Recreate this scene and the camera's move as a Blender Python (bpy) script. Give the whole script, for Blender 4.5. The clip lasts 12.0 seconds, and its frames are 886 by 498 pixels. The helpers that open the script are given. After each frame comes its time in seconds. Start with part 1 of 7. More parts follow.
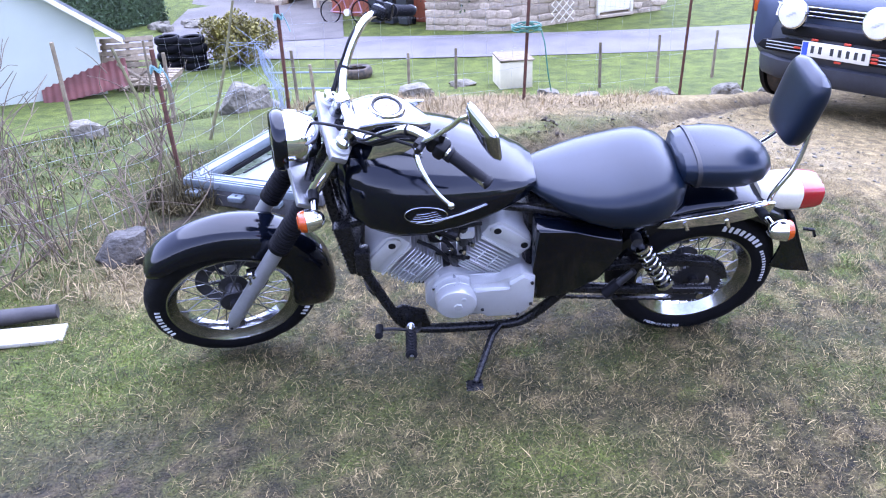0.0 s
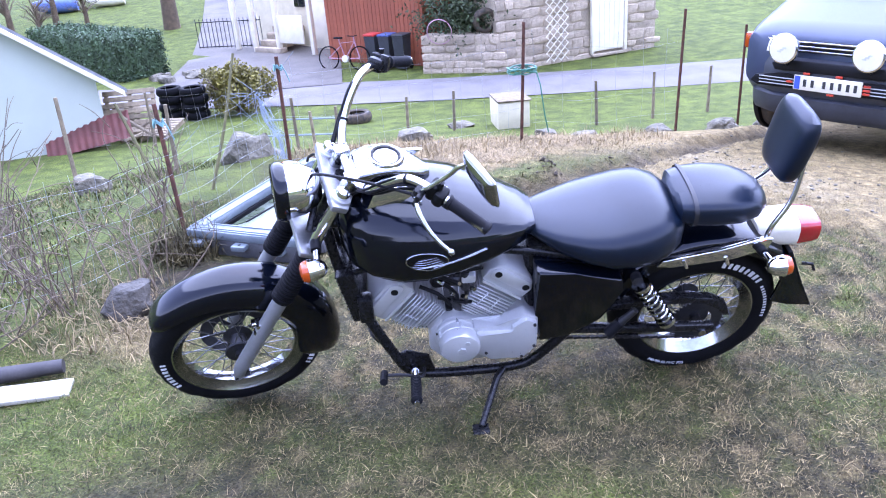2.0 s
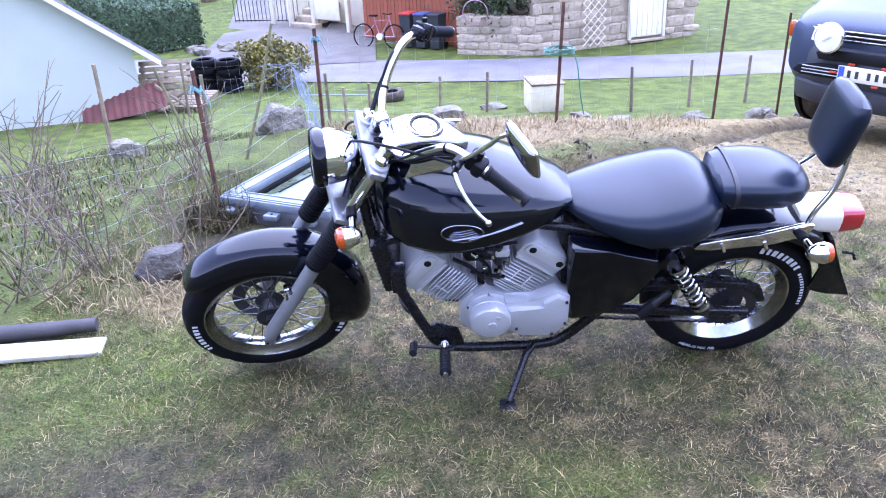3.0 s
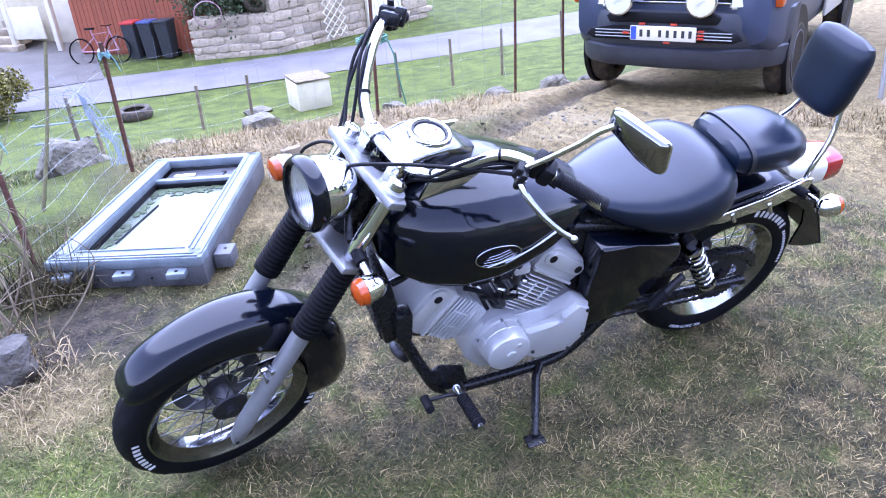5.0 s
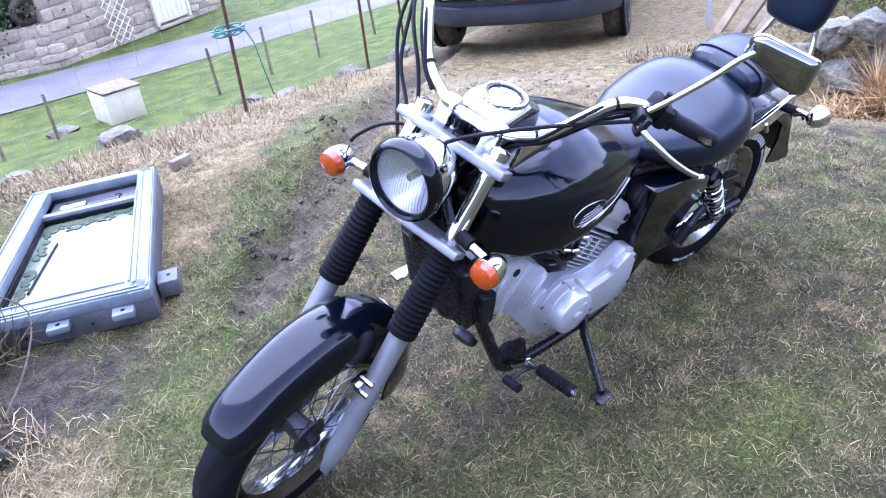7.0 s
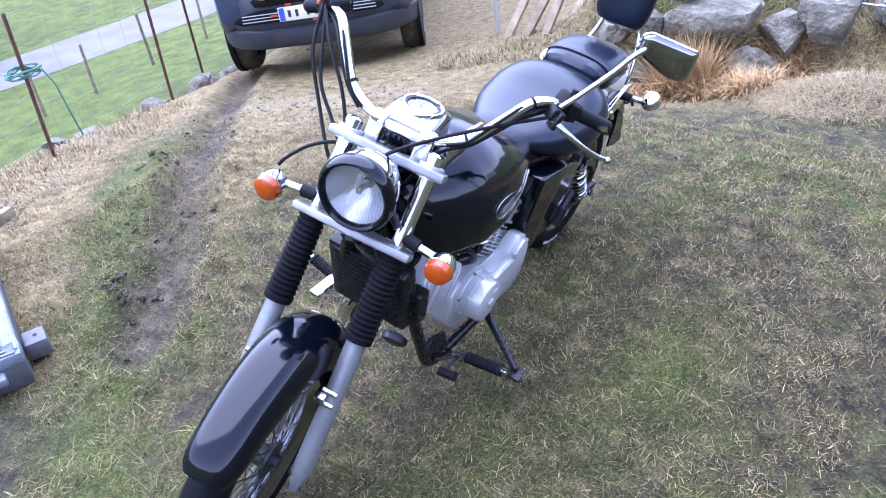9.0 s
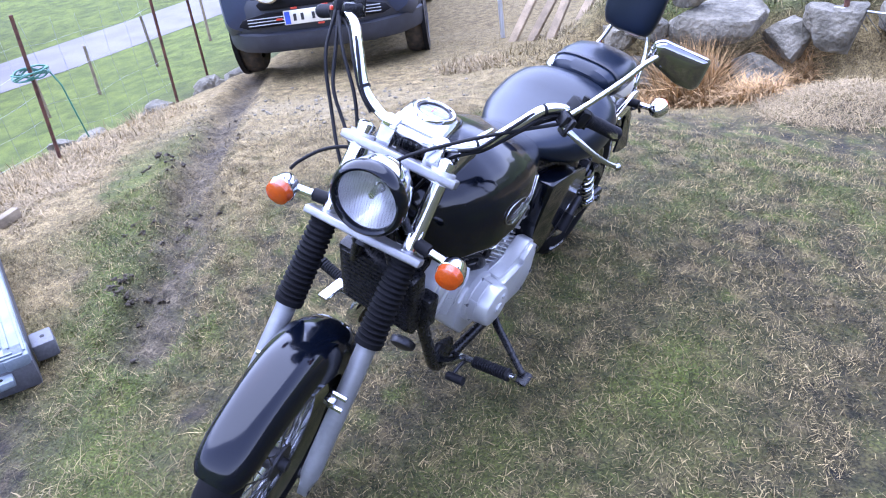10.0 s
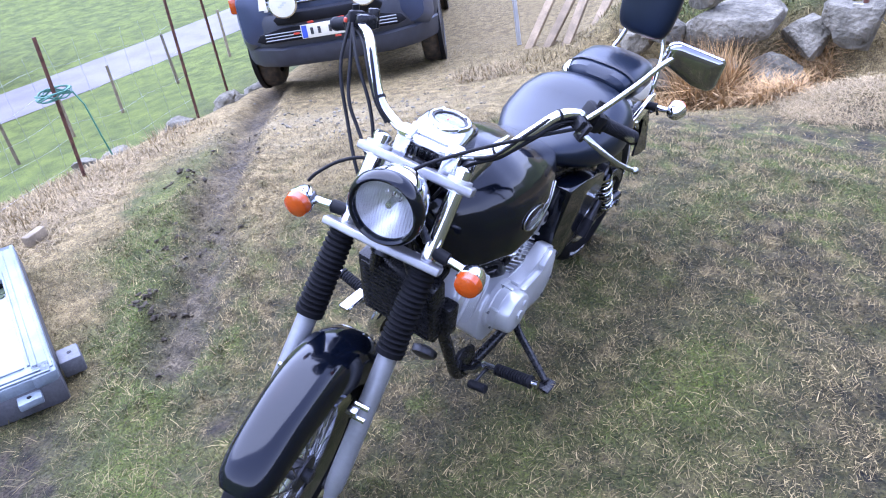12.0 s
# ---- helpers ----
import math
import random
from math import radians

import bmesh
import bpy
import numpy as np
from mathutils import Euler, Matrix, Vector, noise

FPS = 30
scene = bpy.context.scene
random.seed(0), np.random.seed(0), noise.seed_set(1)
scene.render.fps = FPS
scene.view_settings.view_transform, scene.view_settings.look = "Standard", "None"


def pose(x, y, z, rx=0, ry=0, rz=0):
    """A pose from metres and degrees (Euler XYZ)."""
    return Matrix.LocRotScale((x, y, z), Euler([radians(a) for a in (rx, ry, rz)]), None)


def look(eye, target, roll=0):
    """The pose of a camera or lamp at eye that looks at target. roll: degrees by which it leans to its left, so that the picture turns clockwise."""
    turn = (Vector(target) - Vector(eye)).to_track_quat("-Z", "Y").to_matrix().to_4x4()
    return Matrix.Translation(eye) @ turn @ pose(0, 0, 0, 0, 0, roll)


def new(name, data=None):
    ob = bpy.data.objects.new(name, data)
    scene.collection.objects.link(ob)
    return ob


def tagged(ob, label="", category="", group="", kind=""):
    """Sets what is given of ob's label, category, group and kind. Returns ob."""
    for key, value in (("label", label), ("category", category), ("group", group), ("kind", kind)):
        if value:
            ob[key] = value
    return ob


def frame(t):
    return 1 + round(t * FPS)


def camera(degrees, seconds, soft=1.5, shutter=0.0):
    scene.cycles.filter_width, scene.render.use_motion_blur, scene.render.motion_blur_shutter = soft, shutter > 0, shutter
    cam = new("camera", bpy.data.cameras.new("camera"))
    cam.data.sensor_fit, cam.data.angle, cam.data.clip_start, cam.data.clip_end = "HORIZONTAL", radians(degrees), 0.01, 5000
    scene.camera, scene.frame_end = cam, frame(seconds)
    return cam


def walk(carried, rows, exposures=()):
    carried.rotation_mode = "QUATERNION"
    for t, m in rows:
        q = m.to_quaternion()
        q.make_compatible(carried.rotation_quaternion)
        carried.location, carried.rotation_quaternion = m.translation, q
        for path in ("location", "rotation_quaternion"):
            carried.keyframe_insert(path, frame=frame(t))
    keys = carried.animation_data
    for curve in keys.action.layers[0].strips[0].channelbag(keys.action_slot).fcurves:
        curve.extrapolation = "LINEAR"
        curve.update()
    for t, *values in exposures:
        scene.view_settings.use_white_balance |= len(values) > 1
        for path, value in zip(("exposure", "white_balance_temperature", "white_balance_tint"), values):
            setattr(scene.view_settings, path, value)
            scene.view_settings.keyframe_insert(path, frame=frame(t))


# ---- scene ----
cam = camera(58.5, 12.0, soft=1.1)
EXPOSURES = [(0.0, 3.91, 6850.0, 45.0), (6.5, 3.87, 6750.0, 44.0), (9.5, 3.77, 6900.0, 42.0), (12.0, 3.77, 6900.0, 42.0)]
PATH = [
    (0, (-0.032, -2.61, 1.711), (-0.049, -0.824, 0.81), -2.9),
    (0.5, (-0.026, -2.605, 1.716), (-0.028, -0.81, 0.834), -3.1),
    (1, (-0.024, -2.61, 1.724), (-0.009, -0.811, 0.851), -2.3),
    (1.5, (-0.03, -2.613, 1.722), (-0.011, -0.807, 0.864), -2.8),
    (2, (-0.025, -2.625, 1.738), (-0.044, -0.797, 0.928), -4.6),
    (2.5, (-0.027, -2.635, 1.738), (-0.045, -0.807, 0.926), -4.7),
    (3, (-0.057, -2.631, 1.704), (-0.142, -0.82, 0.859), -3.1),
    (5, (-0.736, -2.064, 1.64), (-0.212, -0.356, 0.742), -5.3),
    (5.5, (-1.02, -1.993, 1.663), (-0.286, -0.395, 0.709), -9.0),
    (6, (-1.149, -1.883, 1.664), (-0.384, -0.295, 0.719), -5.5),
    (6.5, (-1.203, -1.763, 1.64), (-0.358, -0.214, 0.698), -5.5),
    (7, (-1.273, -1.655, 1.64), (-0.355, -0.18, 0.65), -9.0),
    (7.5, (-1.374, -1.596, 1.668), (-0.304, -0.242, 0.657), -7.8),
    (9.5, (-1.612, -1.5, 1.729), (-0.306, -0.386, 0.702), -9.1),
    (10, (-1.612, -1.496, 1.734), (-0.317, -0.363, 0.716), -8.3),
    (10.5, (-1.608, -1.498, 1.736), (-0.318, -0.335, 0.744), -9.3),
    (11, (-1.604, -1.498, 1.735), (-0.317, -0.336, 0.738), -9.5),
    (11.5, (-1.607, -1.495, 1.735), (-0.334, -0.322, 0.733), -9.5),
    (12, (-1.608, -1.504, 1.733), (-0.336, -0.322, 0.741), -10.5),
]
walk(cam, [(t, look(eye, target, roll)) for t, eye, target, roll in PATH], EXPOSURES)
SUN, SKY, SUN_TURN, SUN_UP = 1.1, 0.09, 12.0, 71.0

# ---- world and light ----
world = bpy.data.worlds.new("sky")
scene.world = world
world.use_nodes = True
wn = world.node_tree.nodes
sky = wn.new("ShaderNodeTexSky")
sky.sky_type = "NISHITA"
sky.sun_disc = False
sky.sun_elevation, sky.sun_rotation = radians(SUN_UP), radians(SUN_TURN)
sky.air_density, sky.dust_density, sky.ozone_density = 1.0, 0.05, 1.5
world.node_tree.links.new(sky.outputs[0], wn["Background"].inputs[0])
wn["Background"].inputs[1].default_value = SKY
sun_data = bpy.data.lights.new("sun", "SUN")
sun_data.energy, sun_data.angle, sun_data.color = SUN, radians(104), (0.5, 0.74, 1.0)
sun_lamp = new("sun", sun_data)
sun_lamp.rotation_euler = (radians(90 - SUN_UP), 0, radians(180 - SUN_TURN))


# ---- materials ----
def mat(name, color, rough=0.5, metal=0.0, vary=0.25, scale=8.0, fine=90.0, bump=0.15, coat=0.0, coat_rough=0.06, second=None, rand=0.0, island=0.0, depth=0.002):
    """Two scales of noise vary the colour and roughness of a surface; a fine bump gives grain."""
    m = bpy.data.materials.new(name)
    m.use_nodes = True
    nt = m.node_tree
    n, link = nt.nodes, nt.links.new
    bsdf = n["Principled BSDF"]
    tc = n.new("ShaderNodeTexCoord")
    big, small = n.new("ShaderNodeTexNoise"), n.new("ShaderNodeTexNoise")
    for node, s, d in ((big, scale, 4), (small, fine, 3)):
        node.inputs["Scale"].default_value, node.inputs["Detail"].default_value = s, d
        link(tc.outputs["Object"], node.inputs["Vector"])
    ramp = n.new("ShaderNodeMapRange")
    ramp.inputs["From Min"].default_value, ramp.inputs["From Max"].default_value = 0.35, 0.65
    link(big.outputs[0], ramp.inputs[0])
    mix = n.new("ShaderNodeMix")
    mix.data_type = "RGBA"
    dark = second or tuple(c * (1 - vary) for c in color)
    mix.inputs["A"].default_value, mix.inputs["B"].default_value = (*dark, 1), (*color, 1)
    link(ramp.outputs[0], mix.inputs["Factor"])
    out = mix.outputs["Result"]
    grain = n.new("ShaderNodeMix")
    grain.data_type, grain.blend_type = "RGBA", "MULTIPLY"
    grain.inputs["Factor"].default_value = min(1.0, vary * 1.6)
    link(out, grain.inputs["A"])
    link(small.outputs[0], grain.inputs["B"])
    lift = n.new("ShaderNodeMix")
    lift.data_type, lift.blend_type = "RGBA", "MULTIPLY"
    lift.inputs["Factor"].default_value = 1.0
    k = 1 + min(1.0, vary * 1.6)
    link(grain.outputs["Result"], lift.inputs["A"])
    lift.inputs["B"].default_value = (k, k, k, 1)
    out = lift.outputs["Result"]
    if rand or island:
        hsv, span = n.new("ShaderNodeHueSaturation"), n.new("ShaderNodeMapRange")
        source = n.new("ShaderNodeObjectInfo").outputs["Random"] if rand else n.new("ShaderNodeNewGeometry").outputs["Random Per Island"]
        a = rand or island
        span.inputs["To Min"].default_value, span.inputs["To Max"].default_value = 1 - a, 1 + a
        link(source, span.inputs[0])
        link(span.outputs[0], hsv.inputs["Value"])
        link(out, hsv.inputs["Color"])
        out = hsv.outputs[0]
    link(out, bsdf.inputs["Base Color"])
    wear = n.new("ShaderNodeMapRange")
    wear.inputs["To Min"].default_value, wear.inputs["To Max"].default_value = max(0.02, rough * 0.8), min(1.0, rough * 1.25)
    link(small.outputs[0], wear.inputs[0])
    link(wear.outputs[0], bsdf.inputs["Roughness"])
    bsdf.inputs["Metallic"].default_value = metal
    bsdf.inputs["Coat Weight"].default_value = coat
    bsdf.inputs["Coat Roughness"].default_value = coat_rough
    if bump:
        b = n.new("ShaderNodeBump")
        b.inputs["Strength"].default_value, b.inputs["Distance"].default_value = bump, depth
        link(small.outputs[0], b.inputs["Height"])
        link(b.outputs[0], bsdf.inputs["Normal"])
    return m


def duller(m, level):
    """Sets the specular level of a material, to weaken what it mirrors."""
    m.node_tree.nodes["Principled BSDF"].inputs["Specular IOR Level"].default_value = level
    return m


def glass_mat(name, color, rough=0.03):
    m = mat(name, color, rough, vary=0.04, bump=0.03)
    b = m.node_tree.nodes["Principled BSDF"]
    b.inputs["Transmission Weight"].default_value = 1.0
    b.inputs["IOR"].default_value = 1.45
    return m


# Black paint; its slight blue is reflected sky put into the base colour.
BLACK_PAINT = duller(mat("black_paint", (0.001, 0.002, 0.0045), 0.12, vary=0.3, bump=0.0, scale=5, coat=0.15, coat_rough=0.05), 0.3)
BLACK_SATIN = mat("black_satin_paint", (0.008, 0.008, 0.009), 0.27, bump=0.06)
BLACK_PLASTIC = mat("black_plastic", (0.006, 0.006, 0.007), 0.5, bump=0.2)
CHROME = mat("chrome", (0.595, 0.612, 0.637), 0.06, 1.0, vary=0.08, bump=0.02, depth=0.0005)
DARK_CHROME = mat("dull_spoke_steel", (0.14, 0.145, 0.15), 0.3, 1.0, vary=0.2, bump=0.02)
RIM_CHROME = mat("dull_rim_chrome", (0.32, 0.33, 0.345), 0.14, 1.0, vary=0.3, bump=0.02, depth=0.0005)
SHELL_BLACK = mat("mirror_back_chrome", (0.27, 0.27, 0.285), 0.08, 1.0, vary=0.15, bump=0.02)
WORN_CHROME = mat("worn_chrome", (0.4, 0.412, 0.43), 0.2, 1.0, vary=0.2, bump=0.04, depth=0.0008)
POD_CHROME = mat("dull_pod_chrome", (0.25, 0.256, 0.27), 0.16, 1.0, vary=0.3, bump=0.04, scale=20, depth=0.0008)
ALLOY = mat("painted_alloy", (0.46, 0.465, 0.46), 0.36, 0.42, vary=0.06, bump=0, scale=14)
YOKE_GREY = mat("worn_yoke_alloy", (0.26, 0.26, 0.26), 0.36, 0.6, vary=0.2, bump=0.15, scale=14)
ALLOY_PALE = mat("brushed_alloy", (0.52, 0.525, 0.52), 0.3, 0.45, vary=0.05, bump=0)
DARK_METAL = mat("dark_oily_steel", (0.05, 0.05, 0.055), 0.45, 0.7, vary=0.4, bump=0.3)
RUBBER = mat("tyre_rubber", (0.005, 0.005, 0.006), 0.65, vary=0.35, bump=0.35)
FORK_GREY = mat("grey_fork_paint", (0.22, 0.225, 0.23), 0.4, 0.5, vary=0.15, bump=0.1)
GRIP_RUBBER = mat("grip_rubber", (0.008, 0.008, 0.01), 0.55, bump=0.4, fine=300)
WHITE_LETTER = mat("white_lettering", (0.525, 0.525, 0.518), 0.6, vary=0.15)
# The blue in this base colour stands in for sky sheen on black leatherette.
LEATHER = duller(mat("seat_leatherette", (0.003, 0.008, 0.017), 0.3, vary=0.3, bump=0.25, fine=420, depth=0.0005, coat=0.04, coat_rough=0.12), 0.28)
LEATHER.node_tree.nodes["Principled BSDF"].inputs["Specular IOR Level"].default_value = 0.34
STRAP = mat("seat_strap", (0.012, 0.012, 0.014), 0.5, bump=0.3)
AMBER = mat("amber_lens", (0.42, 0.05, 0.003), 0.16, vary=0.2, bump=0.7, fine=160, coat=0.6)
RED_LENS = mat("red_lens", (0.303, 0.007, 0.011), 0.14, vary=0.15, bump=0.2, coat=0.6)
WHITE_PLASTIC = mat("white_plastic", (0.594, 0.555, 0.445), 0.3, vary=0.08, bump=0.05)
for soft_black, level in ((RUBBER, 0.1), (GRIP_RUBBER, 0.15), (BLACK_PLASTIC, 0.15), (BLACK_SATIN, 0.25)):
    soft_black.node_tree.nodes["Principled BSDF"].inputs["Specular IOR Level"].default_value = level
GAUGE_FACE = mat("gauge_face", (0.21, 0.216, 0.222), 0.06, vary=0.3, scale=60, bump=0, coat=1.0, coat_rough=0.02)
CLEAR = glass_mat("clear_glass", (0.98, 0.98, 0.98))
MIRROR = mat("mirror_glass", (0.9, 0.9, 0.92), 0.02, 1.0, vary=0.02, bump=0)
REFLECTOR = mat("lamp_reflector", (0.42, 0.427, 0.441), 0.34, 1.0, vary=0.05, bump=0)
PLATE_WHITE = mat("plate_white", (0.601, 0.546, 0.415), 0.45, vary=0.08)
PLATE_INK = mat("plate_ink", (0.02, 0.02, 0.02), 0.5)
PLATE_BLUE = mat("plate_blue", (0.02, 0.07, 0.35), 0.45)
RED_PAINT = mat("red_plastic", (0.6, 0.05, 0.02), 0.4)
VAN_BLUE = mat("van_paint", (0.02, 0.033, 0.062), 0.42, vary=0.2, bump=0.04, coat=0.12, coat_rough=0.2, scale=3)
VAN_GREY = mat("van_bumper_plastic", (0.025, 0.028, 0.035), 0.5, vary=0.3, bump=0.3)
MUDDY = mat("muddy_tyre", (0.083, 0.056, 0.033), 0.85, vary=0.45, bump=0.6, scale=18, second=(0.026, 0.021, 0.015))
DARK_GLASS = mat("dark_glass", (0.01, 0.012, 0.014), 0.05, vary=0.1, bump=0, coat=0.5)
TAILGATE = mat("faded_blue_grey_paint", (0.135, 0.165, 0.178), 0.4, vary=0.25, bump=0.2, scale=9, second=(0.09, 0.112, 0.122))
TAILGATE_IN = mat("primer_grey_steel", (0.085, 0.085, 0.09), 0.55, 0.2, vary=0.4, bump=0.3)
DIRTY_GLASS = duller(mat("dirty_wet_glass", (0.17, 0.19, 0.155), 0.25, vary=0.3, scale=4, bump=0.1, coat=0.12, coat_rough=0.12, second=(0.09, 0.105, 0.08)), 0.3)
RUST = mat("rusty_steel", (0.11, 0.039, 0.022), 0.8, 0.2, vary=0.5, bump=0.6, scale=25)
WEATHERED = mat("weathered_wood", (0.206, 0.154, 0.094), 0.85, vary=0.4, bump=0.5, scale=12, rand=0.25)
PALE_WOOD = mat("pale_pallet_wood", (0.277, 0.198, 0.117), 0.8, vary=0.35, bump=0.4, scale=10, rand=0.2)
MOSSY_STICK = mat("mossy_stick", (0.121, 0.105, 0.043), 0.9, vary=0.4, bump=0.5, scale=20)
DARK_ROCK = mat("dark_wet_rock", (0.055, 0.045, 0.032), 0.6, vary=0.5, bump=0.9, scale=8, fine=45, depth=0.015)
ROCK = mat("grey_lichen_rock", (0.171, 0.148, 0.105), 0.9, vary=0.5, bump=1.0, scale=6, fine=30, second=(0.066, 0.057, 0.037), rand=0.2, depth=0.03)
STONE = mat("wall_stone", (0.43, 0.335, 0.235), 0.9, vary=0.35, bump=0.8, scale=4, fine=30, second=(0.3, 0.232, 0.158), rand=0.25, depth=0.01)
MORTAR = mat("pale_mortar", (0.38, 0.3, 0.205), 0.95, vary=0.35, bump=0.7, scale=3, fine=25, depth=0.01)
RED_BOARD = mat("red_painted_boards", (0.303, 0.072, 0.03), 0.65, vary=0.2, bump=0.3, scale=5, rand=0.12)
WHITE_PAINT = mat("white_paint", (0.711, 0.646, 0.491), 0.55, vary=0.12, bump=0.15, scale=4)
HOUSE_WHITE = mat("pale_blue_white_plaster", (0.4, 0.43, 0.355), 0.8, vary=0.08, bump=0.3, scale=1.2, fine=60)
ROOF = mat("grey_roof_edge", (0.198, 0.204, 0.216), 0.6, vary=0.3)
ASPHALT = mat("old_asphalt", (0.132, 0.118, 0.112), 0.9, vary=0.25, bump=0.6, scale=1.5, fine=60, depth=0.01)
DRIVE = mat("dark_asphalt_drive", (0.11, 0.095, 0.078), 0.9, vary=0.35, bump=0.5, scale=1.2, fine=60, depth=0.01)
BIN_PLASTIC = mat("bin_plastic", (0.025, 0.028, 0.03), 0.5, rand=0.3)
BIN_RED, BIN_BLUE = mat("bin_lid_red", (0.5, 0.04, 0.03), 0.45), mat("bin_lid_blue", (0.05, 0.08, 0.2), 0.45)
PINK_PAINT = mat("pink_bicycle_paint", (0.42, 0.21, 0.24), 0.4)
BOX_WHITE = mat("white_painted_crate", (0.594, 0.517, 0.351), 0.7, vary=0.15, scale=5, bump=0.3)
RED_SHEET = mat("faded_red_sheet", (0.218, 0.066, 0.051), 0.6, vary=0.3, scale=3)
HOSE = mat("green_hose", (0.018, 0.144, 0.096), 0.45)
TEAL_ROPE = mat("teal_twine", (0.108, 0.27, 0.27), 0.7)
WIRE = mat("galvanised_wire", (0.3, 0.318, 0.33), 0.45, 0.6)
NETTING = mat("pale_blue_netting", (0.192, 0.24, 0.276), 0.7)
HEDGE = mat("hedge_foliage", (0.055, 0.1, 0.043), 0.7, vary=0.4, scale=3, island=0.45)
BUSH = mat("yellow_green_foliage", (0.165, 0.135, 0.023), 0.7, vary=0.4, scale=5, island=0.5)
IVY = mat("ivy_foliage", (0.03, 0.05, 0.015), 0.7, island=0.5)
BARK = mat("bark", (0.132, 0.085, 0.047), 0.9, vary=0.45, bump=0.8, scale=6, depth=0.02)
TWIG = mat("dry_twig", (0.149, 0.105, 0.066), 0.85, vary=0.4, scale=30, rand=0.2)
STRAW = mat("dry_straw", (0.264, 0.185, 0.09), 0.8, vary=0.3, scale=3, island=0.45)
STRAW_RUST = mat("rusty_dry_fern", (0.352, 0.2, 0.078), 0.8, vary=0.3, scale=3, island=0.45)
LOG = mat("wet_dark_log", (0.035, 0.03, 0.028), 0.7, vary=0.4, bump=0.6)
BOARD_GREY = mat("weathered_white_board", (0.304, 0.276, 0.211), 0.7, vary=0.25, bump=0.3, scale=9)
BLUE_TARP = mat("blue_tarpaulin", (0.072, 0.132, 0.33), 0.5)
MUD_CLOD = mat("mud", (0.085, 0.06, 0.036), 0.85, vary=0.4, bump=0.9, scale=20, fine=70, depth=0.01, second=(0.05, 0.036, 0.02))


def blend_mat(name, layers, bump=0.8, rough=0.9, island=0.0, depth=0.02, grain=0.0):
    """A base colour over which point attributes lay others: rows of (attribute, pale colour, dark colour, noise scale)."""
    m = bpy.data.materials.new(name)
    m.use_nodes = True
    nt = m.node_tree
    n, link = nt.nodes, nt.links.new
    bsdf = n["Principled BSDF"]
    tc = n.new("ShaderNodeTexCoord")
    fine = n.new("ShaderNodeTexNoise")
    fine.inputs["Scale"].default_value, fine.inputs["Detail"].default_value = 45, 5
    link(tc.outputs["Object"], fine.inputs["Vector"])
    out = None
    for attr, pale, dark, scale in layers:
        nz, mr, mx = n.new("ShaderNodeTexNoise"), n.new("ShaderNodeMapRange"), n.new("ShaderNodeMix")
        nz.inputs["Scale"].default_value, nz.inputs["Detail"].default_value = scale, 6
        link(tc.outputs["Object"], nz.inputs["Vector"])
        mr.inputs["From Min"].default_value, mr.inputs["From Max"].default_value = 0.34, 0.66
        link(nz.outputs[0], mr.inputs[0])
        mx.data_type = "RGBA"
        mx.inputs["A"].default_value, mx.inputs["B"].default_value = (*dark, 1), (*pale, 1)
        link(mr.outputs[0], mx.inputs["Factor"])
        col = mx.outputs["Result"]
        if out is not None:
            at, lay = n.new("ShaderNodeAttribute"), n.new("ShaderNodeMix")
            at.attribute_name = attr
            lay.data_type = "RGBA"
            link(at.outputs["Fac"], lay.inputs["Factor"])
            link(out, lay.inputs["A"])
            link(col, lay.inputs["B"])
            col = lay.outputs["Result"]
        out = col
    if grain:
        speck, wide, mul = n.new("ShaderNodeTexNoise"), n.new("ShaderNodeMapRange"), n.new("ShaderNodeVectorMath")
        speck.inputs["Scale"].default_value, speck.inputs["Detail"].default_value = 110, 4
        link(tc.outputs["Object"], speck.inputs["Vector"])
        wide.inputs["From Min"].default_value, wide.inputs["From Max"].default_value = 0.33, 0.67
        wide.inputs["To Min"].default_value, wide.inputs["To Max"].default_value = 1 - grain, 1 + grain
        link(speck.outputs[0], wide.inputs[0])
        mul.operation = "MULTIPLY"
        link(out, mul.inputs[0])
        link(wide.outputs[0], mul.inputs[1])
        out = mul.outputs[0]
    if island:
        hsv, span = n.new("ShaderNodeHueSaturation"), n.new("ShaderNodeMapRange")
        span.inputs["To Min"].default_value, span.inputs["To Max"].default_value = 1 - island, 1 + island
        link(n.new("ShaderNodeNewGeometry").outputs["Random Per Island"], span.inputs[0])
        link(span.outputs[0], hsv.inputs["Value"])
        link(out, hsv.inputs["Color"])
        out = hsv.outputs[0]
    link(out, bsdf.inputs["Base Color"])
    bsdf.inputs["Roughness"].default_value = rough
    bsdf.inputs["Specular IOR Level"].default_value = 0.25
    b = n.new("ShaderNodeBump")
    b.inputs["Strength"].default_value, b.inputs["Distance"].default_value = bump, depth
    link(fine.outputs[0], b.inputs["Height"])
    link(b.outputs[0], bsdf.inputs["Normal"])
    return m


# ---- mesh helpers ----
def finish(name, me, material, smooth=True, angle=38):
    me.materials.append(material)
    if smooth:
        me.polygons.foreach_set("use_smooth", np.ones(len(me.polygons), bool))
        me.set_sharp_from_angle(angle=radians(angle))
    return new(name, me)


def part(name, bm, material, parent=None, label="", m=None, smooth=True):
    """Links a bmesh as one mesh object, under a thing or a part if one is given."""
    me = bpy.data.meshes.new(name)
    bmesh.ops.recalc_face_normals(bm, faces=bm.faces)
    bm.to_mesh(me)
    bm.free()
    ob = finish(name, me, material, smooth)
    if parent:
        ob.parent = parent
    if m is not None:
        ob.matrix_basis = m
    return tagged(ob, label)


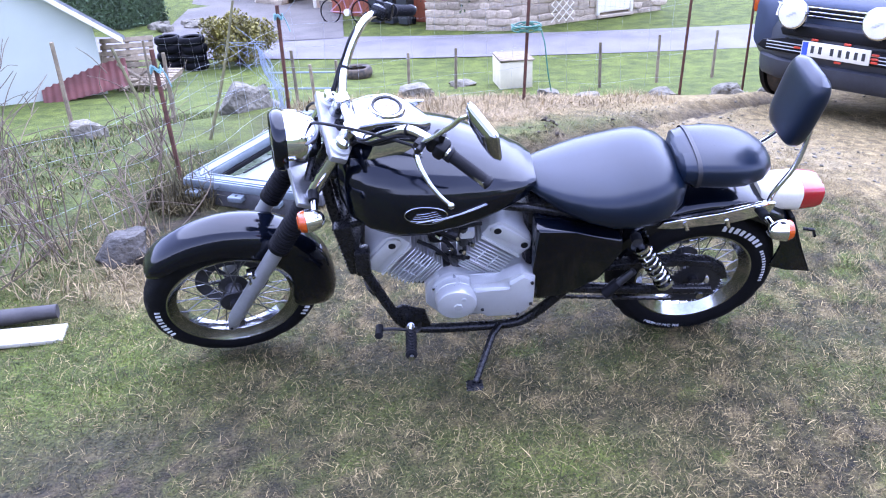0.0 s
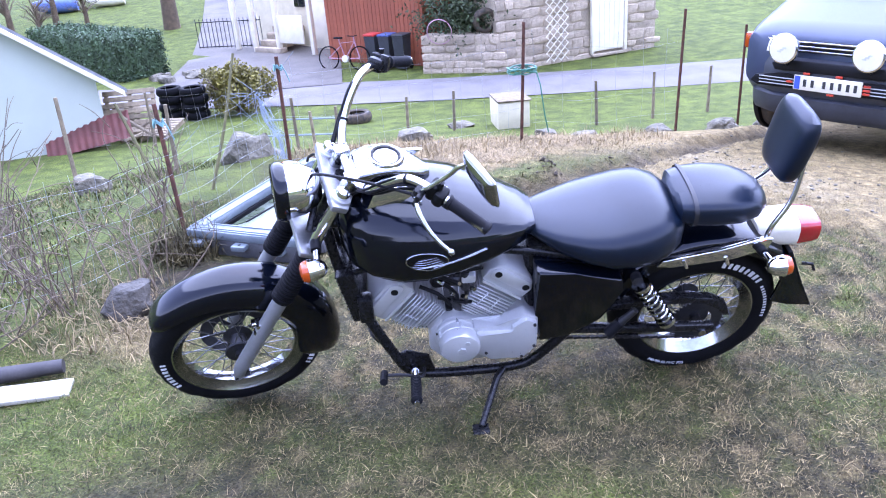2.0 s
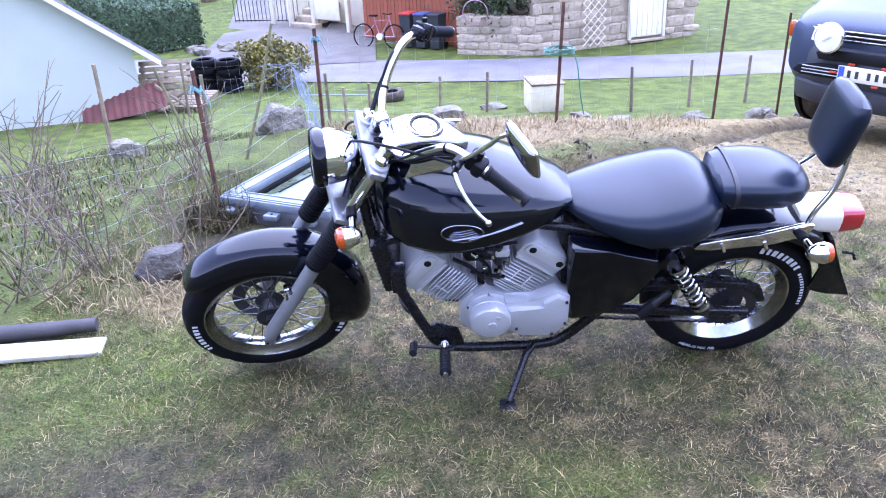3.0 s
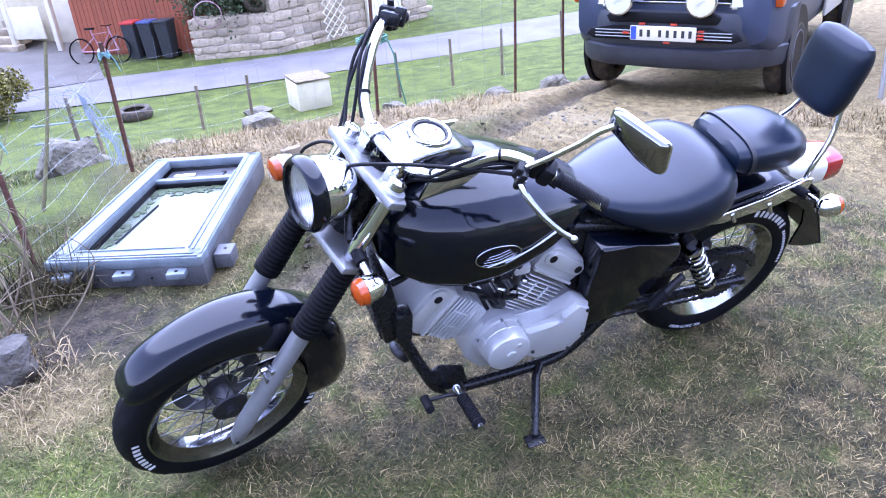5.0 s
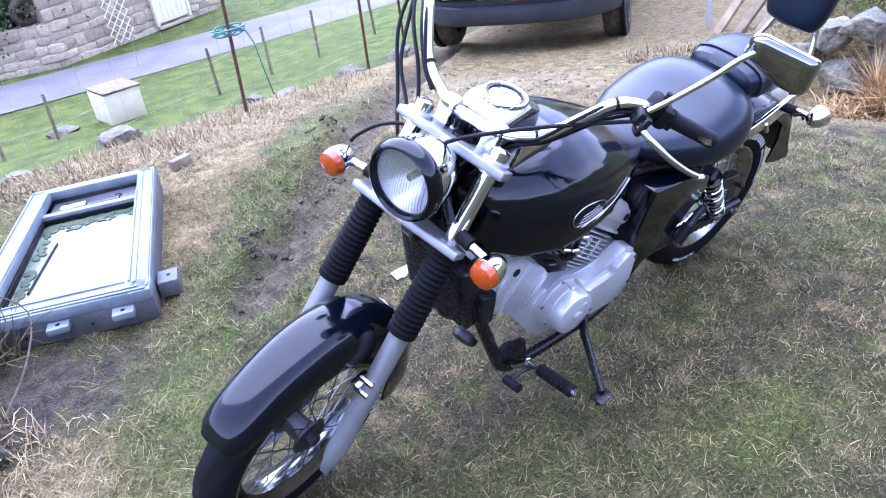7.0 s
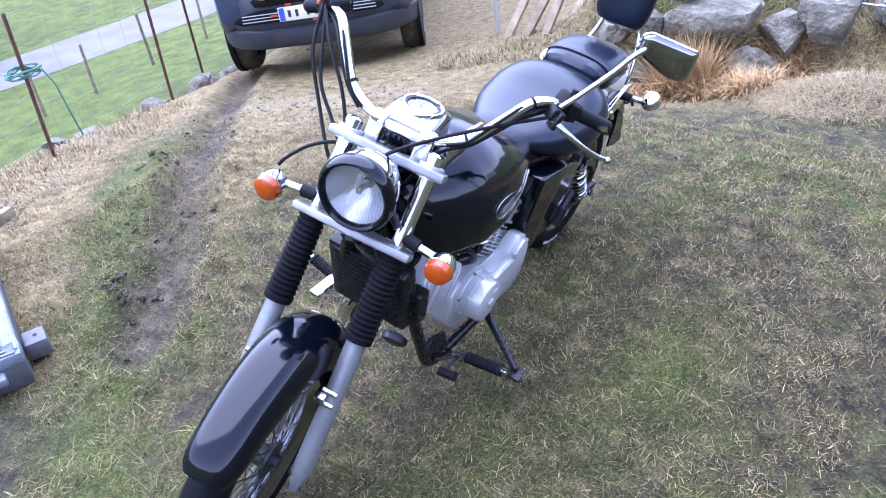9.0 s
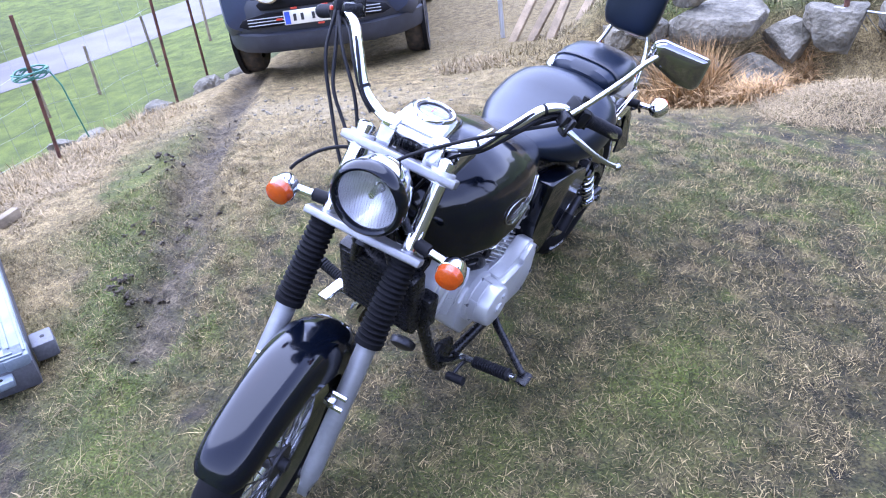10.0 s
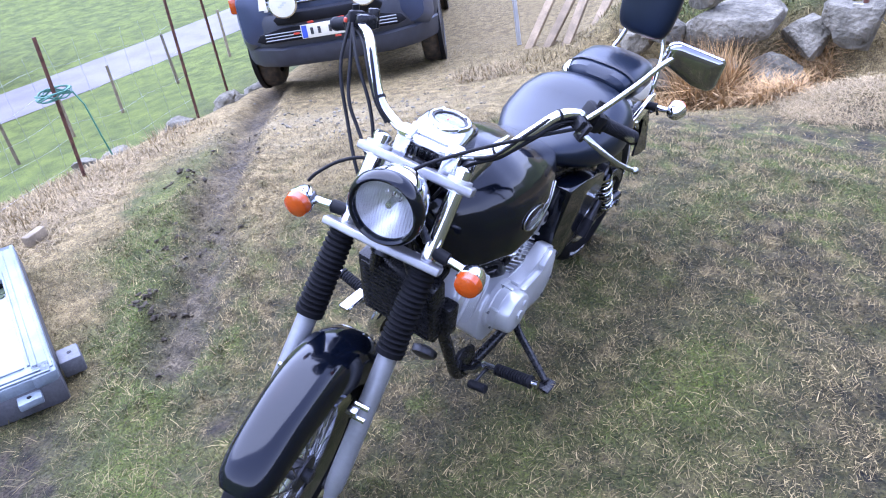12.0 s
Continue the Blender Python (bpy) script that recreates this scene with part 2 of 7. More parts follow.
def share(name, me, parent=None, m=None):
    """One more object on a mesh that is already in use."""
    ob = new(name, me)
    if parent:
        ob.parent = parent
    if m is not None:
        ob.matrix_basis = m
    return ob


def thing(name, label, category, m=None, group="", kind=""):
    ob = tagged(new(name), label, category, group, kind)
    ob.empty_display_size = 0.1
    if m is not None:
        ob.matrix_basis = m
    return ob


def rings(rows, closed=True, caps=True, bm=None):
    """A skin through rows of points, all rows of one length."""
    bm = bm or bmesh.new()
    vs = [[bm.verts.new(p) for p in row] for row in rows]
    n = len(rows[0])
    for a, b in zip(vs, vs[1:]):
        for i in range(n if closed else n - 1):
            j = (i + 1) % n
            bm.faces.new((a[i], a[j], b[j], b[i]))
    if caps and closed:
        bm.faces.new(vs[0][::-1])
        bm.faces.new(vs[-1])
    return bm


def oval(x, a, lo, hi, p=2.5, v=0.0, n=28):
    """A rounded ring across the length at x: half width a, from height lo to hi."""
    mid, b, out = (lo + hi) / 2, (hi - lo) / 2, []
    for i in range(n):
        c, s = math.cos(2 * math.pi * i / n), math.sin(2 * math.pi * i / n)
        out.append((x, v + a * math.copysign(abs(c) ** (2 / p), c), mid + b * math.copysign(abs(s) ** (2 / p), s)))
    return out


def oval2(x, a, lo, wide, hi, p_low=4.0, p_up=2.3, n=32):
    """A ring across the length at x, widest at the height wide, with a square underside and a round top."""
    out = []
    for i in range(n):
        c, s = math.cos(2 * math.pi * i / n), math.sin(2 * math.pi * i / n)
        p, b = (p_up, hi - wide) if s >= 0 else (p_low, wide - lo)
        out.append((x, a * math.copysign(abs(c) ** (2 / p), c), wide + b * math.copysign(abs(s) ** (2 / p), s)))
    return out


def glide(points, steps=8):
    """A smooth line through points (Catmull-Rom)."""
    pts = [Vector(p) for p in points]
    ends = [pts[0] * 2 - pts[1], *pts, pts[-1] * 2 - pts[-2]]
    out = []
    for a, b, c, d in zip(ends, ends[1:], ends[2:], ends[3:]):
        for i in range(steps):
            t = i / steps
            out.append(0.5 * (2 * b + (c - a) * t + (2 * a - 5 * b + 4 * c - d) * t * t + (3 * b - a - 3 * c + d) * t ** 3))
    return [*out, pts[-1]]


def tube(points, r, sides=10, smooth=0, bm=None, flat=1.0):
    """A round bar along points; r is one radius or one a point."""
    pts = glide(points, smooth) if smooth else [Vector(p) for p in points]
    if isinstance(r, (int, float)):
        radii = [r] * len(pts)
    else:
        radii = [float(np.interp(i / (len(pts) - 1), np.linspace(0, 1, len(r)), r)) for i in range(len(pts))]
    rows, side = [], None
    for i, p in enumerate(pts):
        d = (pts[min(i + 1, len(pts) - 1)] - pts[max(i - 1, 0)]).normalized()
        if side is None:
            side = d.orthogonal().normalized()
        side = (side - d * side.dot(d)).normalized()
        up = d.cross(side)
        rows.append([p + radii[i] * (side * math.cos(2 * math.pi * k / sides) + up * flat * math.sin(2 * math.pi * k / sides)) for k in range(sides)])
    return rings(rows, bm=bm)


def spin(profile, n=32, bm=None, axis="y", start=0.0, sweep=360.0, closed_profile=False):
    """Turns (radius, along) pairs round an axis."""
    full = sweep >= 360
    count = n if full else n + 1
    rows = []
    for i in range(count):
        a = radians(start + sweep * i / n)
        c, s = math.cos(a), math.sin(a)
        row = []
        for r, h in profile:
            row.append({"y": (r * c, h, r * s), "x": (h, r * c, r * s), "z": (r * c, r * s, h)}[axis])
        rows.append(row)
    bm = bm or bmesh.new()
    vs = [[bm.verts.new(p) for p in row] for row in rows]
    k = len(profile)
    for i in range(n):
        a, b = vs[i], vs[(i + 1) % count]
        for j in range(k if closed_profile else k - 1):
            q = (j + 1) % k
            try:
                bm.faces.new((a[j], a[q], b[q], b[j]))
            except ValueError:
                pass
    bmesh.ops.remove_doubles(bm, verts=bm.verts, dist=1e-6)
    return bm


def block(size, centre=(0, 0, 0), bevel=0.0, m=None, bm=None, seg=2):
    """A box with rounded edges."""
    own = bmesh.new()
    bmesh.ops.create_cube(own, size=1, matrix=Matrix.Translation(centre) @ Matrix.Diagonal((*size, 1)))
    if bevel:
        bmesh.ops.bevel(own, geom=own.edges[:], offset=bevel, segments=seg, affect="EDGES", profile=0.5)
    if m is not None:
        own.transform(m)
    if bm is None:
        return own
    tmp = bpy.data.meshes.new("tmp")
    own.to_mesh(tmp)
    own.free()
    bm.from_mesh(tmp)
    bpy.data.meshes.remove(tmp)
    return bm


def prism(outline, lo, hi, axis="y", bevel=0.0, bm=None):
    """An outline of (a, b) pairs pushed from lo to hi along an axis, with its edges rounded."""
    put = {"y": lambda a, b, h: (a, h, b), "z": lambda a, b, h: (a, b, h), "x": lambda a, b, h: (h, a, b)}[axis]
    own = bmesh.new()
    low = [own.verts.new(put(a, b, lo)) for a, b in outline]
    high = [own.verts.new(put(a, b, hi)) for a, b in outline]
    own.faces.new(low[::-1])
    own.faces.new(high)
    for i in range(len(outline)):
        j = (i + 1) % len(outline)
        own.faces.new((low[i], low[j], high[j], high[i]))
    if bevel:
        bmesh.ops.bevel(own, geom=own.edges[:], offset=bevel, segments=2, affect="EDGES", profile=0.5)
    if bm is None:
        return own
    tmp = bpy.data.meshes.new("tmp")
    own.to_mesh(tmp)
    own.free()
    bm.from_mesh(tmp)
    bpy.data.meshes.remove(tmp)
    return bm


def between(a, b):
    """The pose that takes the z axis onto the line from a to b."""
    a, b = Vector(a), Vector(b)
    return Matrix.Translation(a) @ (b - a).to_track_quat("Z", "Y").to_matrix().to_4x4()


def lump(size, seed, detail=3, rough=0.25):
    """A boulder: a ball pressed out of shape."""
    bm = bmesh.new()
    bmesh.ops.create_icosphere(bm, subdivisions=detail, radius=1)
    off = Vector((seed * 3.7, seed * 1.3, seed * 7.1))
    for v in bm.verts:
        d = v.co.normalized()
        k = 1 + rough * noise.noise(d * 1.3 + off) * 1.6 + rough * 0.5 * noise.noise(d * 3.5 + off) + rough * 0.25 * noise.noise(d * 8 + off)
        q = Vector((max(-0.75, min(0.75, d.x)), max(-0.78, min(0.78, d.y)), max(-0.7, min(0.7, d.z)))) * 1.25
        v.co = Vector((q.x * size[0], q.y * size[1], q.z * size[2])) * k * 0.5
    return bm


def hewn(bm, size, seed, planes=11):
    """Cuts flat faces onto a boulder."""
    rng = np.random.default_rng(seed)
    for k in range(planes):
        n = Vector(rng.normal(size=3) * (1, 1, 0.8)).normalized()
        reach = 0.5 * math.sqrt((n.x * size[0]) ** 2 + (n.y * size[1]) ** 2 + (n.z * size[2]) ** 2)
        d = reach * rng.uniform(0.62, 0.82)
        for v in bm.verts:
            over = v.co.dot(n) - d
            if over > 0:
                v.co -= n * over * 0.94
    return bm


def cloud(name, verts, faces, material, label, category, kind="stuff", masks=None):
    me = bpy.data.meshes.new(name)
    me.from_pydata(verts, [], faces)
    me.materials.append(material)
    for key, values in (masks or {}).items():
        me.attributes.new(key, "FLOAT", "POINT").data.foreach_set("value", np.asarray(values, np.float32))
    return tagged(new(name, me), label, category, kind=kind)


def blades(roots, length, width, lean, rng, curl=0.5):
    """Tapered bent blades at the roots: the vertices and faces of them all. length, width, lean: one a blade."""
    n = len(roots)
    turn = rng.uniform(0, 2 * math.pi, n)
    out = np.stack([np.cos(turn), np.sin(turn), np.zeros(n)], 1)
    side = np.stack([-out[:, 1], out[:, 0], np.zeros(n)], 1)
    twist = rng.uniform(-0.6, 0.6, n)[:, None]
    side = side * np.cos(twist) + np.array([0, 0, 1.0]) * np.sin(twist)
    up = np.array([0, 0, 1.0])
    low, high = lean[:, None], (lean * (1 + curl))[:, None]
    mid = roots + (out * np.sin(low) + up * np.cos(low)) * length[:, None] * 0.5
    tip = mid + (out * np.sin(high) + up * np.cos(high)) * length[:, None] * 0.5
    w = (width / 2)[:, None]
    v = np.stack([roots - side * w, roots + side * w, mid + side * w * 0.8, mid - side * w * 0.8, tip], 1).reshape(-1, 3)
    base = np.arange(n)[:, None] * 5
    quads = (base + np.array([0, 1, 2, 3])).tolist()
    tris = (base + np.array([3, 2, 4])).tolist()
    return v, quads + tris


def leaves(centres, size, rng):
    """Small leaf quads at the centres, turned at random."""
    n = len(centres)
    a = rng.normal(size=(n, 3))
    a /= np.linalg.norm(a, axis=1)[:, None]
    b = np.cross(a, rng.normal(size=(n, 3)))
    b /= np.linalg.norm(b, axis=1)[:, None]
    s = (size * rng.uniform(0.6, 1.3, n))[:, None]
    v = np.stack([centres - a * s, centres + b * s * 0.5, centres + a * s, centres - b * s * 0.5], 1).reshape(-1, 3)
    return v, (np.arange(n)[:, None] * 4 + np.arange(4)).tolist()


def smooth_step(a, b, x):
    t = np.clip((np.asarray(x, float) - a) / (b - a), 0, 1)
    return t * t * (3 - 2 * t)


# ---- the ground ----
RUT = [(-0.52, 1.03), (-0.22, 1.34), (0.1, 1.63), (0.4, 1.95), (0.83, 2.4), (1.39, 3.02), (2.17, 3.82), (3.23, 4.86)]


def to_line(x, y, line):
    """The distance from points to a line of segments."""
    best = np.full(np.shape(x), 1e9)
    for (ax, ay), (bx, by) in zip(line, line[1:]):
        dx, dy = bx - ax, by - ay
        t = np.clip(((x - ax) * dx + (y - ay) * dy) / (dx * dx + dy * dy), 0, 1)
        best = np.minimum(best, np.hypot(x - ax - t * dx, y - ay - t * dy))
    return best


def waves(x, y, size, seed):
    """Soft repeating hills between -1 and 1, out of a few crossed waves."""
    rng = np.random.default_rng(seed)
    out = np.zeros(np.shape(x))
    for k in range(7):
        a, f, p = rng.uniform(0, 6.28), rng.uniform(0.6, 1.9) / size, rng.uniform(0, 6.28)
        out = out + np.sin((x * math.cos(a) + y * math.sin(a)) * f * 6.28 + p + 1.5 * np.sin((x * math.sin(a) - y * math.cos(a)) * f * 2.6 + p * 2))
    return out / 4.2


def crest(x, y):
    """How far past the top of the bank towards the road, in metres."""
    return (y - 3.78 - 0.38 * x) * 0.935


def left_edge(x, y):
    return -(x + 2.05 - 0.25 * y) * 0.97


def right_bank(x, y):
    """How far past the foot of the stone bank beside the yard."""
    return (x - 3.62 + 0.35 * (y - 0.3)) * 0.94


def plain_height(x, y):
    x, y = np.asarray(x, float), np.asarray(y, float)
    s = 0.67 * x + 0.74 * y
    top = -0.155 * np.clip(s - 2, 0, 4.2) - 0.03 * np.clip(s - 6.2, 0, 40)
    low = np.interp(y, [0, 4, 13.4, 15, 22, 40, 120, 400], [-0.9, -1.45, -2.2, -2.2, -2.2, -0.6, 12, 40])
    db, dl = crest(x, y), left_edge(x, y)
    fb = smooth_step(0.05, 1.2, db) * smooth_step(-4.5, -1.2, x)
    fl = smooth_step(0.0, 11.0, dl + np.clip(db, 0, 20) * 0.75)
    k = 1 - (1 - fb) * (1 - fl)
    yard = 1 - smooth_step(-6, -14, y)
    k = k * yard
    top = top - 0.2 * np.clip(x - 1.8, 0, 2) * (1 - smooth_step(0.8, 1.8, y)) * smooth_step(-6, -2, y)
    z = top + (np.minimum(low, top) - top) * k
    far_rise = smooth_step(20, 40, y)
    z = np.where(y > 20, z * (1 - far_rise) + low * far_rise, z)
    # Unseen hills all round, added to block the horizon glow in glossy paint.
    z = z + 62 * smooth_step(55, 390, np.hypot(x, y))
    r = right_bank(x, y)
    z = z + 0.62 * smooth_step(0.0, 0.75, r) * (1 - smooth_step(1.2, 1.95, y)) * (1 - smooth_step(14, 30, r))
    return z


def height(x, y):
    z = plain_height(x, y)
    near = np.exp(-((np.asarray(x) - 0.5) ** 2 + (np.asarray(y) - 1) ** 2) / 60)
    d = to_line(x, y, RUT)
    z = z - 0.062 * np.exp(-(d / 0.12) ** 4) + 0.026 * np.exp(-((d - 0.22) / 0.08) ** 2)
    z = z + 0.026 * near * np.exp(-(d / 0.28) ** 2) * waves(x, y, 0.14, 5)
    z = z + 0.022 * np.exp(-(((np.asarray(x) + 0.9) / 0.35) ** 2 + ((np.asarray(y) - 0.1) / 0.4) ** 2))
    z = z + near * (0.008 * waves(x, y, 1.3, 3) + 0.006 * waves(x, y, 0.35, 4))
    for cx, cy, r, h in ((3.15, -0.55, 0.38, 0.13), (3.3, 0.0, 0.22, 0.07), (0.68, 2.56, 0.12, 0.05), (3.75, -0.75, 0.5, 0.15)):
        z = z + h * np.exp(-(((np.asarray(x) - cx) / r) ** 2 + ((np.asarray(y) - cy) / r) ** 2))
    flat = np.exp(-(np.asarray(y) / 0.5) ** 2) * (np.abs(x) < 1.6)
    return z * (1 - 0.6 * flat)


def masks(x, y):
    """Where the ground is mud or merely darker, straw, gravel and fresh green."""
    near = np.exp(-((np.abs(x - 1.0) / 3.5) ** 6 + (np.abs(y - 1.5) / 2.8) ** 6))
    n1, n2, n3 = waves(x, y, 0.9, 11) * (0.3 + 0.7 * near), waves(x, y, 0.3, 12) * near, waves(x, y, 2.4, 13)
    d = to_line(x, y, RUT)
    db = crest(x, y)
    mud = np.clip(1.15 * np.exp(-(d / 0.13) ** 2) * (0.7 + 0.5 * n1) + 0.35 * smooth_step(0.6, 1.0, n1 + 0.4 * n2), 0, 1)
    n4, n5 = waves(x, y, 0.1, 14) * near, waves(x, y, 0.24, 15) * near
    mud = np.maximum(mud, 0.3 * smooth_step(0.65, 1.15, n4 + 0.6 * n5))
    # Mud patches; those at (-1.1, -0.78) and (0.35, 0.15) only darken the ground.
    for cx, cy, rx, ry, k in ((-1.35, 1.08, 0.4, 0.34, 2.0), (-1.5, 0.95, 0.25, 0.25, 1.5), (-0.59, 0.78, 0.12, 0.08, 0.9), (-0.66, 0.56, 0.14, 0.07, 0.9), (-0.86, 0.45, 0.1, 0.12, 0.8), (-0.85, 0.05, 0.26, 0.14, 0.7), (-0.24, -0.12, 0.22, 0.14, 0.55), (-1.2, -0.56, 0.26, 0.14, 0.8), (-1.1, -0.78, 0.75, 0.4, 0.85), (0.35, 0.15, 0.5, 0.16, 0.35)):
        mud = np.maximum(mud, np.clip(k * np.exp(-(((x - cx) / rx) ** 2 + ((y - cy) / ry) ** 2)) * (0.8 + 0.5 * n2 + 0.4 * n4), 0, 1))
    straw = np.clip(smooth_step(-1.15, -0.35, db) * (1 - smooth_step(0.5, 1.4, db)) * smooth_step(-1.5, -0.6, x) * (0.9 + 0.4 * n2), 0, 1)
    straw = np.maximum(straw, smooth_step(-1.3, -0.2, right_bank(x, y)) * (1 - smooth_step(0.35, 0.7, right_bank(x, y))) * (1 - smooth_step(1.5, 2.8, y)) * 0.7)
    track = smooth_step(-0.4, 0.5, x + 0.3 * n1 - 0.1 * y) * smooth_step(0.9, 1.9, y + 0.35 * n1) * (1 - smooth_step(0.2, 0.8, db))
    mud = np.where(d > 0.2, mud * (1 - 0.65 * track), mud)
    straw = np.maximum(straw, track * (0.68 + 0.35 * n5))
    straw = np.maximum(straw, 0.5 * smooth_step(0.1, 1.0, n5 + 0.7 * n4) * smooth_step(-1.6, -0.9, x) * (1 - smooth_step(0, 1, db)))
    straw = np.maximum(straw, 0.8 * np.exp(-(((x + 1.38) / 0.28) ** 2 + ((y - 0.58) / 0.25) ** 2)))
    gravel = smooth_step(1.1, 2.3, x + 0.35 * n1) * smooth_step(0.9, 2.0, y - 0.25 * x + 0.3 * n2) * (1 - smooth_step(-0.9, -0.35, db)) * (1 - smooth_step(-0.7, 0.1, right_bank(x, y)))
    gravel = gravel * (0.75 + 0.35 * n2)
    left = smooth_step(-0.55, -1.3, x + 0.35 * n1 - 0.2 * y) * smooth_step(-0.9, -0.2, y + 0.3 * n1)
    lawn = smooth_step(1.5, 4, db)
    patch = (0.75 * waves(x, y, 0.3, 16) + 0.4 * waves(x, y, 0.1, 17)) * near
    green = np.clip(np.maximum(0.8 * smooth_step(-0.4, 1.0, patch + 0.35 * n3), left * (0.72 + 0.4 * n2 + 0.2 * n4)), 0, 1)
    verge = smooth_step(0.1, 0.35, y - 1.5 - 1.03 * x) * (1 - smooth_step(-1.1, -0.5, db)) * smooth_step(-1.3, -0.8, x) * smooth_step(2.2, 1.2, x)
    matted = smooth_step(2.05, 2.4, y - 1.31 * x + 0.18 * n2) * smooth_step(-1.0, -0.7, x) * (1 - smooth_step(0.2, 0.8, db))
    verge = verge * (1 - matted)
    straw = np.maximum(straw * (1 - 0.75 * verge), matted * (0.8 + 0.3 * n5))
    green = np.maximum(green, verge * (0.75 + 0.3 * n2))
    fresh = np.zeros(np.shape(x))
    for cx, cy, rx, ry, k in ((-1.5, -0.12, 0.6, 0.42, 1.5), (-0.98, 0.62, 0.26, 0.36, 1.3), (-0.64, 0.92, 0.32, 0.22, 1.1), (-0.55, 1.45, 0.3, 0.25, 0.9), (-0.1, 2.1, 0.35, 0.3, 0.9), (0.2, -0.72, 0.42, 0.24, 0.8), (-0.35, -0.4, 0.45, 0.25, 0.6), (0.6, -0.2, 0.35, 0.18, 0.5), (1.35, -0.25, 0.35, 0.2, 0.6), (-0.75, 0.35, 0.2, 0.25, 0.7)):
        fresh = np.maximum(fresh, np.clip(k * np.exp(-(((x - cx) / rx) ** 2 + ((y - cy) / ry) ** 2)) * (0.85 + 0.35 * n2 + 0.3 * n4), 0, 1))
    straw = straw * (1 - 0.85 * fresh)
    green = np.maximum(green, fresh)
    bank_top = smooth_step(0.4, 0.8, right_bank(x, y)) * (1 - smooth_step(1.5, 2.5, y))
    green = np.clip(np.maximum(np.maximum(green * (1 - straw) * (1 - gravel), lawn), bank_top * (0.75 + 0.3 * n3)), 0, 1)
    rut = np.clip(1.0 * np.exp(-((d + 0.05 * n2 + 0.04 * n4) / 0.1) ** 2), 0, 1) * smooth_step(0.9, 1.15, y) * np.clip(0.6 + 0.5 * n5, 0, 1)
    return {"rut": rut, "mud": np.clip(mud * (1 - lawn), 0, 1), "straw": np.clip(straw, 0, 1), "gravel": np.clip(gravel * (1 - mud * 0.5), 0, 1), "green": green}


GROUND = blend_mat("yard_ground", [
    # Base soil, darkened to hold the shade in the gaps between blades.
    ("", (0.047, 0.036, 0.013), (0.007, 0.006, 0.003), 20.0),
    ("green", (0.09, 0.112, 0.017), (0.04, 0.055, 0.008), 3.5),
    ("straw", (0.275, 0.193, 0.086), (0.132, 0.09, 0.037), 16.0),
    ("gravel", (0.242, 0.185, 0.098), (0.121, 0.09, 0.045), 30.0),
    ("mud", (0.048, 0.034, 0.02), (0.011, 0.008, 0.005), 16.0),
    ("rut", (0.12, 0.09, 0.055), (0.036, 0.027, 0.016), 22.0)], grain=0.65)
GRASS = blend_mat("grass_blades", [
    ("", (0.08, 0.061, 0.024), (0.026, 0.021, 0.009), 6.0),
    ("green", (0.085, 0.112, 0.02), (0.028, 0.041, 0.008), 9.0),
    ("straw", (0.341, 0.245, 0.117), (0.154, 0.108, 0.048), 6.0),
    ("mud", (0.05, 0.038, 0.02), (0.018, 0.014, 0.007), 10.0)], bump=0.1, rough=0.8, island=0.6)


def spaced(lo, hi, step, out_lo, out_hi, growth=1.14):
    mid = list(np.arange(lo, hi + 1e-6, step))
    a, d = [lo], step
    while a[-1] > out_lo:
        d *= growth
        a.append(a[-1] - d)
    b, d = [mid[-1]], step
    while b[-1] < out_hi:
        d *= growth
        b.append(b[-1] + d)
    return np.array(a[:0:-1] + mid + b[1:])


gx, gy = spaced(-2.6, 4.6, 0.04, -400, 400), spaced(-1.4, 4.4, 0.04, -400, 400)
X, Y = np.meshgrid(gx, gy)
Z = height(X, Y)
ground_verts = np.stack([X.ravel(), Y.ravel(), Z.ravel()], 1)
nx, ny = len(gx), len(gy)
ix = (np.arange(ny - 1)[:, None] * nx + np.arange(nx - 1)).ravel()
ground = cloud("ground", ground_verts, np.stack([ix, ix + 1, ix + nx + 1, ix + nx], 1).tolist(), GROUND,
               "trampled winter lawn with mud ruts and straw", "ground", "structure", masks(X.ravel(), Y.ravel()))
ground.data.polygons.foreach_set("use_smooth", np.ones(len(ground.data.polygons), bool))


def zed(x, y):
    return float(height(np.array([x]), np.array([y]))[0])


def ribbon(name, line, width, material, label, lift=0.02, thick=0.0, category="road"):
    """A strip of paving that follows the ground along a line."""
    pts = glide([(x, y, 0) for x, y in line], 10)
    rows = []
    for i, p in enumerate(pts):
        d = pts[min(i + 1, len(pts) - 1)] - pts[max(i - 1, 0)]
        s = Vector((-d.y, d.x, 0)).normalized()
        row = []
        for k in range(9):
            q = p + s * width * (k / 8 - 0.5)
            row.append((q.x, q.y, float(plain_height(q.x, q.y)) + lift + 0.03 * math.sin(math.pi * k / 8)))
        rows.append(row)
    return tagged(part(name, rings(rows, closed=False), material), label, category, kind="structure")


# ---- the motorcycle ----
BIKE = Matrix.Translation((0, 0.035, 0)) @ pose(0, 0, 0, 0, 0, 2.4) @ pose(0, 0, 0, 18.0)
HEAD, RAKE = Vector((-0.44, 0, 0.80)), Vector((math.sin(radians(32)), 0, math.cos(radians(32))))
STEER = Matrix.Translation(HEAD) @ Matrix.Rotation(radians(12.5), 4, RAKE) @ Matrix.Translation(-HEAD)
BARS = Matrix.Translation(HEAD) @ Matrix.Rotation(radians(16), 4, RAKE) @ Matrix.Translation(-HEAD)
bike = thing("motorcycle", "black cruiser motorcycle leaning on its side stand on grass", "motorcycle", BIKE)


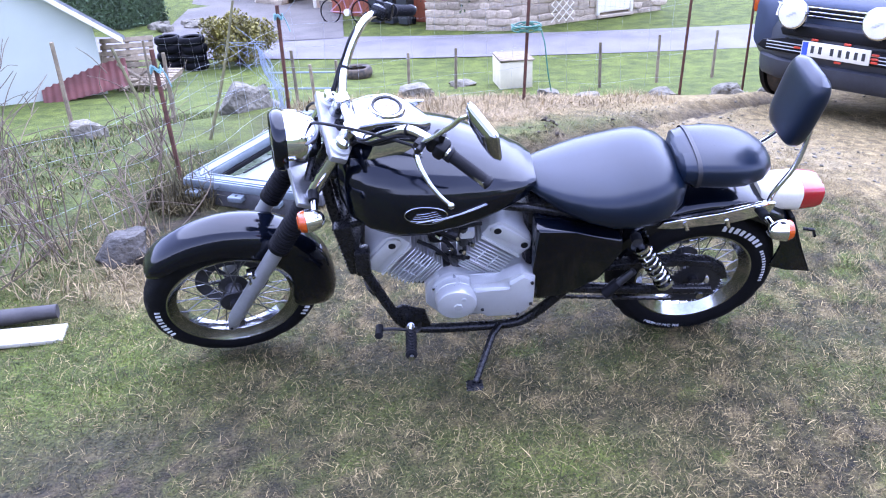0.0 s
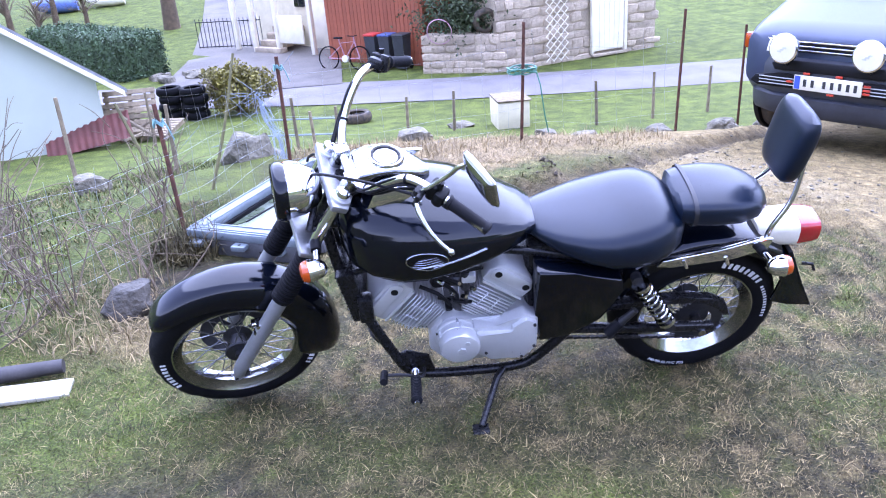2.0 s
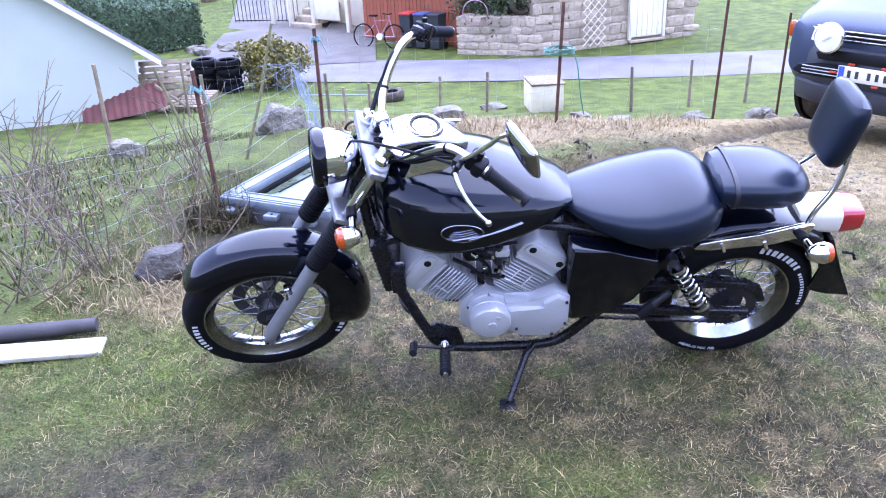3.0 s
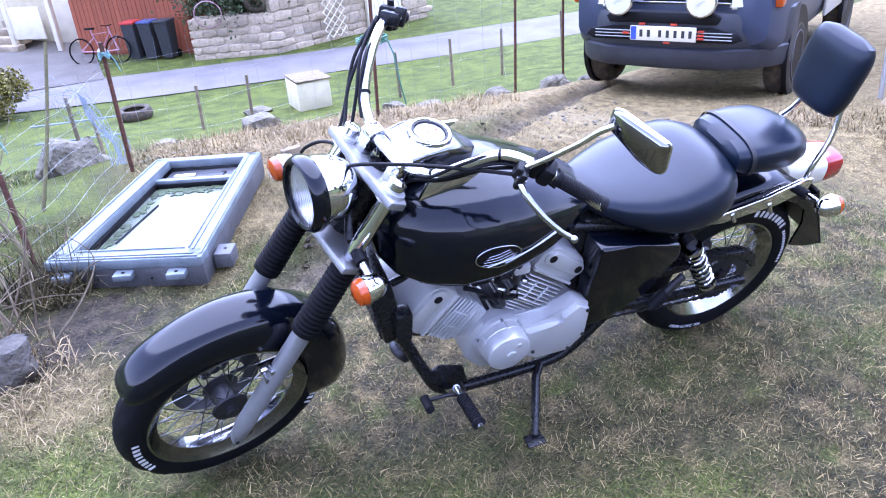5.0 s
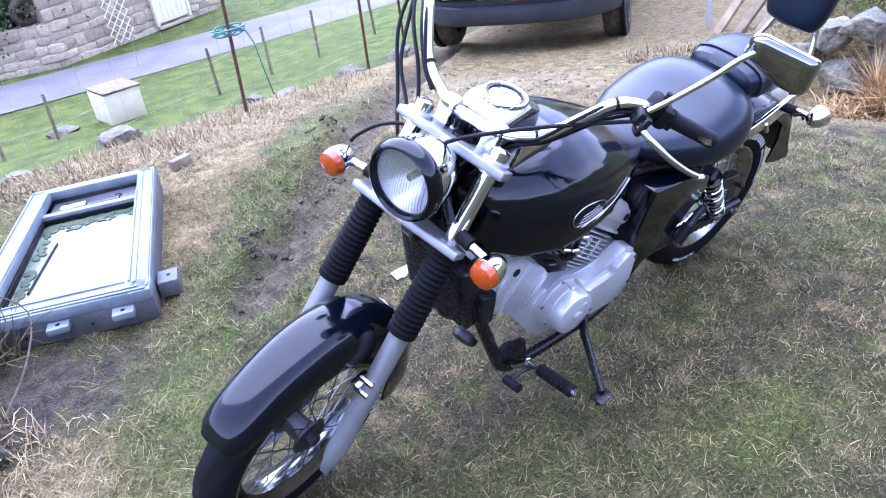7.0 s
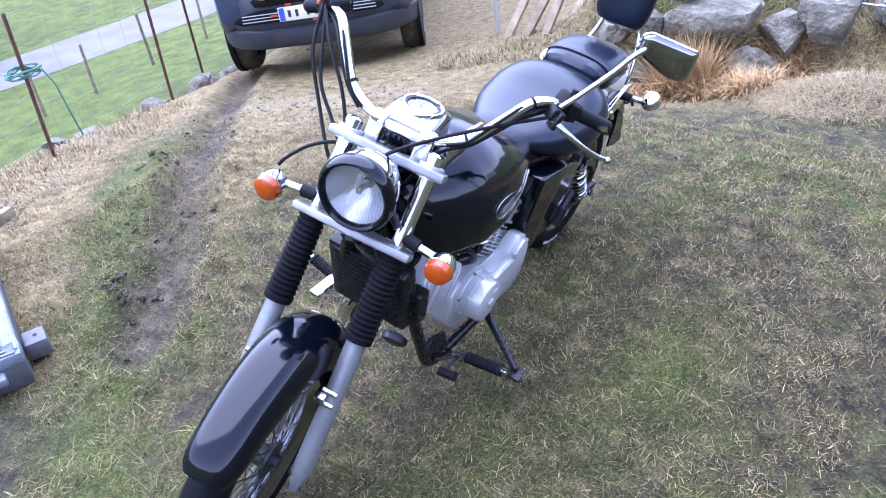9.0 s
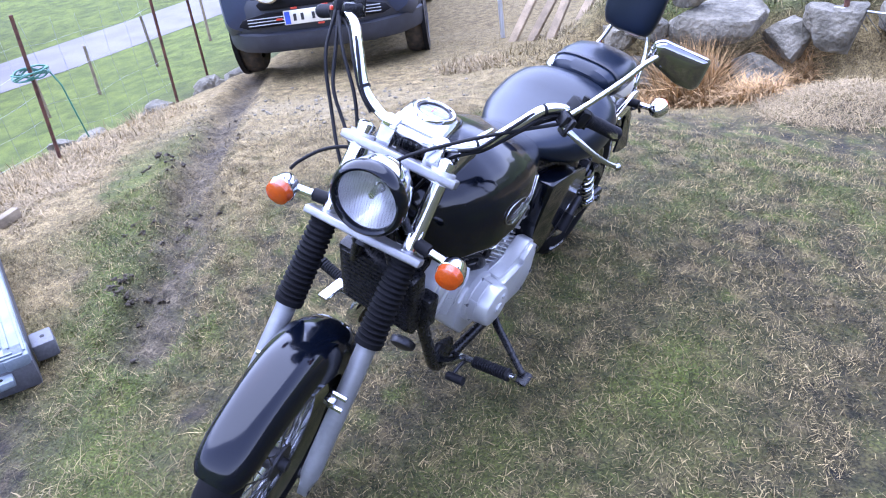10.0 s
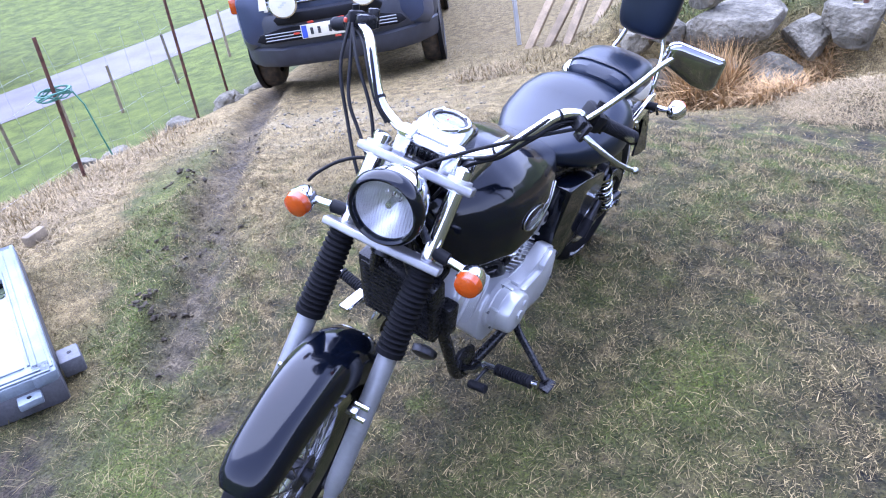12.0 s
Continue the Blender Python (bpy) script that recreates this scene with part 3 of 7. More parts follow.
def steered(name, bm, material, parent=None, label=""):
    """A part of the steered front end, given as it stands with the bars straight."""
    return part(name, bm, material, parent or bike, label, None if parent else STEER)


def barred(name, bm, material, parent=None, label=""):
    """A part of the handlebar, which is turned a little further than the fork."""
    return part(name, bm, material, parent or bike, label, None if parent else BARS)


def arc_text(words, size, radius, angle, y, inward=False):
    """Raised letters bent along a tyre's side."""
    data = bpy.data.curves.new("words", "FONT")
    data.body, data.size, data.extrude, data.align_x = words, size, 0.0006, "CENTER"
    tmp = new("words", data)
    bpy.context.view_layer.update()
    me = bpy.data.meshes.new_from_object(tmp.evaluated_get(bpy.context.evaluated_depsgraph_get()))
    bpy.data.objects.remove(tmp)
    bm = bmesh.new()
    bm.from_mesh(me)
    for v in bm.verts:
        if inward:
            a, r = radians(angle) + v.co.x / radius, radius - v.co.y
        else:
            a, r = radians(angle) - v.co.x / radius, radius + v.co.y
        v.co = Vector((r * math.cos(a), y - v.co.z, r * math.sin(a)))
    return bm


def arc_bars(radius, start, count, step, size, y):
    """Plain raised bars round a tyre's side, where a maker's name stands."""
    bm = bmesh.new()
    for i in range(count):
        a = start + i * step
        wide = size * (0.45 + 0.25 * ((i * 7) % 3) / 2)
        block((wide, 0.0012, size), (0, 0, 0), m=pose(0, 0, 0, 0, 90 - a, 0) @ Matrix.Translation((0, y, radius)), bm=bm)
    return bm


def tyre_mesh(r, w, bead, n=96):
    """A tyre with cut tread; bead: the radius at which it meets the rim."""
    h = r - bead
    half = [(bead, 0.74), (bead + 0.12 * h, 0.9), (bead + 0.38 * h, 1.0), (bead + 0.62 * h, 0.97), (bead + 0.8 * h, 0.82), (bead + 0.9 * h, 0.62), (bead + 0.97 * h, 0.34), (bead + h, 0.07)]
    prof = [(a, -b * w) for a, b in half] + [(a, b * w) for a, b in half[::-1]]
    rows = []
    for i in range(n):
        a = 2 * math.pi * i / n
        row = []
        for j, (q, y) in enumerate(prof):
            cut = 0.0045 if 4 <= j <= 11 and (i + abs(j - 7) * 2) % 6 < 2 and j not in (7, 8) else 0.0
            row.append(((q - cut) * math.cos(a), y, (q - cut) * math.sin(a)))
        rows.append(row)
    rows.append(rows[0])
    bm = rings(rows, closed=False)
    bmesh.ops.remove_doubles(bm, verts=bm.verts, dist=1e-6)
    return bm


spoke_bm = tube([(0, 0, 0), (0, 0, 1)], 0.0019, 5)
SPOKE = bpy.data.meshes.new("spoke")
spoke_bm.to_mesh(SPOKE)
spoke_bm.free()
SPOKE.materials.append(DARK_CHROME)


def wheel(name, m, r, w, bead, hub_half, label):
    rim_w = w * 0.86
    b = bead
    profile = [(b + 0.002, -rim_w), (b + 0.008, -rim_w), (b + 0.008, -rim_w + 0.006), (b - 0.006, -rim_w + 0.014), (b - 0.022, -rim_w * 0.45), (b - 0.024, 0), (b - 0.022, rim_w * 0.45), (b - 0.006, rim_w - 0.014), (b + 0.008, rim_w - 0.006), (b + 0.008, rim_w), (b + 0.002, rim_w), (b - 0.014, rim_w - 0.016), (b - 0.029, rim_w * 0.45), (b - 0.031, 0), (b - 0.029, -rim_w * 0.45), (b - 0.014, -rim_w + 0.016)]
    rim = part(name, spin(profile, 72, closed_profile=True), RIM_CHROME, bike, label, m)
    part("tyre", tyre_mesh(r, w, bead), RUBBER, rim, "black road tyre with white lettering")
    hub = spin([(0.0, -hub_half - 0.02), (0.018, -hub_half - 0.02), (0.018, -hub_half), (0.05, -hub_half), (0.053, -hub_half + 0.006), (0.03, -hub_half + 0.018), (0.03, hub_half - 0.018), (0.053, hub_half - 0.006), (0.05, hub_half), (0.018, hub_half), (0.018, hub_half + 0.02), (0.0, hub_half + 0.02)], 28)
    part("hub", hub, DARK_METAL, rim, "dull dark hub")
    for i in range(36):
        a = radians(i * 10)
        side = -1 if i % 2 else 1
        cross = radians(32 if (i // 2) % 2 else -32)
        p = Vector((0.045 * math.cos(a + cross), side * (hub_half - 0.004), 0.045 * math.sin(a + cross)))
        q = Vector(((b - 0.025) * math.cos(a), side * 0.008, (b - 0.025) * math.sin(a)))
        share("spoke", SPOKE, rim, between(p, q) @ Matrix.Diagonal((1, 1, (q - p).length, 1)))
    return rim


FRONT_HUB, REAR_HUB = Vector((-0.826, 0.008, 0.331)), Vector((0.8425, -0.008, 0.308))
front_wheel = wheel("front_wheel", STEER @ Matrix.Translation(FRONT_HUB), 0.308, 0.051, 0.228, 0.042, "spoked chrome front wheel")
part("lettering", arc_bars(0.267, 172, 8, 4.4, 0.019, -0.0505), WHITE_LETTER, front_wheel, "white raised tyre lettering")
part("lettering", arc_bars(0.267, 327, 8, 4.4, 0.019, -0.0505), WHITE_LETTER, front_wheel, "white raised tyre lettering")
disc = spin([(0.085, 0.0), (0.132, 0.0), (0.132, 0.005), (0.085, 0.005)], 48, closed_profile=True)
for k in range(6):
    block((0.05, 0.004, 0.016), (0.067, 0.003, 0), 0.001, m=pose(0, 0, 0, 0, k * 60, 0), bm=disc)
for v in disc.verts:
    v.co.y += 0.062
part("brake_disc", disc, DARK_METAL, front_wheel, "dark steel brake disc")
rear_wheel = wheel("rear_wheel", Matrix.Translation(REAR_HUB), 0.308, 0.067, 0.205, 0.06, "spoked chrome rear wheel")
part("lettering", arc_bars(0.257, 38, 8, 5.4, 0.024, -0.0665), WHITE_LETTER, rear_wheel, "white raised tyre lettering")
part("lettering", arc_bars(0.254, -6, 12, 3.2, 0.012, -0.0665), WHITE_LETTER, rear_wheel, "white raised tyre lettering")
part("lettering", arc_text("140/90-15 M/C 70S", 0.02, 0.264, 252, -0.0665, True), WHITE_LETTER, rear_wheel, "white tyre size lettering")
sprocket = spin([(0.055, -0.083), (0.093, -0.083), (0.093, -0.078), (0.055, -0.078)], 40, closed_profile=True)
for k in range(40):
    block((0.009, 0.005, 0.007), (0.096, -0.0805, 0), 0.0, m=pose(0, 0, 0, 0, k * 9, 0), bm=sprocket)
part("sprocket", sprocket, DARK_METAL, rear_wheel, "oily rear sprocket")

# front end
for s in (-1, 1):
    foot, mid, top = Vector((-0.842, s * 0.118, 0.33)), Vector((-0.617, s * 0.113, 0.679)), Vector((-0.497, s * 0.11, 0.866))
    cap = Vector((-0.367, s * 0.107, 1.07))
    leg = tube([foot, foot + (mid - foot) * 0.06, foot + (mid - foot) * 0.12, mid], [0.017, 0.024, 0.0255, 0.0255], 20)
    slider = steered("fork_slider", leg, FORK_GREY, label="grey alloy fork slider")
    lug_bm = prism([(-0.862, 0.302), (-0.842, 0.296), (-0.82, 0.318), (-0.806, 0.352), (-0.83, 0.372), (-0.856, 0.34)], s * 0.118 - 0.014, s * 0.118 + 0.014, "y", 0.005)
    steered("axle_lug", lug_bm, FORK_GREY, slider)
    # A black plug paints the shade inside the lug's hole.
    steered("lug_hole_shade", tube([(-0.85, s * 0.118 - 0.016, 0.313), (-0.85, s * 0.118 + 0.016, 0.313)], 0.0055, 10), BLACK_PLASTIC, slider)
    lug = FRONT_HUB + Vector((0.008, s * 0.115, 0.0))
    steered("axle_nut", spin([(0, -0.02), (0.017, -0.02), (0.017, 0.02), (0, 0.02)], 14), DARK_METAL, slider).matrix_basis = Matrix.Translation(lug)
    mount = block((0.05, 0.03, 0.02), (-0.722, s * 0.092, 0.548), 0.005)
    for dz in (-0.016, 0.014):
        tube([(-0.728 + 0.5 * dz, s * 0.09, 0.548 + dz), (-0.728 + 0.5 * dz, s * 0.128, 0.548 + dz)], 0.0085, 8, bm=mount)
    steered("fender_bracket", mount, WORN_CHROME, slider, "bolted chrome fender bracket")
    length = (top - mid).length
    ribs = []
    for k in range(17):
        z = length * k / 16
        wide = 0.0375 - 0.0002 * k
        ribs += [(wide - 0.0008, z), (wide, z + 0.0022), (wide - 0.0008, z + 0.0044), (0.0295, z + 0.0078), (0.0295, z + 0.0092)]
    boot = spin([(0.027, -0.012), (0.036, -0.012), *ribs[:-2], (0.026, length + 0.008)], 24, axis="z")
    boot.transform(between(mid, top))
    steered("fork_boot", boot, RUBBER, label="ribbed black rubber fork boot")
    tubing = tube([top - (top - mid) * 0.1, cap], 0.0205, 20)
    fork_tube = steered("fork_tube", tubing, CHROME, label="chrome fork tube")
    nut = spin([(0, 0.012), (0.014, 0.012), (0.0225, 0.006), (0.0225, -0.006), (0, -0.006)], 18, axis="z")
    nut.transform(Matrix.Translation(cap) @ between((0, 0, 0), cap - top))
    steered("fork_cap", nut, CHROME, fork_tube)
    shroud = tube([cap - (cap - top) * 0.2, cap - (cap - top) * 0.07], 0.031, 18)
    steered("fork_clamp", shroud, ALLOY, fork_tube, "alloy clamp collar")
FORK_TURN = pose(0, 0, 0, 0, 32, 0)
yoke = prism([(-0.035, -0.155), (0.012, -0.155), (0.03, -0.1), (0.045, 0), (0.03, 0.1), (0.012, 0.155), (-0.035, 0.155), (-0.04, 0.0)], -0.0095, 0.0095, "z", 0.004)
yoke.transform(Matrix.Translation((-0.503, 0, 0.88)) @ FORK_TURN)
steered("lower_yoke", yoke, YOKE_GREY, label="pale alloy lower yoke")
yoke = prism([(-0.03, -0.15), (0.02, -0.15), (0.05, -0.08), (0.055, 0.08), (0.02, 0.15), (-0.03, 0.15), (-0.035, 0)], -0.011, 0.011, "z", 0.005)
yoke.transform(Matrix.Translation((-0.386, 0, 1.04)) @ FORK_TURN)
steered("upper_yoke", yoke, YOKE_GREY, label="pale alloy upper yoke")
steered("steering_stem", tube([(-0.46, 0, 0.86), (-0.35, 0, 1.04)], 0.028, 16), BLACK_SATIN)

# the deep fenders: a skin swept round the wheel, flat on top with rounded shoulders and hanging skirts
def fender(centre, radii, a0, a1, halves, skirts, n=44, power=2.9, thick=0.004, nose=0.1, tail=0.1):
    """radii, halves and skirts: the crown's radius, half the width and the depth of the sides, from the front end to the rear one."""
    rows = []
    for i in range(n + 1):
        t = i / n
        a = radians(a0 + (a1 - a0) * t)
        drop, half, radius = (float(np.interp(t, np.linspace(0, 1, len(row)), row)) for row in (skirts, halves, radii))
        end = min(1.0, (t / nose if nose else 1.0), ((1 - t) / tail if tail else 1.0))
        swell = math.sqrt(max(0.0, 1 - (1 - end) ** 2))
        wide, drop = half * (0.72 + 0.28 * swell), drop * (0.45 + 0.55 * swell)
        r_here = radius - 0.012 * (1 - swell)
        outer, inner = [], []
        for j in range(25):
            f = radians(-90 + 180 * j / 24)
            v = wide * math.copysign(abs(math.sin(f)) ** (2 / power), f)
            q = r_here - drop * (1 - abs(math.cos(f)) ** (2 / power))
            outer.append((centre.x + q * math.cos(a), centre.y + v, centre.z + q * math.sin(a)))
            inner.append((centre.x + (q - thick) * math.cos(a), centre.y + v * (1 - thick / half), centre.z + (q - thick) * math.sin(a)))
        rows.append(outer + inner[::-1])
    return rings(rows)


steered("front_fender", fender(FRONT_HUB, (0.36, 0.37, 0.385, 0.392, 0.388, 0.375, 0.37), 136, -16, (0.068, 0.074, 0.084, 0.092, 0.096, 0.092), (0.045, 0.07, 0.088, 0.1, 0.125, 0.16, 0.16), power=2.5), BLACK_PAINT, label="deep black front fender")
part("rear_fender", fender(REAR_HUB, (0.4, 0.4), 150, 38, (0.098, 0.098), (0.06, 0.06), power=3.2, nose=0, tail=0), BLACK_PAINT, bike, "black rear fender")

tail_side = prism([(1.08, 0.58), (1.128, 0.6), (1.2, 0.44), (1.258, 0.33), (1.17, 0.345), (1.1, 0.37), (1.118, 0.47)], 0.082, 0.09, "y", 0.002)
for s in (-1, 1):
    half = tail_side.copy()
    half.transform(Matrix.Diagonal((1, s, 1, 1)))
    part("mud_flap_side", half, BLACK_PAINT, bike)
tail_side.free()
part("mud_flap", prism([(1.115, 0.606), (1.128, 0.608), (1.203, 0.442), (1.262, 0.33), (1.252, 0.328), (1.192, 0.44)], -0.09, 0.09, "y", 0.002), BLACK_PLASTIC, bike, "broad black rear mud flap")

# headlight
lamp = Matrix.Translation((-0.545, -0.004, 1.03)) @ pose(0, 0, 0, 0, 6, 0)
bucket = spin([(0, 0.125), (0.035, 0.12), (0.062, 0.1), (0.079, 0.065), (0.085, 0.03), (0.086, 0.0), (0.08, 0.0), (0.07, 0.05)], 40, axis="x")
bucket.transform(lamp)
headlight = steered("headlight", bucket, CHROME, label="round headlight with chrome shell and black ring")
ring = spin([(0.074, 0.016), (0.088, 0.016), (0.0935, 0.004), (0.0925, -0.01), (0.087, -0.021), (0.081, -0.0245), (0.075, -0.021), (0.073, -0.01)], 48, axis="x", closed_profile=True)
ring.transform(lamp)
steered("headlight_ring", ring, BLACK_PAINT, headlight, "black headlight ring")
bowl = spin([(0.014, 0.055), (0.035, 0.045), (0.057, 0.022), (0.0735, -0.006)], 36, axis="x")
bowl.transform(lamp)
steered("reflector", bowl, REFLECTOR, headlight)
bulb = spin([(0, 0.008), (0.008, 0.01), (0.009, 0.03), (0.009, 0.06)], 16, axis="x")
bulb.transform(lamp)
steered("bulb_shield", bulb, WORN_CHROME, headlight)
lens = spin([(0, -0.026), (0.03, -0.0235), (0.058, -0.0175), (0.0745, -0.012), (0.0745, -0.009), (0.058, -0.0145), (0.03, -0.0205), (0, -0.023)], 40, axis="x")
flutes = bmesh.new()
for k in range(-10, 11):
    h = 0.0066 * k
    reach = math.sqrt(max(0, 0.07 ** 2 - h * h))
    tube([(-0.0255 + 3.0 * (h * h + z * z), h, z) for z in np.linspace(-reach, reach, 9)], 0.0009, 4, bm=flutes)
flutes.transform(lamp)
tagged(steered("lens_flutes", flutes, CLEAR, headlight), kind="stuff").visible_shadow = False
lens.transform(lamp)
lens_ob = steered("lens", lens, CLEAR, headlight, "fluted clear headlight lens")
lens_ob.visible_shadow = False
steered("headlight_bracket", tube([(-0.49, -0.1, 0.935), (-0.46, -0.05, 0.975), (-0.46, 0.05, 0.975), (-0.49, 0.1, 0.935)], 0.011, 10), BLACK_SATIN, headlight)


def indicator(root, centre, facing, steer):
    """A bullet indicator: chrome body, amber lens, dark stalk. facing: the way the lens looks along the bike."""
    root, centre = Vector(root), Vector(centre)
    put = steered if steer else (lambda name, bm, material, parent=None, label="": part(name, bm, material, parent or bike, label))
    f = -facing
    body = spin([(0, 0.056), (0.01, 0.0545), (0.02, 0.048), (0.028, 0.036), (0.0335, 0.018), (0.036, 0.0), (0.033, -0.002)], 28, axis="x")
    for v in body.verts:
        v.co.x *= f
    body.transform(Matrix.Translation(centre))
    shell = put("indicator", body, CHROME, label="chrome bullet indicator with amber lens")
    lens = spin([(0.034, 0.0), (0.034, -0.008), (0.03, -0.02), (0.02, -0.026), (0, -0.028)], 24, axis="x")
    for v in lens.verts:
        v.co.x *= f
    lens.transform(Matrix.Translation(centre))
    put("lens", lens, AMBER, shell, "amber ribbed lens")
    reach = centre + (root - centre).normalized() * 0.028 + Vector((0.02 * f, 0, 0))
    put("stalk", tube([root, root * 0.55 + reach * 0.45], 0.0165, 14), BLACK_PLASTIC, shell, "black rubber stalk")
    put("neck", tube([root * 0.5 + reach * 0.5, reach], 0.011, 14), CHROME, shell)


for s in (-1, 1):
    indicator((-0.478, s * 0.12, 0.905), (-0.516, s * 0.228, 0.9), -1, True)
    indicator((0.985, s * 0.12, 0.672), (1.022, s * 0.222, 0.68), 1, False)

# handlebar and controls
def bar_points(s):
    bent = max(0, s)
    return [(-0.335, s * 0.05, 1.079), (-0.32, s * 0.115, 1.097), (-0.3, s * 0.16, 1.122), (-0.258, s * 0.207, 1.175), (-0.212 + 0.004 * bent, s * 0.25, 1.217 - 0.008 * bent), (-0.168 + 0.016 * bent, s * 0.3, 1.214 - 0.022 * bent), (-0.122 + 0.03 * bent, s * 0.35, 1.186 - 0.035 * bent), (-0.05 + 0.045 * bent, s * 0.43, 1.136 - 0.058 * bent)]


bar = bar_points(-1)[::-1] + [(-0.336, 0, 1.077)] + bar_points(1)
handlebar = barred("handlebar", tube(bar, 0.0128, 14, 8), CHROME, label="high chrome handlebar")
for s in (-1, 1):
    riser = block((0.036, 0.04, 0.075), (0, 0, 0), 0.008, m=Matrix.Translation((-0.352, s * 0.062, 1.06)) @ FORK_TURN)
    barred("riser", riser, WORN_CHROME, label="chrome handlebar riser")
    barred("riser_clamp", block((0.045, 0.04, 0.03), (-0.335, s * 0.062, 1.085), 0.008), CHROME)
    bent = max(0, s)
    a, b = Vector((-0.128 + 0.028 * bent, s * 0.343, 1.19 - 0.034 * bent)), Vector((-0.041 + 0.05 * bent, s * 0.43 + 0.01 * bent, 1.134 - 0.07 * bent))
    ridges = [(0.0, -0.002), (0.021, -0.002), (0.021, 0.006)]
    for k in range(22):
        ridges += [(0.0168, 0.008 + k * 0.0052), (0.0182, 0.0105 + k * 0.0052)]
    ridges += [(0.019, 0.124), (0.019, 0.134), (0.01, 0.137), (0.0, 0.137)]
    grip = spin(ridges, 18, axis="z")
    grip.transform(between(a, b))
    barred("grip", grip, GRIP_RUBBER, label="ribbed black rubber grip")
    hold = between(Vector((-0.17 + 0.016 * bent, s * 0.297, 1.212 - 0.022 * bent)), a)
    house = block((0.05, 0.052, 0.034), (0, 0, 0.042), 0.012, m=hold)
    block((0.044, 0.062, 0.026), (0.004, 0.006, 0.016), 0.009, m=hold, bm=house)
    tube([hold @ Vector((0.0, 0.028, 0.03)), hold @ Vector((0.004, 0.05, 0.028))], 0.009, 10, bm=house)
    switch = barred("switch_housing", house, BLACK_PLASTIC, label="black switch housing")
    barred("switch_button", block((0.014, 0.012, 0.016), (0.022, 0.01, 0.04), 0.003, m=hold), RED_PAINT if s > 0 else ALLOY, switch)
    perch = block((0.052, 0.036, 0.03), (-0.012, 0.012 * s, -0.012), 0.008, m=hold)
    block((0.03, 0.05, 0.016), (-0.034, 0.02 * s, -0.004), 0.006, m=hold, bm=perch)
    barred("lever_perch", perch, BLACK_SATIN, label="black lever perch")
    barred("perch_screw", tube([hold @ Vector((-0.036, 0.02 * s, -0.016)), hold @ Vector((-0.036, 0.02 * s, 0.008))], 0.006, 10), WORN_CHROME)
    reach = [(-0.205, s * 0.3, 1.195), (-0.212, s * 0.345, 1.18), (-0.2, s * 0.395, 1.155), (-0.18, s * 0.435, 1.135), (-0.16, s * 0.464, 1.124)]
    if s > 0:
        continue
    lever = barred("clutch_lever", tube(reach, [0.0085, 0.0075, 0.0065, 0.006], 10, 6, flat=0.75), WORN_CHROME, label="polished alloy lever")
    ball = bmesh.new()
    bmesh.ops.create_uvsphere(ball, u_segments=14, v_segments=9, radius=0.0095, matrix=Matrix.Translation(reach[-1]))
    barred("lever_ball", ball, WORN_CHROME, lever)

# mirror on the clutch side
stem = tube([(-0.19, -0.31, 1.222), (-0.17, -0.34, 1.262), (-0.14, -0.385, 1.33), (-0.122, -0.41, 1.375), (-0.105, -0.43, 1.4)], 0.0065, 10, 8)
mirror = barred("mirror", stem, CHROME, label="chrome rear view mirror on a curved stem")
frame_m = Matrix.Translation((-0.085, -0.474, 1.388)) @ pose(0, 0, 0, 0, -7, 13)
corners = [(0.066, -0.006), (-0.022, -0.047), (-0.062, -0.05), (-0.07, -0.036), (-0.064, 0.034), (0.05, 0.046), (0.066, 0.036)]
shape = []
for i, q in enumerate(corners):
    before, after = Vector(corners[i - 1]), Vector(corners[(i + 1) % len(corners)])
    q = Vector(q)
    e0, e1 = q + (before - q).normalized() * 0.008, q + (after - q).normalized() * 0.008
    for t in (0.0, 0.33, 0.67, 1.0):
        shape.append(tuple(e0 * (1 - t) ** 2 + q * 2 * t * (1 - t) + e1 * t * t))
rows = []
for x, k in ((-0.0195, 0.12), (-0.019, 0.35), (-0.0175, 0.55), (-0.0145, 0.76), (-0.0105, 0.9), (-0.006, 0.975), (0.0, 1.0), (0.004, 0.985)):
    rows.append([(x, a * k, b * k) for a, b in shape])
shell = rings(rows)
shell.transform(frame_m)
barred("mirror_shell", shell, SHELL_BLACK, mirror, "dark glossy mirror back")
rim_bm = tube([(0.001, a, b) for a, b in [*shape, *shape[:2]]], 0.0036, 8)
rim_bm.transform(frame_m)
barred("mirror_rim", rim_bm, CHROME, mirror, "chrome mirror rim")
glass = prism([(a * 0.93, b * 0.93) for a, b in shape], 0.0035, 0.0065, "x")
glass.transform(frame_m)
barred("mirror_glass", glass, MIRROR, mirror)

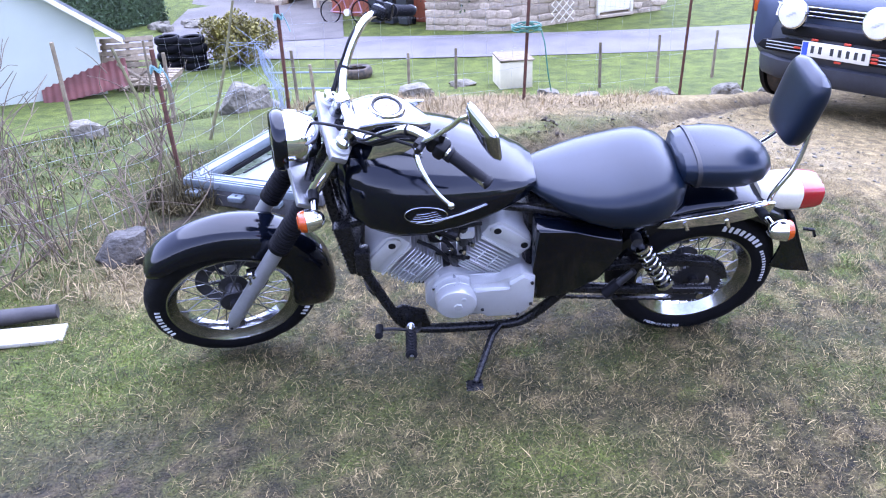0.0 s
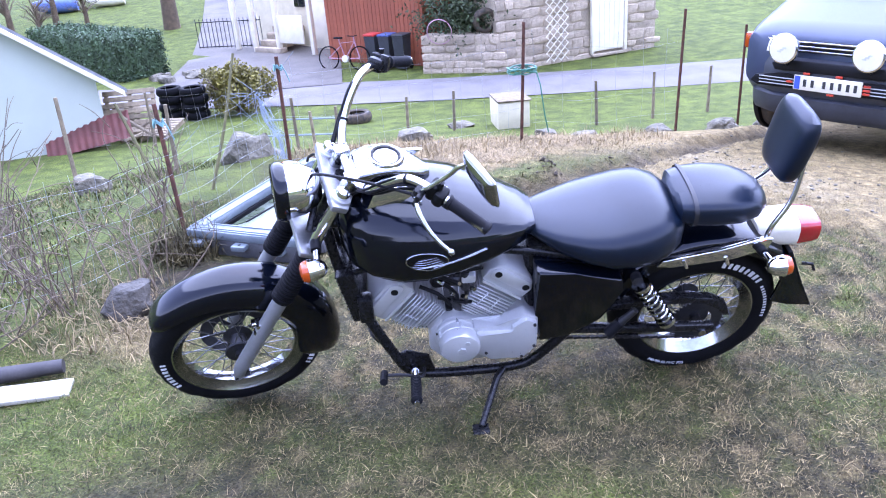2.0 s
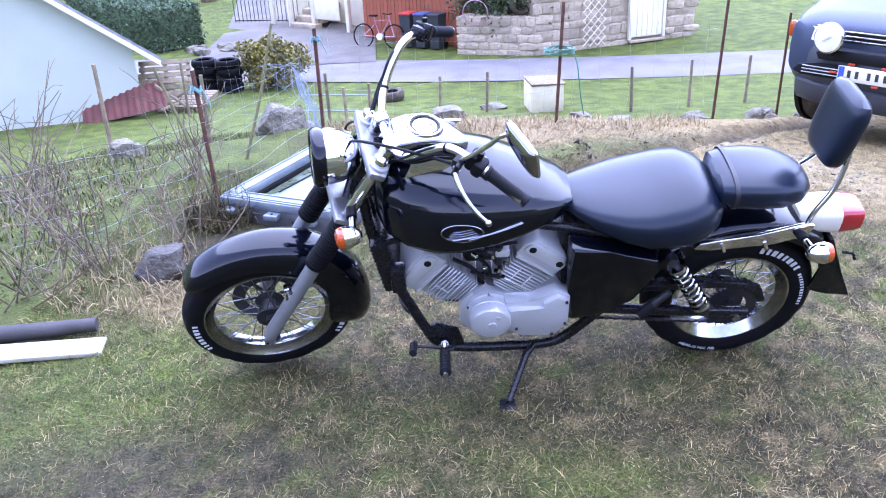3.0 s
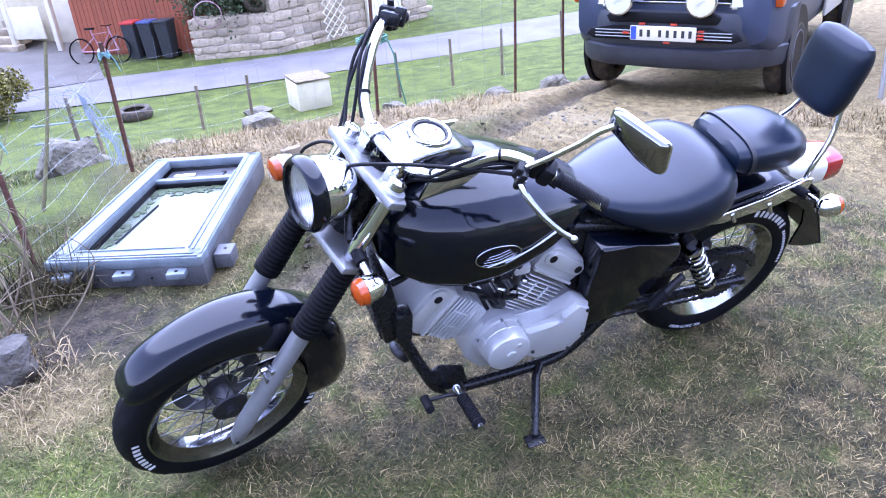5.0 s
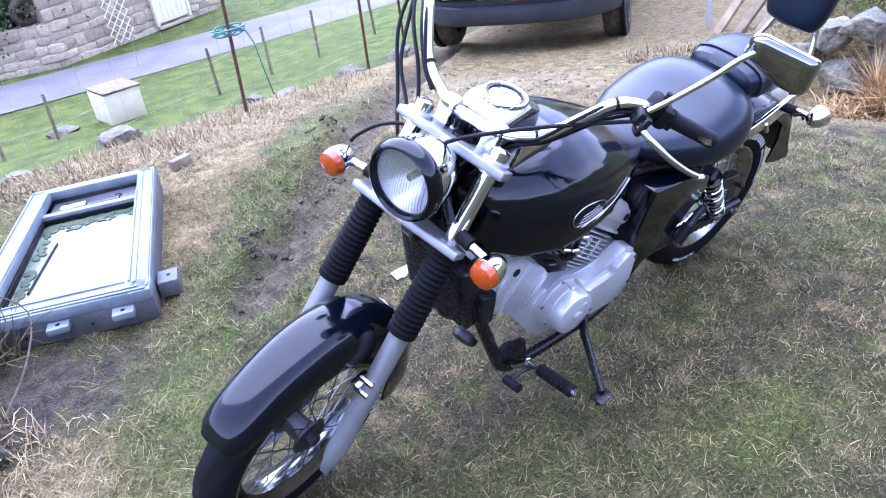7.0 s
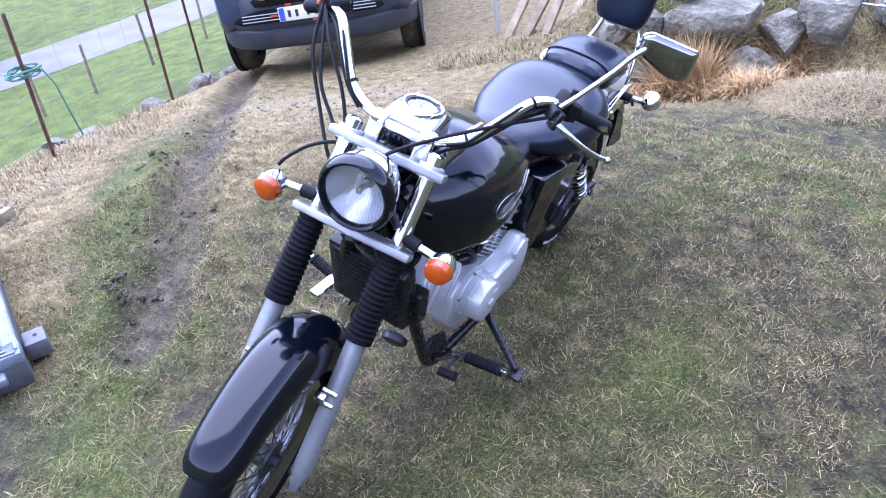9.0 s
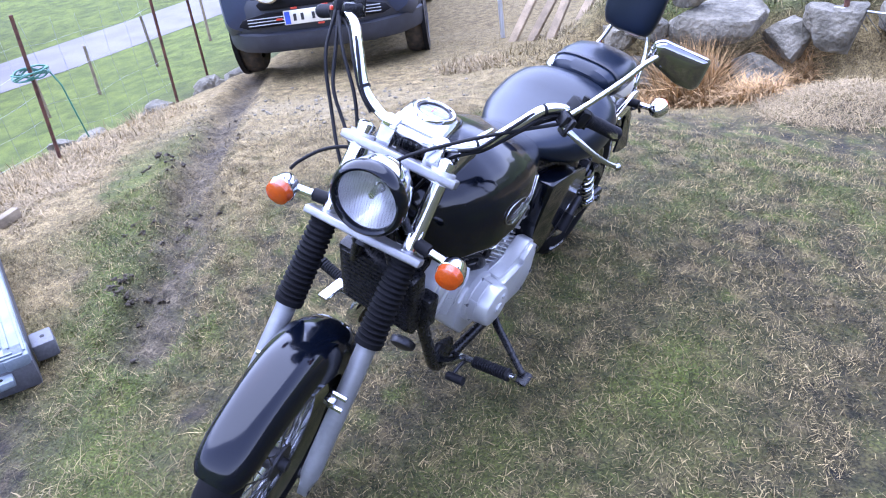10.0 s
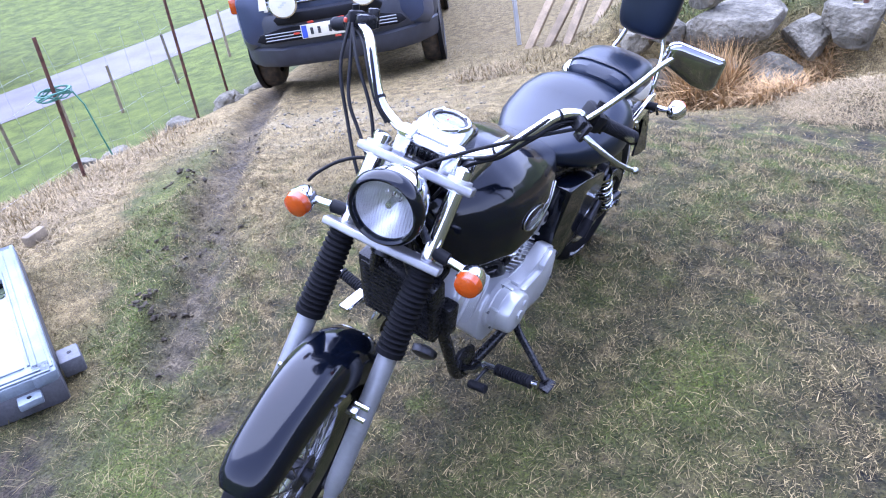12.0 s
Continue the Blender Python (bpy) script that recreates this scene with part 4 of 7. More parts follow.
# cables
CABLES = [
    [(-0.17, 0.31, 1.2), (-0.235, 0.275, 1.15), (-0.3, 0.235, 1.08), (-0.35, 0.17, 1.03), (-0.42, 0.1, 1.0), (-0.46, 0.05, 0.96)],
    [(-0.165, 0.32, 1.195), (-0.25, 0.29, 1.12), (-0.32, 0.22, 1.03), (-0.4, 0.14, 0.96), (-0.44, 0.06, 0.9)],
    [(-0.19, 0.3, 1.2), (-0.26, 0.245, 1.16), (-0.315, 0.175, 1.1), (-0.36, 0.13, 1.03), (-0.43, 0.09, 0.95)],
    [(-0.2, -0.3, 1.195), (-0.28, -0.2, 1.165), (-0.38, -0.09, 1.13), (-0.45, 0.0, 1.075), (-0.47, 0.03, 0.98)],
    [(-0.18, -0.285, 1.2), (-0.235, -0.225, 1.185), (-0.29, -0.155, 1.115), (-0.34, -0.07, 1.07), (-0.4, -0.03, 1.0)],
    [(-0.175, -0.29, 1.195), (-0.23, -0.235, 1.17), (-0.285, -0.165, 1.1), (-0.33, -0.09, 1.05), (-0.38, -0.05, 0.97)],
    [(-0.4, 0.08, 1.0), (-0.4, 0.13, 1.015), (-0.41, 0.19, 0.98), (-0.425, 0.235, 0.93), (-0.43, 0.252, 0.9)],
]
for line in CABLES:
    barred("cable", tube(line, 0.0046, 8, 8), BLACK_PLASTIC, label="black control cable")
for s in (-1, 1):
    for k, (a, b, c) in enumerate(((-0.013, 0.004, -0.012), (-0.004, 0.0, -0.0185), (-0.016, -0.006, -0.002))):
        hug = [(x + a + 0.003 * math.sin(i * 2 + k), v + s * b, w + c + 0.004 * math.sin(i * 1.7 + k * 2)) for i, (x, v, w) in enumerate(bar_points(s)[1:7])]
        barred("cable", tube(hug, 0.0042, 8, 6), BLACK_PLASTIC, label="black control cable")
for p, q in (((-0.303, 0.156, 1.12), (-0.3, 0.161, 1.1235)), ((-0.216, -0.247, 1.2145), (-0.212, -0.251, 1.216)), ((-0.308, -0.143, 1.11), (-0.305, -0.148, 1.113))):
    barred("cable_tie", tube([p, q], 0.0152, 12), BLACK_PLASTIC, label="black cable tie")

# tank, console, emblem
TANK = [(-0.396, 0.03, 0.84, 0.875, 0.915), (-0.384, 0.085, 0.79, 0.85, 0.945), (-0.352, 0.145, 0.758, 0.83, 0.972), (-0.29, 0.196, 0.742, 0.82, 0.994), (-0.2, 0.229, 0.736, 0.815, 1.003), (-0.11, 0.231, 0.736, 0.815, 0.994), (-0.02, 0.217, 0.742, 0.82, 0.97), (0.07, 0.187, 0.752, 0.825, 0.931), (0.15, 0.15, 0.766, 0.83, 0.89), (0.205, 0.115, 0.78, 0.832, 0.857), (0.238, 0.078, 0.80, 0.826, 0.836)]


def tank_half(x, w):
    """How far the tank's side stands out at a place along it and a height."""
    a, lo, wide, hi = (float(np.interp(x, [r[0] for r in TANK], [r[k] for r in TANK])) for k in (1, 2, 3, 4))
    u, p = ((w - wide) / (hi - wide), 2.3) if w > wide else ((wide - w) / (wide - lo), 4.0)
    return a * max(0.0, 1 - min(1.0, u) ** p) ** (1 / p)


tank = rings([oval2(*row, p_up=2.25, n=40) for row in TANK])
bmesh.ops.subdivide_edges(tank, edges=tank.edges, cuts=2, smooth=1.0, use_grid_fill=True)
tank_ob = part("fuel_tank", tank, BLACK_PAINT, bike, "glossy black teardrop fuel tank")
for s in (-1, 1):
    seam = [(x, s * (tank_half(x, 0.757 + 0.1 * max(0, x)) + 0.001), 0.757 + 0.1 * max(0, x)) for x in np.linspace(-0.3, 0.17, 14)]
    part("tank_seam", tube(seam, 0.0035, 6), BLACK_SATIN, tank_ob)
pod = rings([oval(-0.316, 0.05, 1.02, 1.072, 7), oval(-0.31, 0.066, 1.012, 1.08, 8), oval(-0.26, 0.07, 1.01, 1.086, 8), oval(-0.2, 0.07, 0.998, 1.08, 7), oval(-0.15, 0.062, 0.985, 1.056, 5), oval(-0.11, 0.046, 0.98, 1.025, 3), oval(-0.085, 0.022, 0.985, 1.005, 2.4)])
bmesh.ops.subdivide_edges(pod, edges=pod.edges, cuts=1, smooth=1.0, use_grid_fill=True)
dash = steered("instrument_pod", pod, POD_CHROME, label="chrome instrument pod behind the handlebar")
front = block((0.02, 0.118, 0.058), (-0.322, 0, 1.05), 0.006, m=None)
for k in range(-4, 5):
    block((0.008, 0.006, 0.05), (-0.334, 0.0135 * k, 1.05), 0.002, bm=front, seg=1)
steered("ribbed_panel", front, WORN_CHROME, dash, "ribbed chrome front panel")
tilt = Matrix.Translation((-0.215, 0, 1.077)) @ pose(0, 0, 0, 0, 9, 0) @ Matrix.Diagonal((0.95, 0.95, 0.9, 1))
for name, prof, material in (("gauge_rim", [(0.047, 0.006), (0.05, 0.011), (0.056, 0.011), (0.06, 0.004), (0.06, -0.02)], CHROME), ("gauge_bezel", [(0.04, 0.004), (0.043, 0.0085), (0.0485, 0.0085), (0.049, 0.004)], BLACK_SATIN), ("gauge_face", [(0, 0.004), (0.041, 0.004), (0.041, 0.0)], GAUGE_FACE)):
    dial = spin(prof, 36, axis="z")
    dial.transform(tilt)
    steered(name, dial, material, dash)
needle = block((0.03, 0.003, 0.0012), (0.012, 0.006, 0.0052), 0.0003, m=tilt)
steered("needle", needle, RED_PAINT, dash)
for s in (-1, 1):
    cover = prism([(-0.31, 0.925), (-0.262, 1.02), (-0.235, 1.044), (-0.1, 1.036), (-0.16, 1.0), (-0.24, 0.95)], -0.006, 0.006, "y", 0.003)
    cover.transform(Matrix.Translation((0, s * 0.1, 0)))
    part("tank_cover_plate", cover, CHROME, bike, "polished triangular cover plate beside the tank")
    badge = bmesh.new()

    def lay(points, r, sides=6):
        tube([(x, s * (tank_half(x, w) + 0.003), w) for x, w in points], r, sides, 4, bm=badge)

    rim_line = [(-0.118 + 0.064 * math.cos(a), 0.846 + 0.03 * math.sin(a) - 0.006 * math.cos(a)) for a in np.linspace(0, 2 * math.pi, 25)]
    lay(rim_line, 0.0017)
    for i in range(4):
        lay([(-0.165 + 0.006 * i, 0.832 + 0.007 * i), (-0.12, 0.83 + 0.0085 * i), (-0.07 - 0.006 * i, 0.836 + 0.0075 * i)], 0.001)
    lay([(-0.15, 0.823), (-0.08, 0.829), (-0.02, 0.836), (0.066, 0.845)], 0.0022)
    lay([(-0.1, 0.821), (-0.04, 0.829), (0.02, 0.835), (0.07, 0.841)], 0.0016)
    part("tank_badge", badge, WORN_CHROME, bike, "oval chrome wing badge with a trim strip")

# seats and backrest
seat = rings([oval(0.2, 0.03, 0.79, 0.806, 2.2), oval(0.212, 0.062, 0.775, 0.818, 2.2), oval(0.25, 0.1, 0.75, 0.826, 2.3), oval(0.32, 0.148, 0.71, 0.828, 2.4), oval(0.4, 0.186, 0.68, 0.836, 2.5), oval(0.48, 0.206, 0.656, 0.848, 2.5), oval(0.55, 0.21, 0.648, 0.866, 2.4), oval(0.61, 0.202, 0.65, 0.874, 2.4), oval(0.665, 0.176, 0.664, 0.862, 2.4), oval(0.705, 0.136, 0.685, 0.832, 2.3), oval(0.732, 0.08, 0.72, 0.805, 2.2), oval(0.74, 0.03, 0.745, 0.78, 2.2)])
bmesh.ops.subdivide_edges(seat, edges=seat.edges, cuts=1, smooth=1.0, use_grid_fill=True)
part("rider_seat", seat, LEATHER, bike, "wide black leatherette saddle")
pillion = rings([oval(0.69, 0.075, 0.81, 0.86), oval(0.705, 0.11, 0.785, 0.878, 2.8), oval(0.75, 0.127, 0.768, 0.888, 2.8), oval(0.82, 0.134, 0.762, 0.888, 2.8), oval(0.9, 0.13, 0.762, 0.878, 2.8), oval(0.96, 0.108, 0.768, 0.86, 2.6), oval(0.995, 0.072, 0.778, 0.842), oval(1.008, 0.03, 0.795, 0.825)])
bmesh.ops.subdivide_edges(pillion, edges=pillion.edges, cuts=1, smooth=1.0, use_grid_fill=True)
pillion_ob = part("pillion_seat", pillion, LEATHER, bike, "padded black pillion seat")
part("seat_strap", rings([[(x, v * 1.025, 0.826 + (w - 0.826) * 1.03) for x, v, w in oval(x0, a, 0.767, 0.8885, 2.8)] for x0, a in ((0.738, 0.1255), (0.752, 0.1275))], caps=False), STRAP, pillion_ob, "black grab strap")
pad_m = Matrix.Translation((1.03, -0.008, 0.9)) @ pose(0, 0, 0, 0, 9, 0)
rows = []
for t in np.linspace(0.0, 1.0, 21):
    u = abs(2 * t - 1)
    k = max(0.02, (1 - u ** 3.6) ** 0.45)
    wide = (0.1 + 0.012 * t) * (0.55 + 0.45 * k) * (1 if k > 0.03 else 0.8)
    rows.append([(p[1], p[2], 0.245 * t) for p in oval(0, 0.038 * (0.25 + 0.75 * k), -wide, wide, 3.2)])
pad = rings(rows)
pad.transform(pad_m)
part("backrest", pad, LEATHER, bike, "padded black leatherette backrest")
for s in (-1, 1):
    part("backrest_bar", tube([(1.0, s * 0.115, 0.69), (1.01, s * 0.112, 0.75), (1.055, s * 0.09 - 0.008, 0.83), (1.078, s * 0.07 - 0.008, 0.9), (1.088, s * 0.05 - 0.008, 0.98)], 0.0085, 12, 6), CHROME, bike, "chrome sissy bar")
    rail = prism([(0.64, 0.665), (0.66, 0.69), (0.85, 0.715), (0.98, 0.75), (1.02, 0.745), (1.01, 0.7), (0.9, 0.672), (0.7, 0.655)], 0.0, 0.014, "y", 0.004)
    rail.transform(Matrix.Translation((0, s * 0.118 - (0.014 if s < 0 else 0), -0.03)))
    part("fender_rail", rail, CHROME, bike, "chrome rear fender rail")
    for x in (0.73, 0.87):
        part("rail_bolt", tube([(x, s * 0.13, 0.655), (x + 0.012, s * 0.136, 0.625)], 0.007, 10), CHROME, bike)
tail = rings([oval(1.01, 0.05, 0.63, 0.69, 3), oval(1.05, 0.066, 0.61, 0.707, 3.4), oval(1.145, 0.07, 0.6, 0.707, 3.4)])
lamp_body = part("tail_light", tail, WHITE_PLASTIC, bike, "square tail light in a pale chrome housing")
part("lens", rings([oval(1.145, 0.0685, 0.602, 0.705, 3.8), oval(1.2, 0.065, 0.605, 0.699, 3.8), oval(1.222, 0.06, 0.609, 0.694, 3.6), oval(1.228, 0.05, 0.618, 0.685, 3.4)]), RED_LENS, lamp_body, "red tail light lens")
part("plate_hook", tube([(1.175, -0.085, 0.545), (1.205, -0.1, 0.55), (1.215, -0.105, 0.525)], 0.006, 8), BLACK_SATIN, bike)

# side covers and the frame
for s in (-1, 1):
    panel = prism([(0.228, 0.715), (0.36, 0.688), (0.52, 0.64), (0.524, 0.59), (0.505, 0.5), (0.46, 0.43), (0.345, 0.365), (0.25, 0.355), (0.232, 0.5)], 0.07, 0.16, "y", 0.012)
    for v in panel.verts:
        v.co.y = s * (v.co.y + (0.022 if v.co.z > 0.56 and v.co.y > 0.13 else 0.0))
    part("side_cover", panel, BLACK_PAINT, bike, "black side cover")
    emblem = spin([(0, 0.004), (0.016, 0.003), (0.019, 0.0)], 20)
    emblem.transform(Matrix.Translation((0.45, s * 0.161, 0.5)) @ Matrix.Diagonal((1.5, s, 0.8, 1)) @ pose(0, 0, 0, 0, 25, 0))
    part("cover_emblem", emblem, CHROME, bike, "small chrome emblem")
    part("cover_screw", tube([(0.405, s * 0.16, 0.52), (0.405, s * 0.165, 0.52)], 0.006, 8), WORN_CHROME, bike)
    part("frame_tube", tube([(-0.43, s * 0.03, 0.86), (-0.405, s * 0.07, 0.7), (-0.345, s * 0.115, 0.54), (-0.265, s * 0.125, 0.33), (-0.22, s * 0.125, 0.235), (-0.15, s * 0.125, 0.2), (0.02, s * 0.125, 0.19), (0.17, s * 0.125, 0.195), (0.25, s * 0.125, 0.235), (0.38, s * 0.125, 0.39), (0.45, s * 0.12, 0.52)], 0.0185, 12, 6), BLACK_SATIN, bike, "black frame tube")
    part("frame_tube", tube([(-0.42, s * 0.02, 0.87), (-0.1, s * 0.05, 0.765), (0.25, s * 0.09, 0.72), (0.6, s * 0.1, 0.64), (0.95, s * 0.1, 0.68)], 0.016, 10, 5), BLACK_SATIN, bike, "black frame tube")
    arm = tube([(0.33, s * 0.125, 0.375), (0.6, s * 0.13, 0.345), (0.88, s * 0.13, 0.318)], 0.02, 12, flat=1.3)
    part("swingarm", arm, BLACK_SATIN, bike, "black swingarm tube")
    part("axle_nut", tube([(0.84, s * 0.135, 0.315), (0.84, s * 0.162, 0.315)], 0.015, 6), WORN_CHROME, bike)
    low, high = Vector((0.718, s * 0.15, 0.362)), Vector((0.572, s * 0.15, 0.61))
    axis = (high - low).normalized()
    damper = tube([low, low + axis * 0.1, low + axis * 0.1, high], [0.013, 0.013, 0.012, 0.012], 12)
    for p in (low, high):
        tube([p + Vector((0, -0.016, 0)), p + Vector((0, 0.016, 0))], 0.019, 12, bm=damper)
    shock = part("shock_absorber", damper, DARK_METAL, bike, "rear shock absorber with a chrome spring")
    turnm = between(low + axis * 0.035, high)
    coil = [turnm @ Vector((0.0275 * math.cos(2 * math.pi * 7.5 * t), 0.0275 * math.sin(2 * math.pi * 7.5 * t), t * 0.2)) for t in np.linspace(0, 1, 110)]
    part("spring", tube(coil, 0.0052, 7), CHROME, shock, "chrome coil spring")
    for k, r in ((0.028, 0.034), (0.24, 0.032)):
        part("spring_seat", tube([low + axis * k, low + axis * (k + 0.016)], r, 18), CHROME, shock)
part("steering_head", tube([(-0.475, 0, 0.82), (-0.37, 0, 0.985)], 0.033, 18), BLACK_SATIN, bike)
radiator = block((0.06, 0.25, 0.22), (0, 0, 0), 0.01)
radiator.transform(Matrix.Translation((-0.372, 0, 0.612)) @ pose(0, 0, 0, 0, -9, 0))
for k in range(12):
    block((0.006, 0.215, 0.006), (-0.032, 0, -0.095 + k * 0.0172), 0, m=Matrix.Translation((-0.372, 0, 0.612)) @ pose(0, 0, 0, 0, -9, 0), bm=radiator)
tagged(part("radiator", radiator, BLACK_SATIN, bike, "black finned radiator"), kind="stuff")

part("regulator", block((0.05, 0.05, 0.11), (-0.335, -0.125, 0.57), 0.01), BLACK_SATIN, bike, "black regulator box beside the radiator")
part("battery_box", block((0.34, 0.2, 0.3), (0.38, 0, 0.6), 0.03), BLACK_SATIN, bike, "black battery box beneath the saddle")

# engine
def cylinder_unit(base, way, label, holes):
    """One finned cylinder with its head cover; way: its axis in the bike's plane."""
    d = Vector((way[0], 0, way[1])).normalized()
    m = Matrix(((d.z, 0, d.x, base[0]), (0, 1, 0, 0), (-d.x, 0, d.z, base[1]), (0, 0, 0, 1)))
    core = block((0.095, 0.17, 0.2), (0, 0, 0.1), 0.012, m=m)
    unit = part("cylinder", core, DARK_METAL, bike, label)
    fins = bmesh.new()
    for k in range(11):
        grow = min(1, k / 5)
        block((0.105 + 0.05 * grow, 0.215 + 0.034 * grow, 0.0044), (0, 0, 0.05 + k * 0.0136), 0.0016, m=m, bm=fins, seg=1)
    for y in (-1, 1):
        for x in (-0.026, 0.026):
            block((0.006, 0.009, 0.07), (x, y * 0.119, 0.14), 0.003, m=m, bm=fins, seg=1)
        block((0.1, 0.006, 0.006), (0, y * 0.1245, 0.105), 0.002, m=m, bm=fins, seg=1)
    tagged(part("cylinder_barrel", fins, ALLOY, unit, "bright alloy cooling fins"), kind="stuff")
    head = prism([(-0.075, 0.198), (0.075, 0.198), (0.088, 0.215), (0.09, 0.258), (0.072, 0.288), (0.05, 0.298), (-0.05, 0.298), (-0.074, 0.288), (-0.09, 0.258), (-0.088, 0.215)], -0.122, 0.122, "y", 0.01)
    head.transform(m)
    cover = part("head_cover", head, ALLOY, unit, "cast alloy head cover")
    for y in (-1, 1):
        plate = prism([(-0.068, 0.238), (0.07, 0.238), (0.082, 0.25), (0.08, 0.27), (0.062, 0.286), (-0.056, 0.286), (-0.078, 0.27), (-0.08, 0.25)], 0.118, 0.132, "y", 0.006)
        plate.transform(m @ Matrix.Diagonal((1, y, 1, 1)))
        part("cover_plate", plate, ALLOY_PALE, cover)
        ledge = block((0.165, 0.012, 0.01), (0, y * 0.124, 0.208), 0.003, m=m)
        part("cover_lip", ledge, ALLOY_PALE, cover)
    # Bolt recesses are not cut: black discs give their inner shade.
    for x in holes:
        for s in (-1, 1):
            hole = tube([(x, s * 0.128, 0.262), (x, s * 0.1335, 0.262)], 0.0125, 16)
            hole.transform(m)
            part("recess_shade", hole, BLACK_PLASTIC, cover)
    return unit


cylinder_unit((-0.005, 0.43), (0.62, 0.785), "rear cylinder of the engine", (-0.057, 0.058))
cylinder_unit((-0.064, 0.428), (-0.77, 0.64), "front cylinder of the engine", (0.05,))
case = prism([(-0.13, 0.43), (-0.09, 0.475), (0.08, 0.46), (0.2, 0.48), (0.245, 0.46), (0.245, 0.36), (0.2, 0.28), (0.05, 0.25), (-0.08, 0.26), (-0.135, 0.33)], -0.125, 0.14, "y", 0.01)
engine = part("crankcase", case, ALLOY, bike, "grey alloy crankcase")
box = prism([(0.02, 0.468), (0.1, 0.455), (0.195, 0.508), (0.243, 0.482), (0.243, 0.35), (0.195, 0.296), (0.075, 0.302), (0.025, 0.335)], -0.166, -0.12, "y", 0.007)
part("sprocket_cover", box, ALLOY, engine, "alloy sprocket cover")
ridge = prism([(0.03, 0.445), (0.16, 0.435), (0.15, 0.462), (0.2, 0.496), (0.238, 0.474), (0.238, 0.356), (0.19, 0.302), (0.078, 0.308), (0.03, 0.345)], -0.184, -0.162, "y", 0.007)
part("cover_plate", ridge, ALLOY_PALE, engine, "raised lower half of the sprocket cover")
for x, w in ((0.228, 0.47), (0.228, 0.365), (0.185, 0.315), (0.06, 0.35)):
    part("cover_bolt", tube([(x, -0.182, w), (x, -0.189, w)], 0.006, 6), DARK_METAL, engine)
drum = spin([(0, -0.072), (0.058, -0.072), (0.066, -0.068), (0.0695, -0.06), (0.072, -0.03), (0.074, -0.028), (0.0745, -0.004), (0.083, -0.002), (0.083, 0.014), (0.06, 0.02)], 44)
block((0.012, 0.03, 0.007), (0, -0.02, 0.075), 0.003, m=pose(0, 0, 0, 0, 6, 0), bm=drum)
block((0.012, 0.03, 0.007), (0, -0.02, 0.075), 0.003, m=pose(0, 0, 0, 0, -62, 0), bm=drum)
drum.transform(Matrix.Translation((-0.03, -0.135, 0.4)))
part("generator_cover", drum, ALLOY_PALE, engine, "round alloy generator cover")
part("timing_plug", tube([(-0.025, -0.205, 0.398), (-0.025, -0.213, 0.398)], 0.015, 6), ALLOY, engine)
part("timing_plug", tube([(-0.005, -0.205, 0.432), (-0.005, -0.211, 0.432)], 0.009, 6), ALLOY, engine)
for k in range(5):
    a = radians(20 + 72 * k)
    part("cover_bolt", tube([(-0.03 + 0.078 * math.cos(a), -0.132, 0.4 + 0.078 * math.sin(a)), (-0.03 + 0.078 * math.cos(a), -0.142, 0.4 + 0.078 * math.sin(a))], 0.0055, 6), WORN_CHROME, engine)
carb = block((0.15, 0.19, 0.15), (-0.04, 0.01, 0.655), 0.02)
part("air_box", carb, BLACK_PLASTIC, bike, "black air box between the cylinders")
carb = block((0.07, 0.05, 0.06), (0.0, -0.1, 0.655), 0.012)
tube([(-0.05, -0.11, 0.65), (0.03, -0.11, 0.655)], 0.024, 12, bm=carb)
tube([(0.0, -0.125, 0.62), (0.0, -0.13, 0.7)], 0.016, 10, bm=carb)
part("carburettor", carb, DARK_METAL, bike, "dark carburettor between the cylinders")
part("carburettor_cap", block((0.05, 0.03, 0.035), (0.012, -0.13, 0.672), 0.009), ALLOY_PALE, bike)
lines = ([(-0.14, -0.12, 0.7), (-0.06, -0.14, 0.68), (0.0, -0.13, 0.62), (0.0, -0.12, 0.54)], [(-0.12, -0.11, 0.665), (-0.06, -0.135, 0.645), (-0.03, -0.13, 0.59), (-0.035, -0.11, 0.52)], [(-0.15, -0.11, 0.63), (-0.09, -0.135, 0.61), (-0.05, -0.13, 0.55)], [(-0.13, -0.12, 0.72), (-0.02, -0.14, 0.715), (0.06, -0.12, 0.7)], [(-0.09, -0.1, 0.56), (-0.03, -0.13, 0.565), (0.02, -0.115, 0.54)])
for line in lines:
    part("hose", tube(line, 0.007, 8, 6), BLACK_PLASTIC, bike, "black rubber hose")
for k, (x, w) in enumerate(((-0.085, 0.665), (-0.05, 0.61), (-0.01, 0.585), (-0.065, 0.7), (0.02, 0.62), (-0.03, 0.65))):
    part("hose_clip", tube([(x, -0.128, w), (x + 0.012, -0.142, w + 0.004 * (k % 3))], 0.0075, 8), WORN_CHROME, bike)
part("coolant_elbow", tube([(-0.03, -0.09, 0.5), (-0.03, -0.12, 0.53), (-0.05, -0.12, 0.57)], 0.014, 10, 4), DARK_METAL, bike)
part("lower_bracket", prism([(-0.27, 0.3), (-0.22, 0.335), (-0.14, 0.3), (-0.12, 0.22), (-0.2, 0.2)], -0.135, -0.118, "y", 0.004), BLACK_SATIN, bike, "black lower engine bracket")
part("brace", tube([(-0.4, -0.1, 0.7), (-0.33, -0.1, 0.72), (-0.24, -0.06, 0.72)], 0.012, 8), BLACK_SATIN, bike)
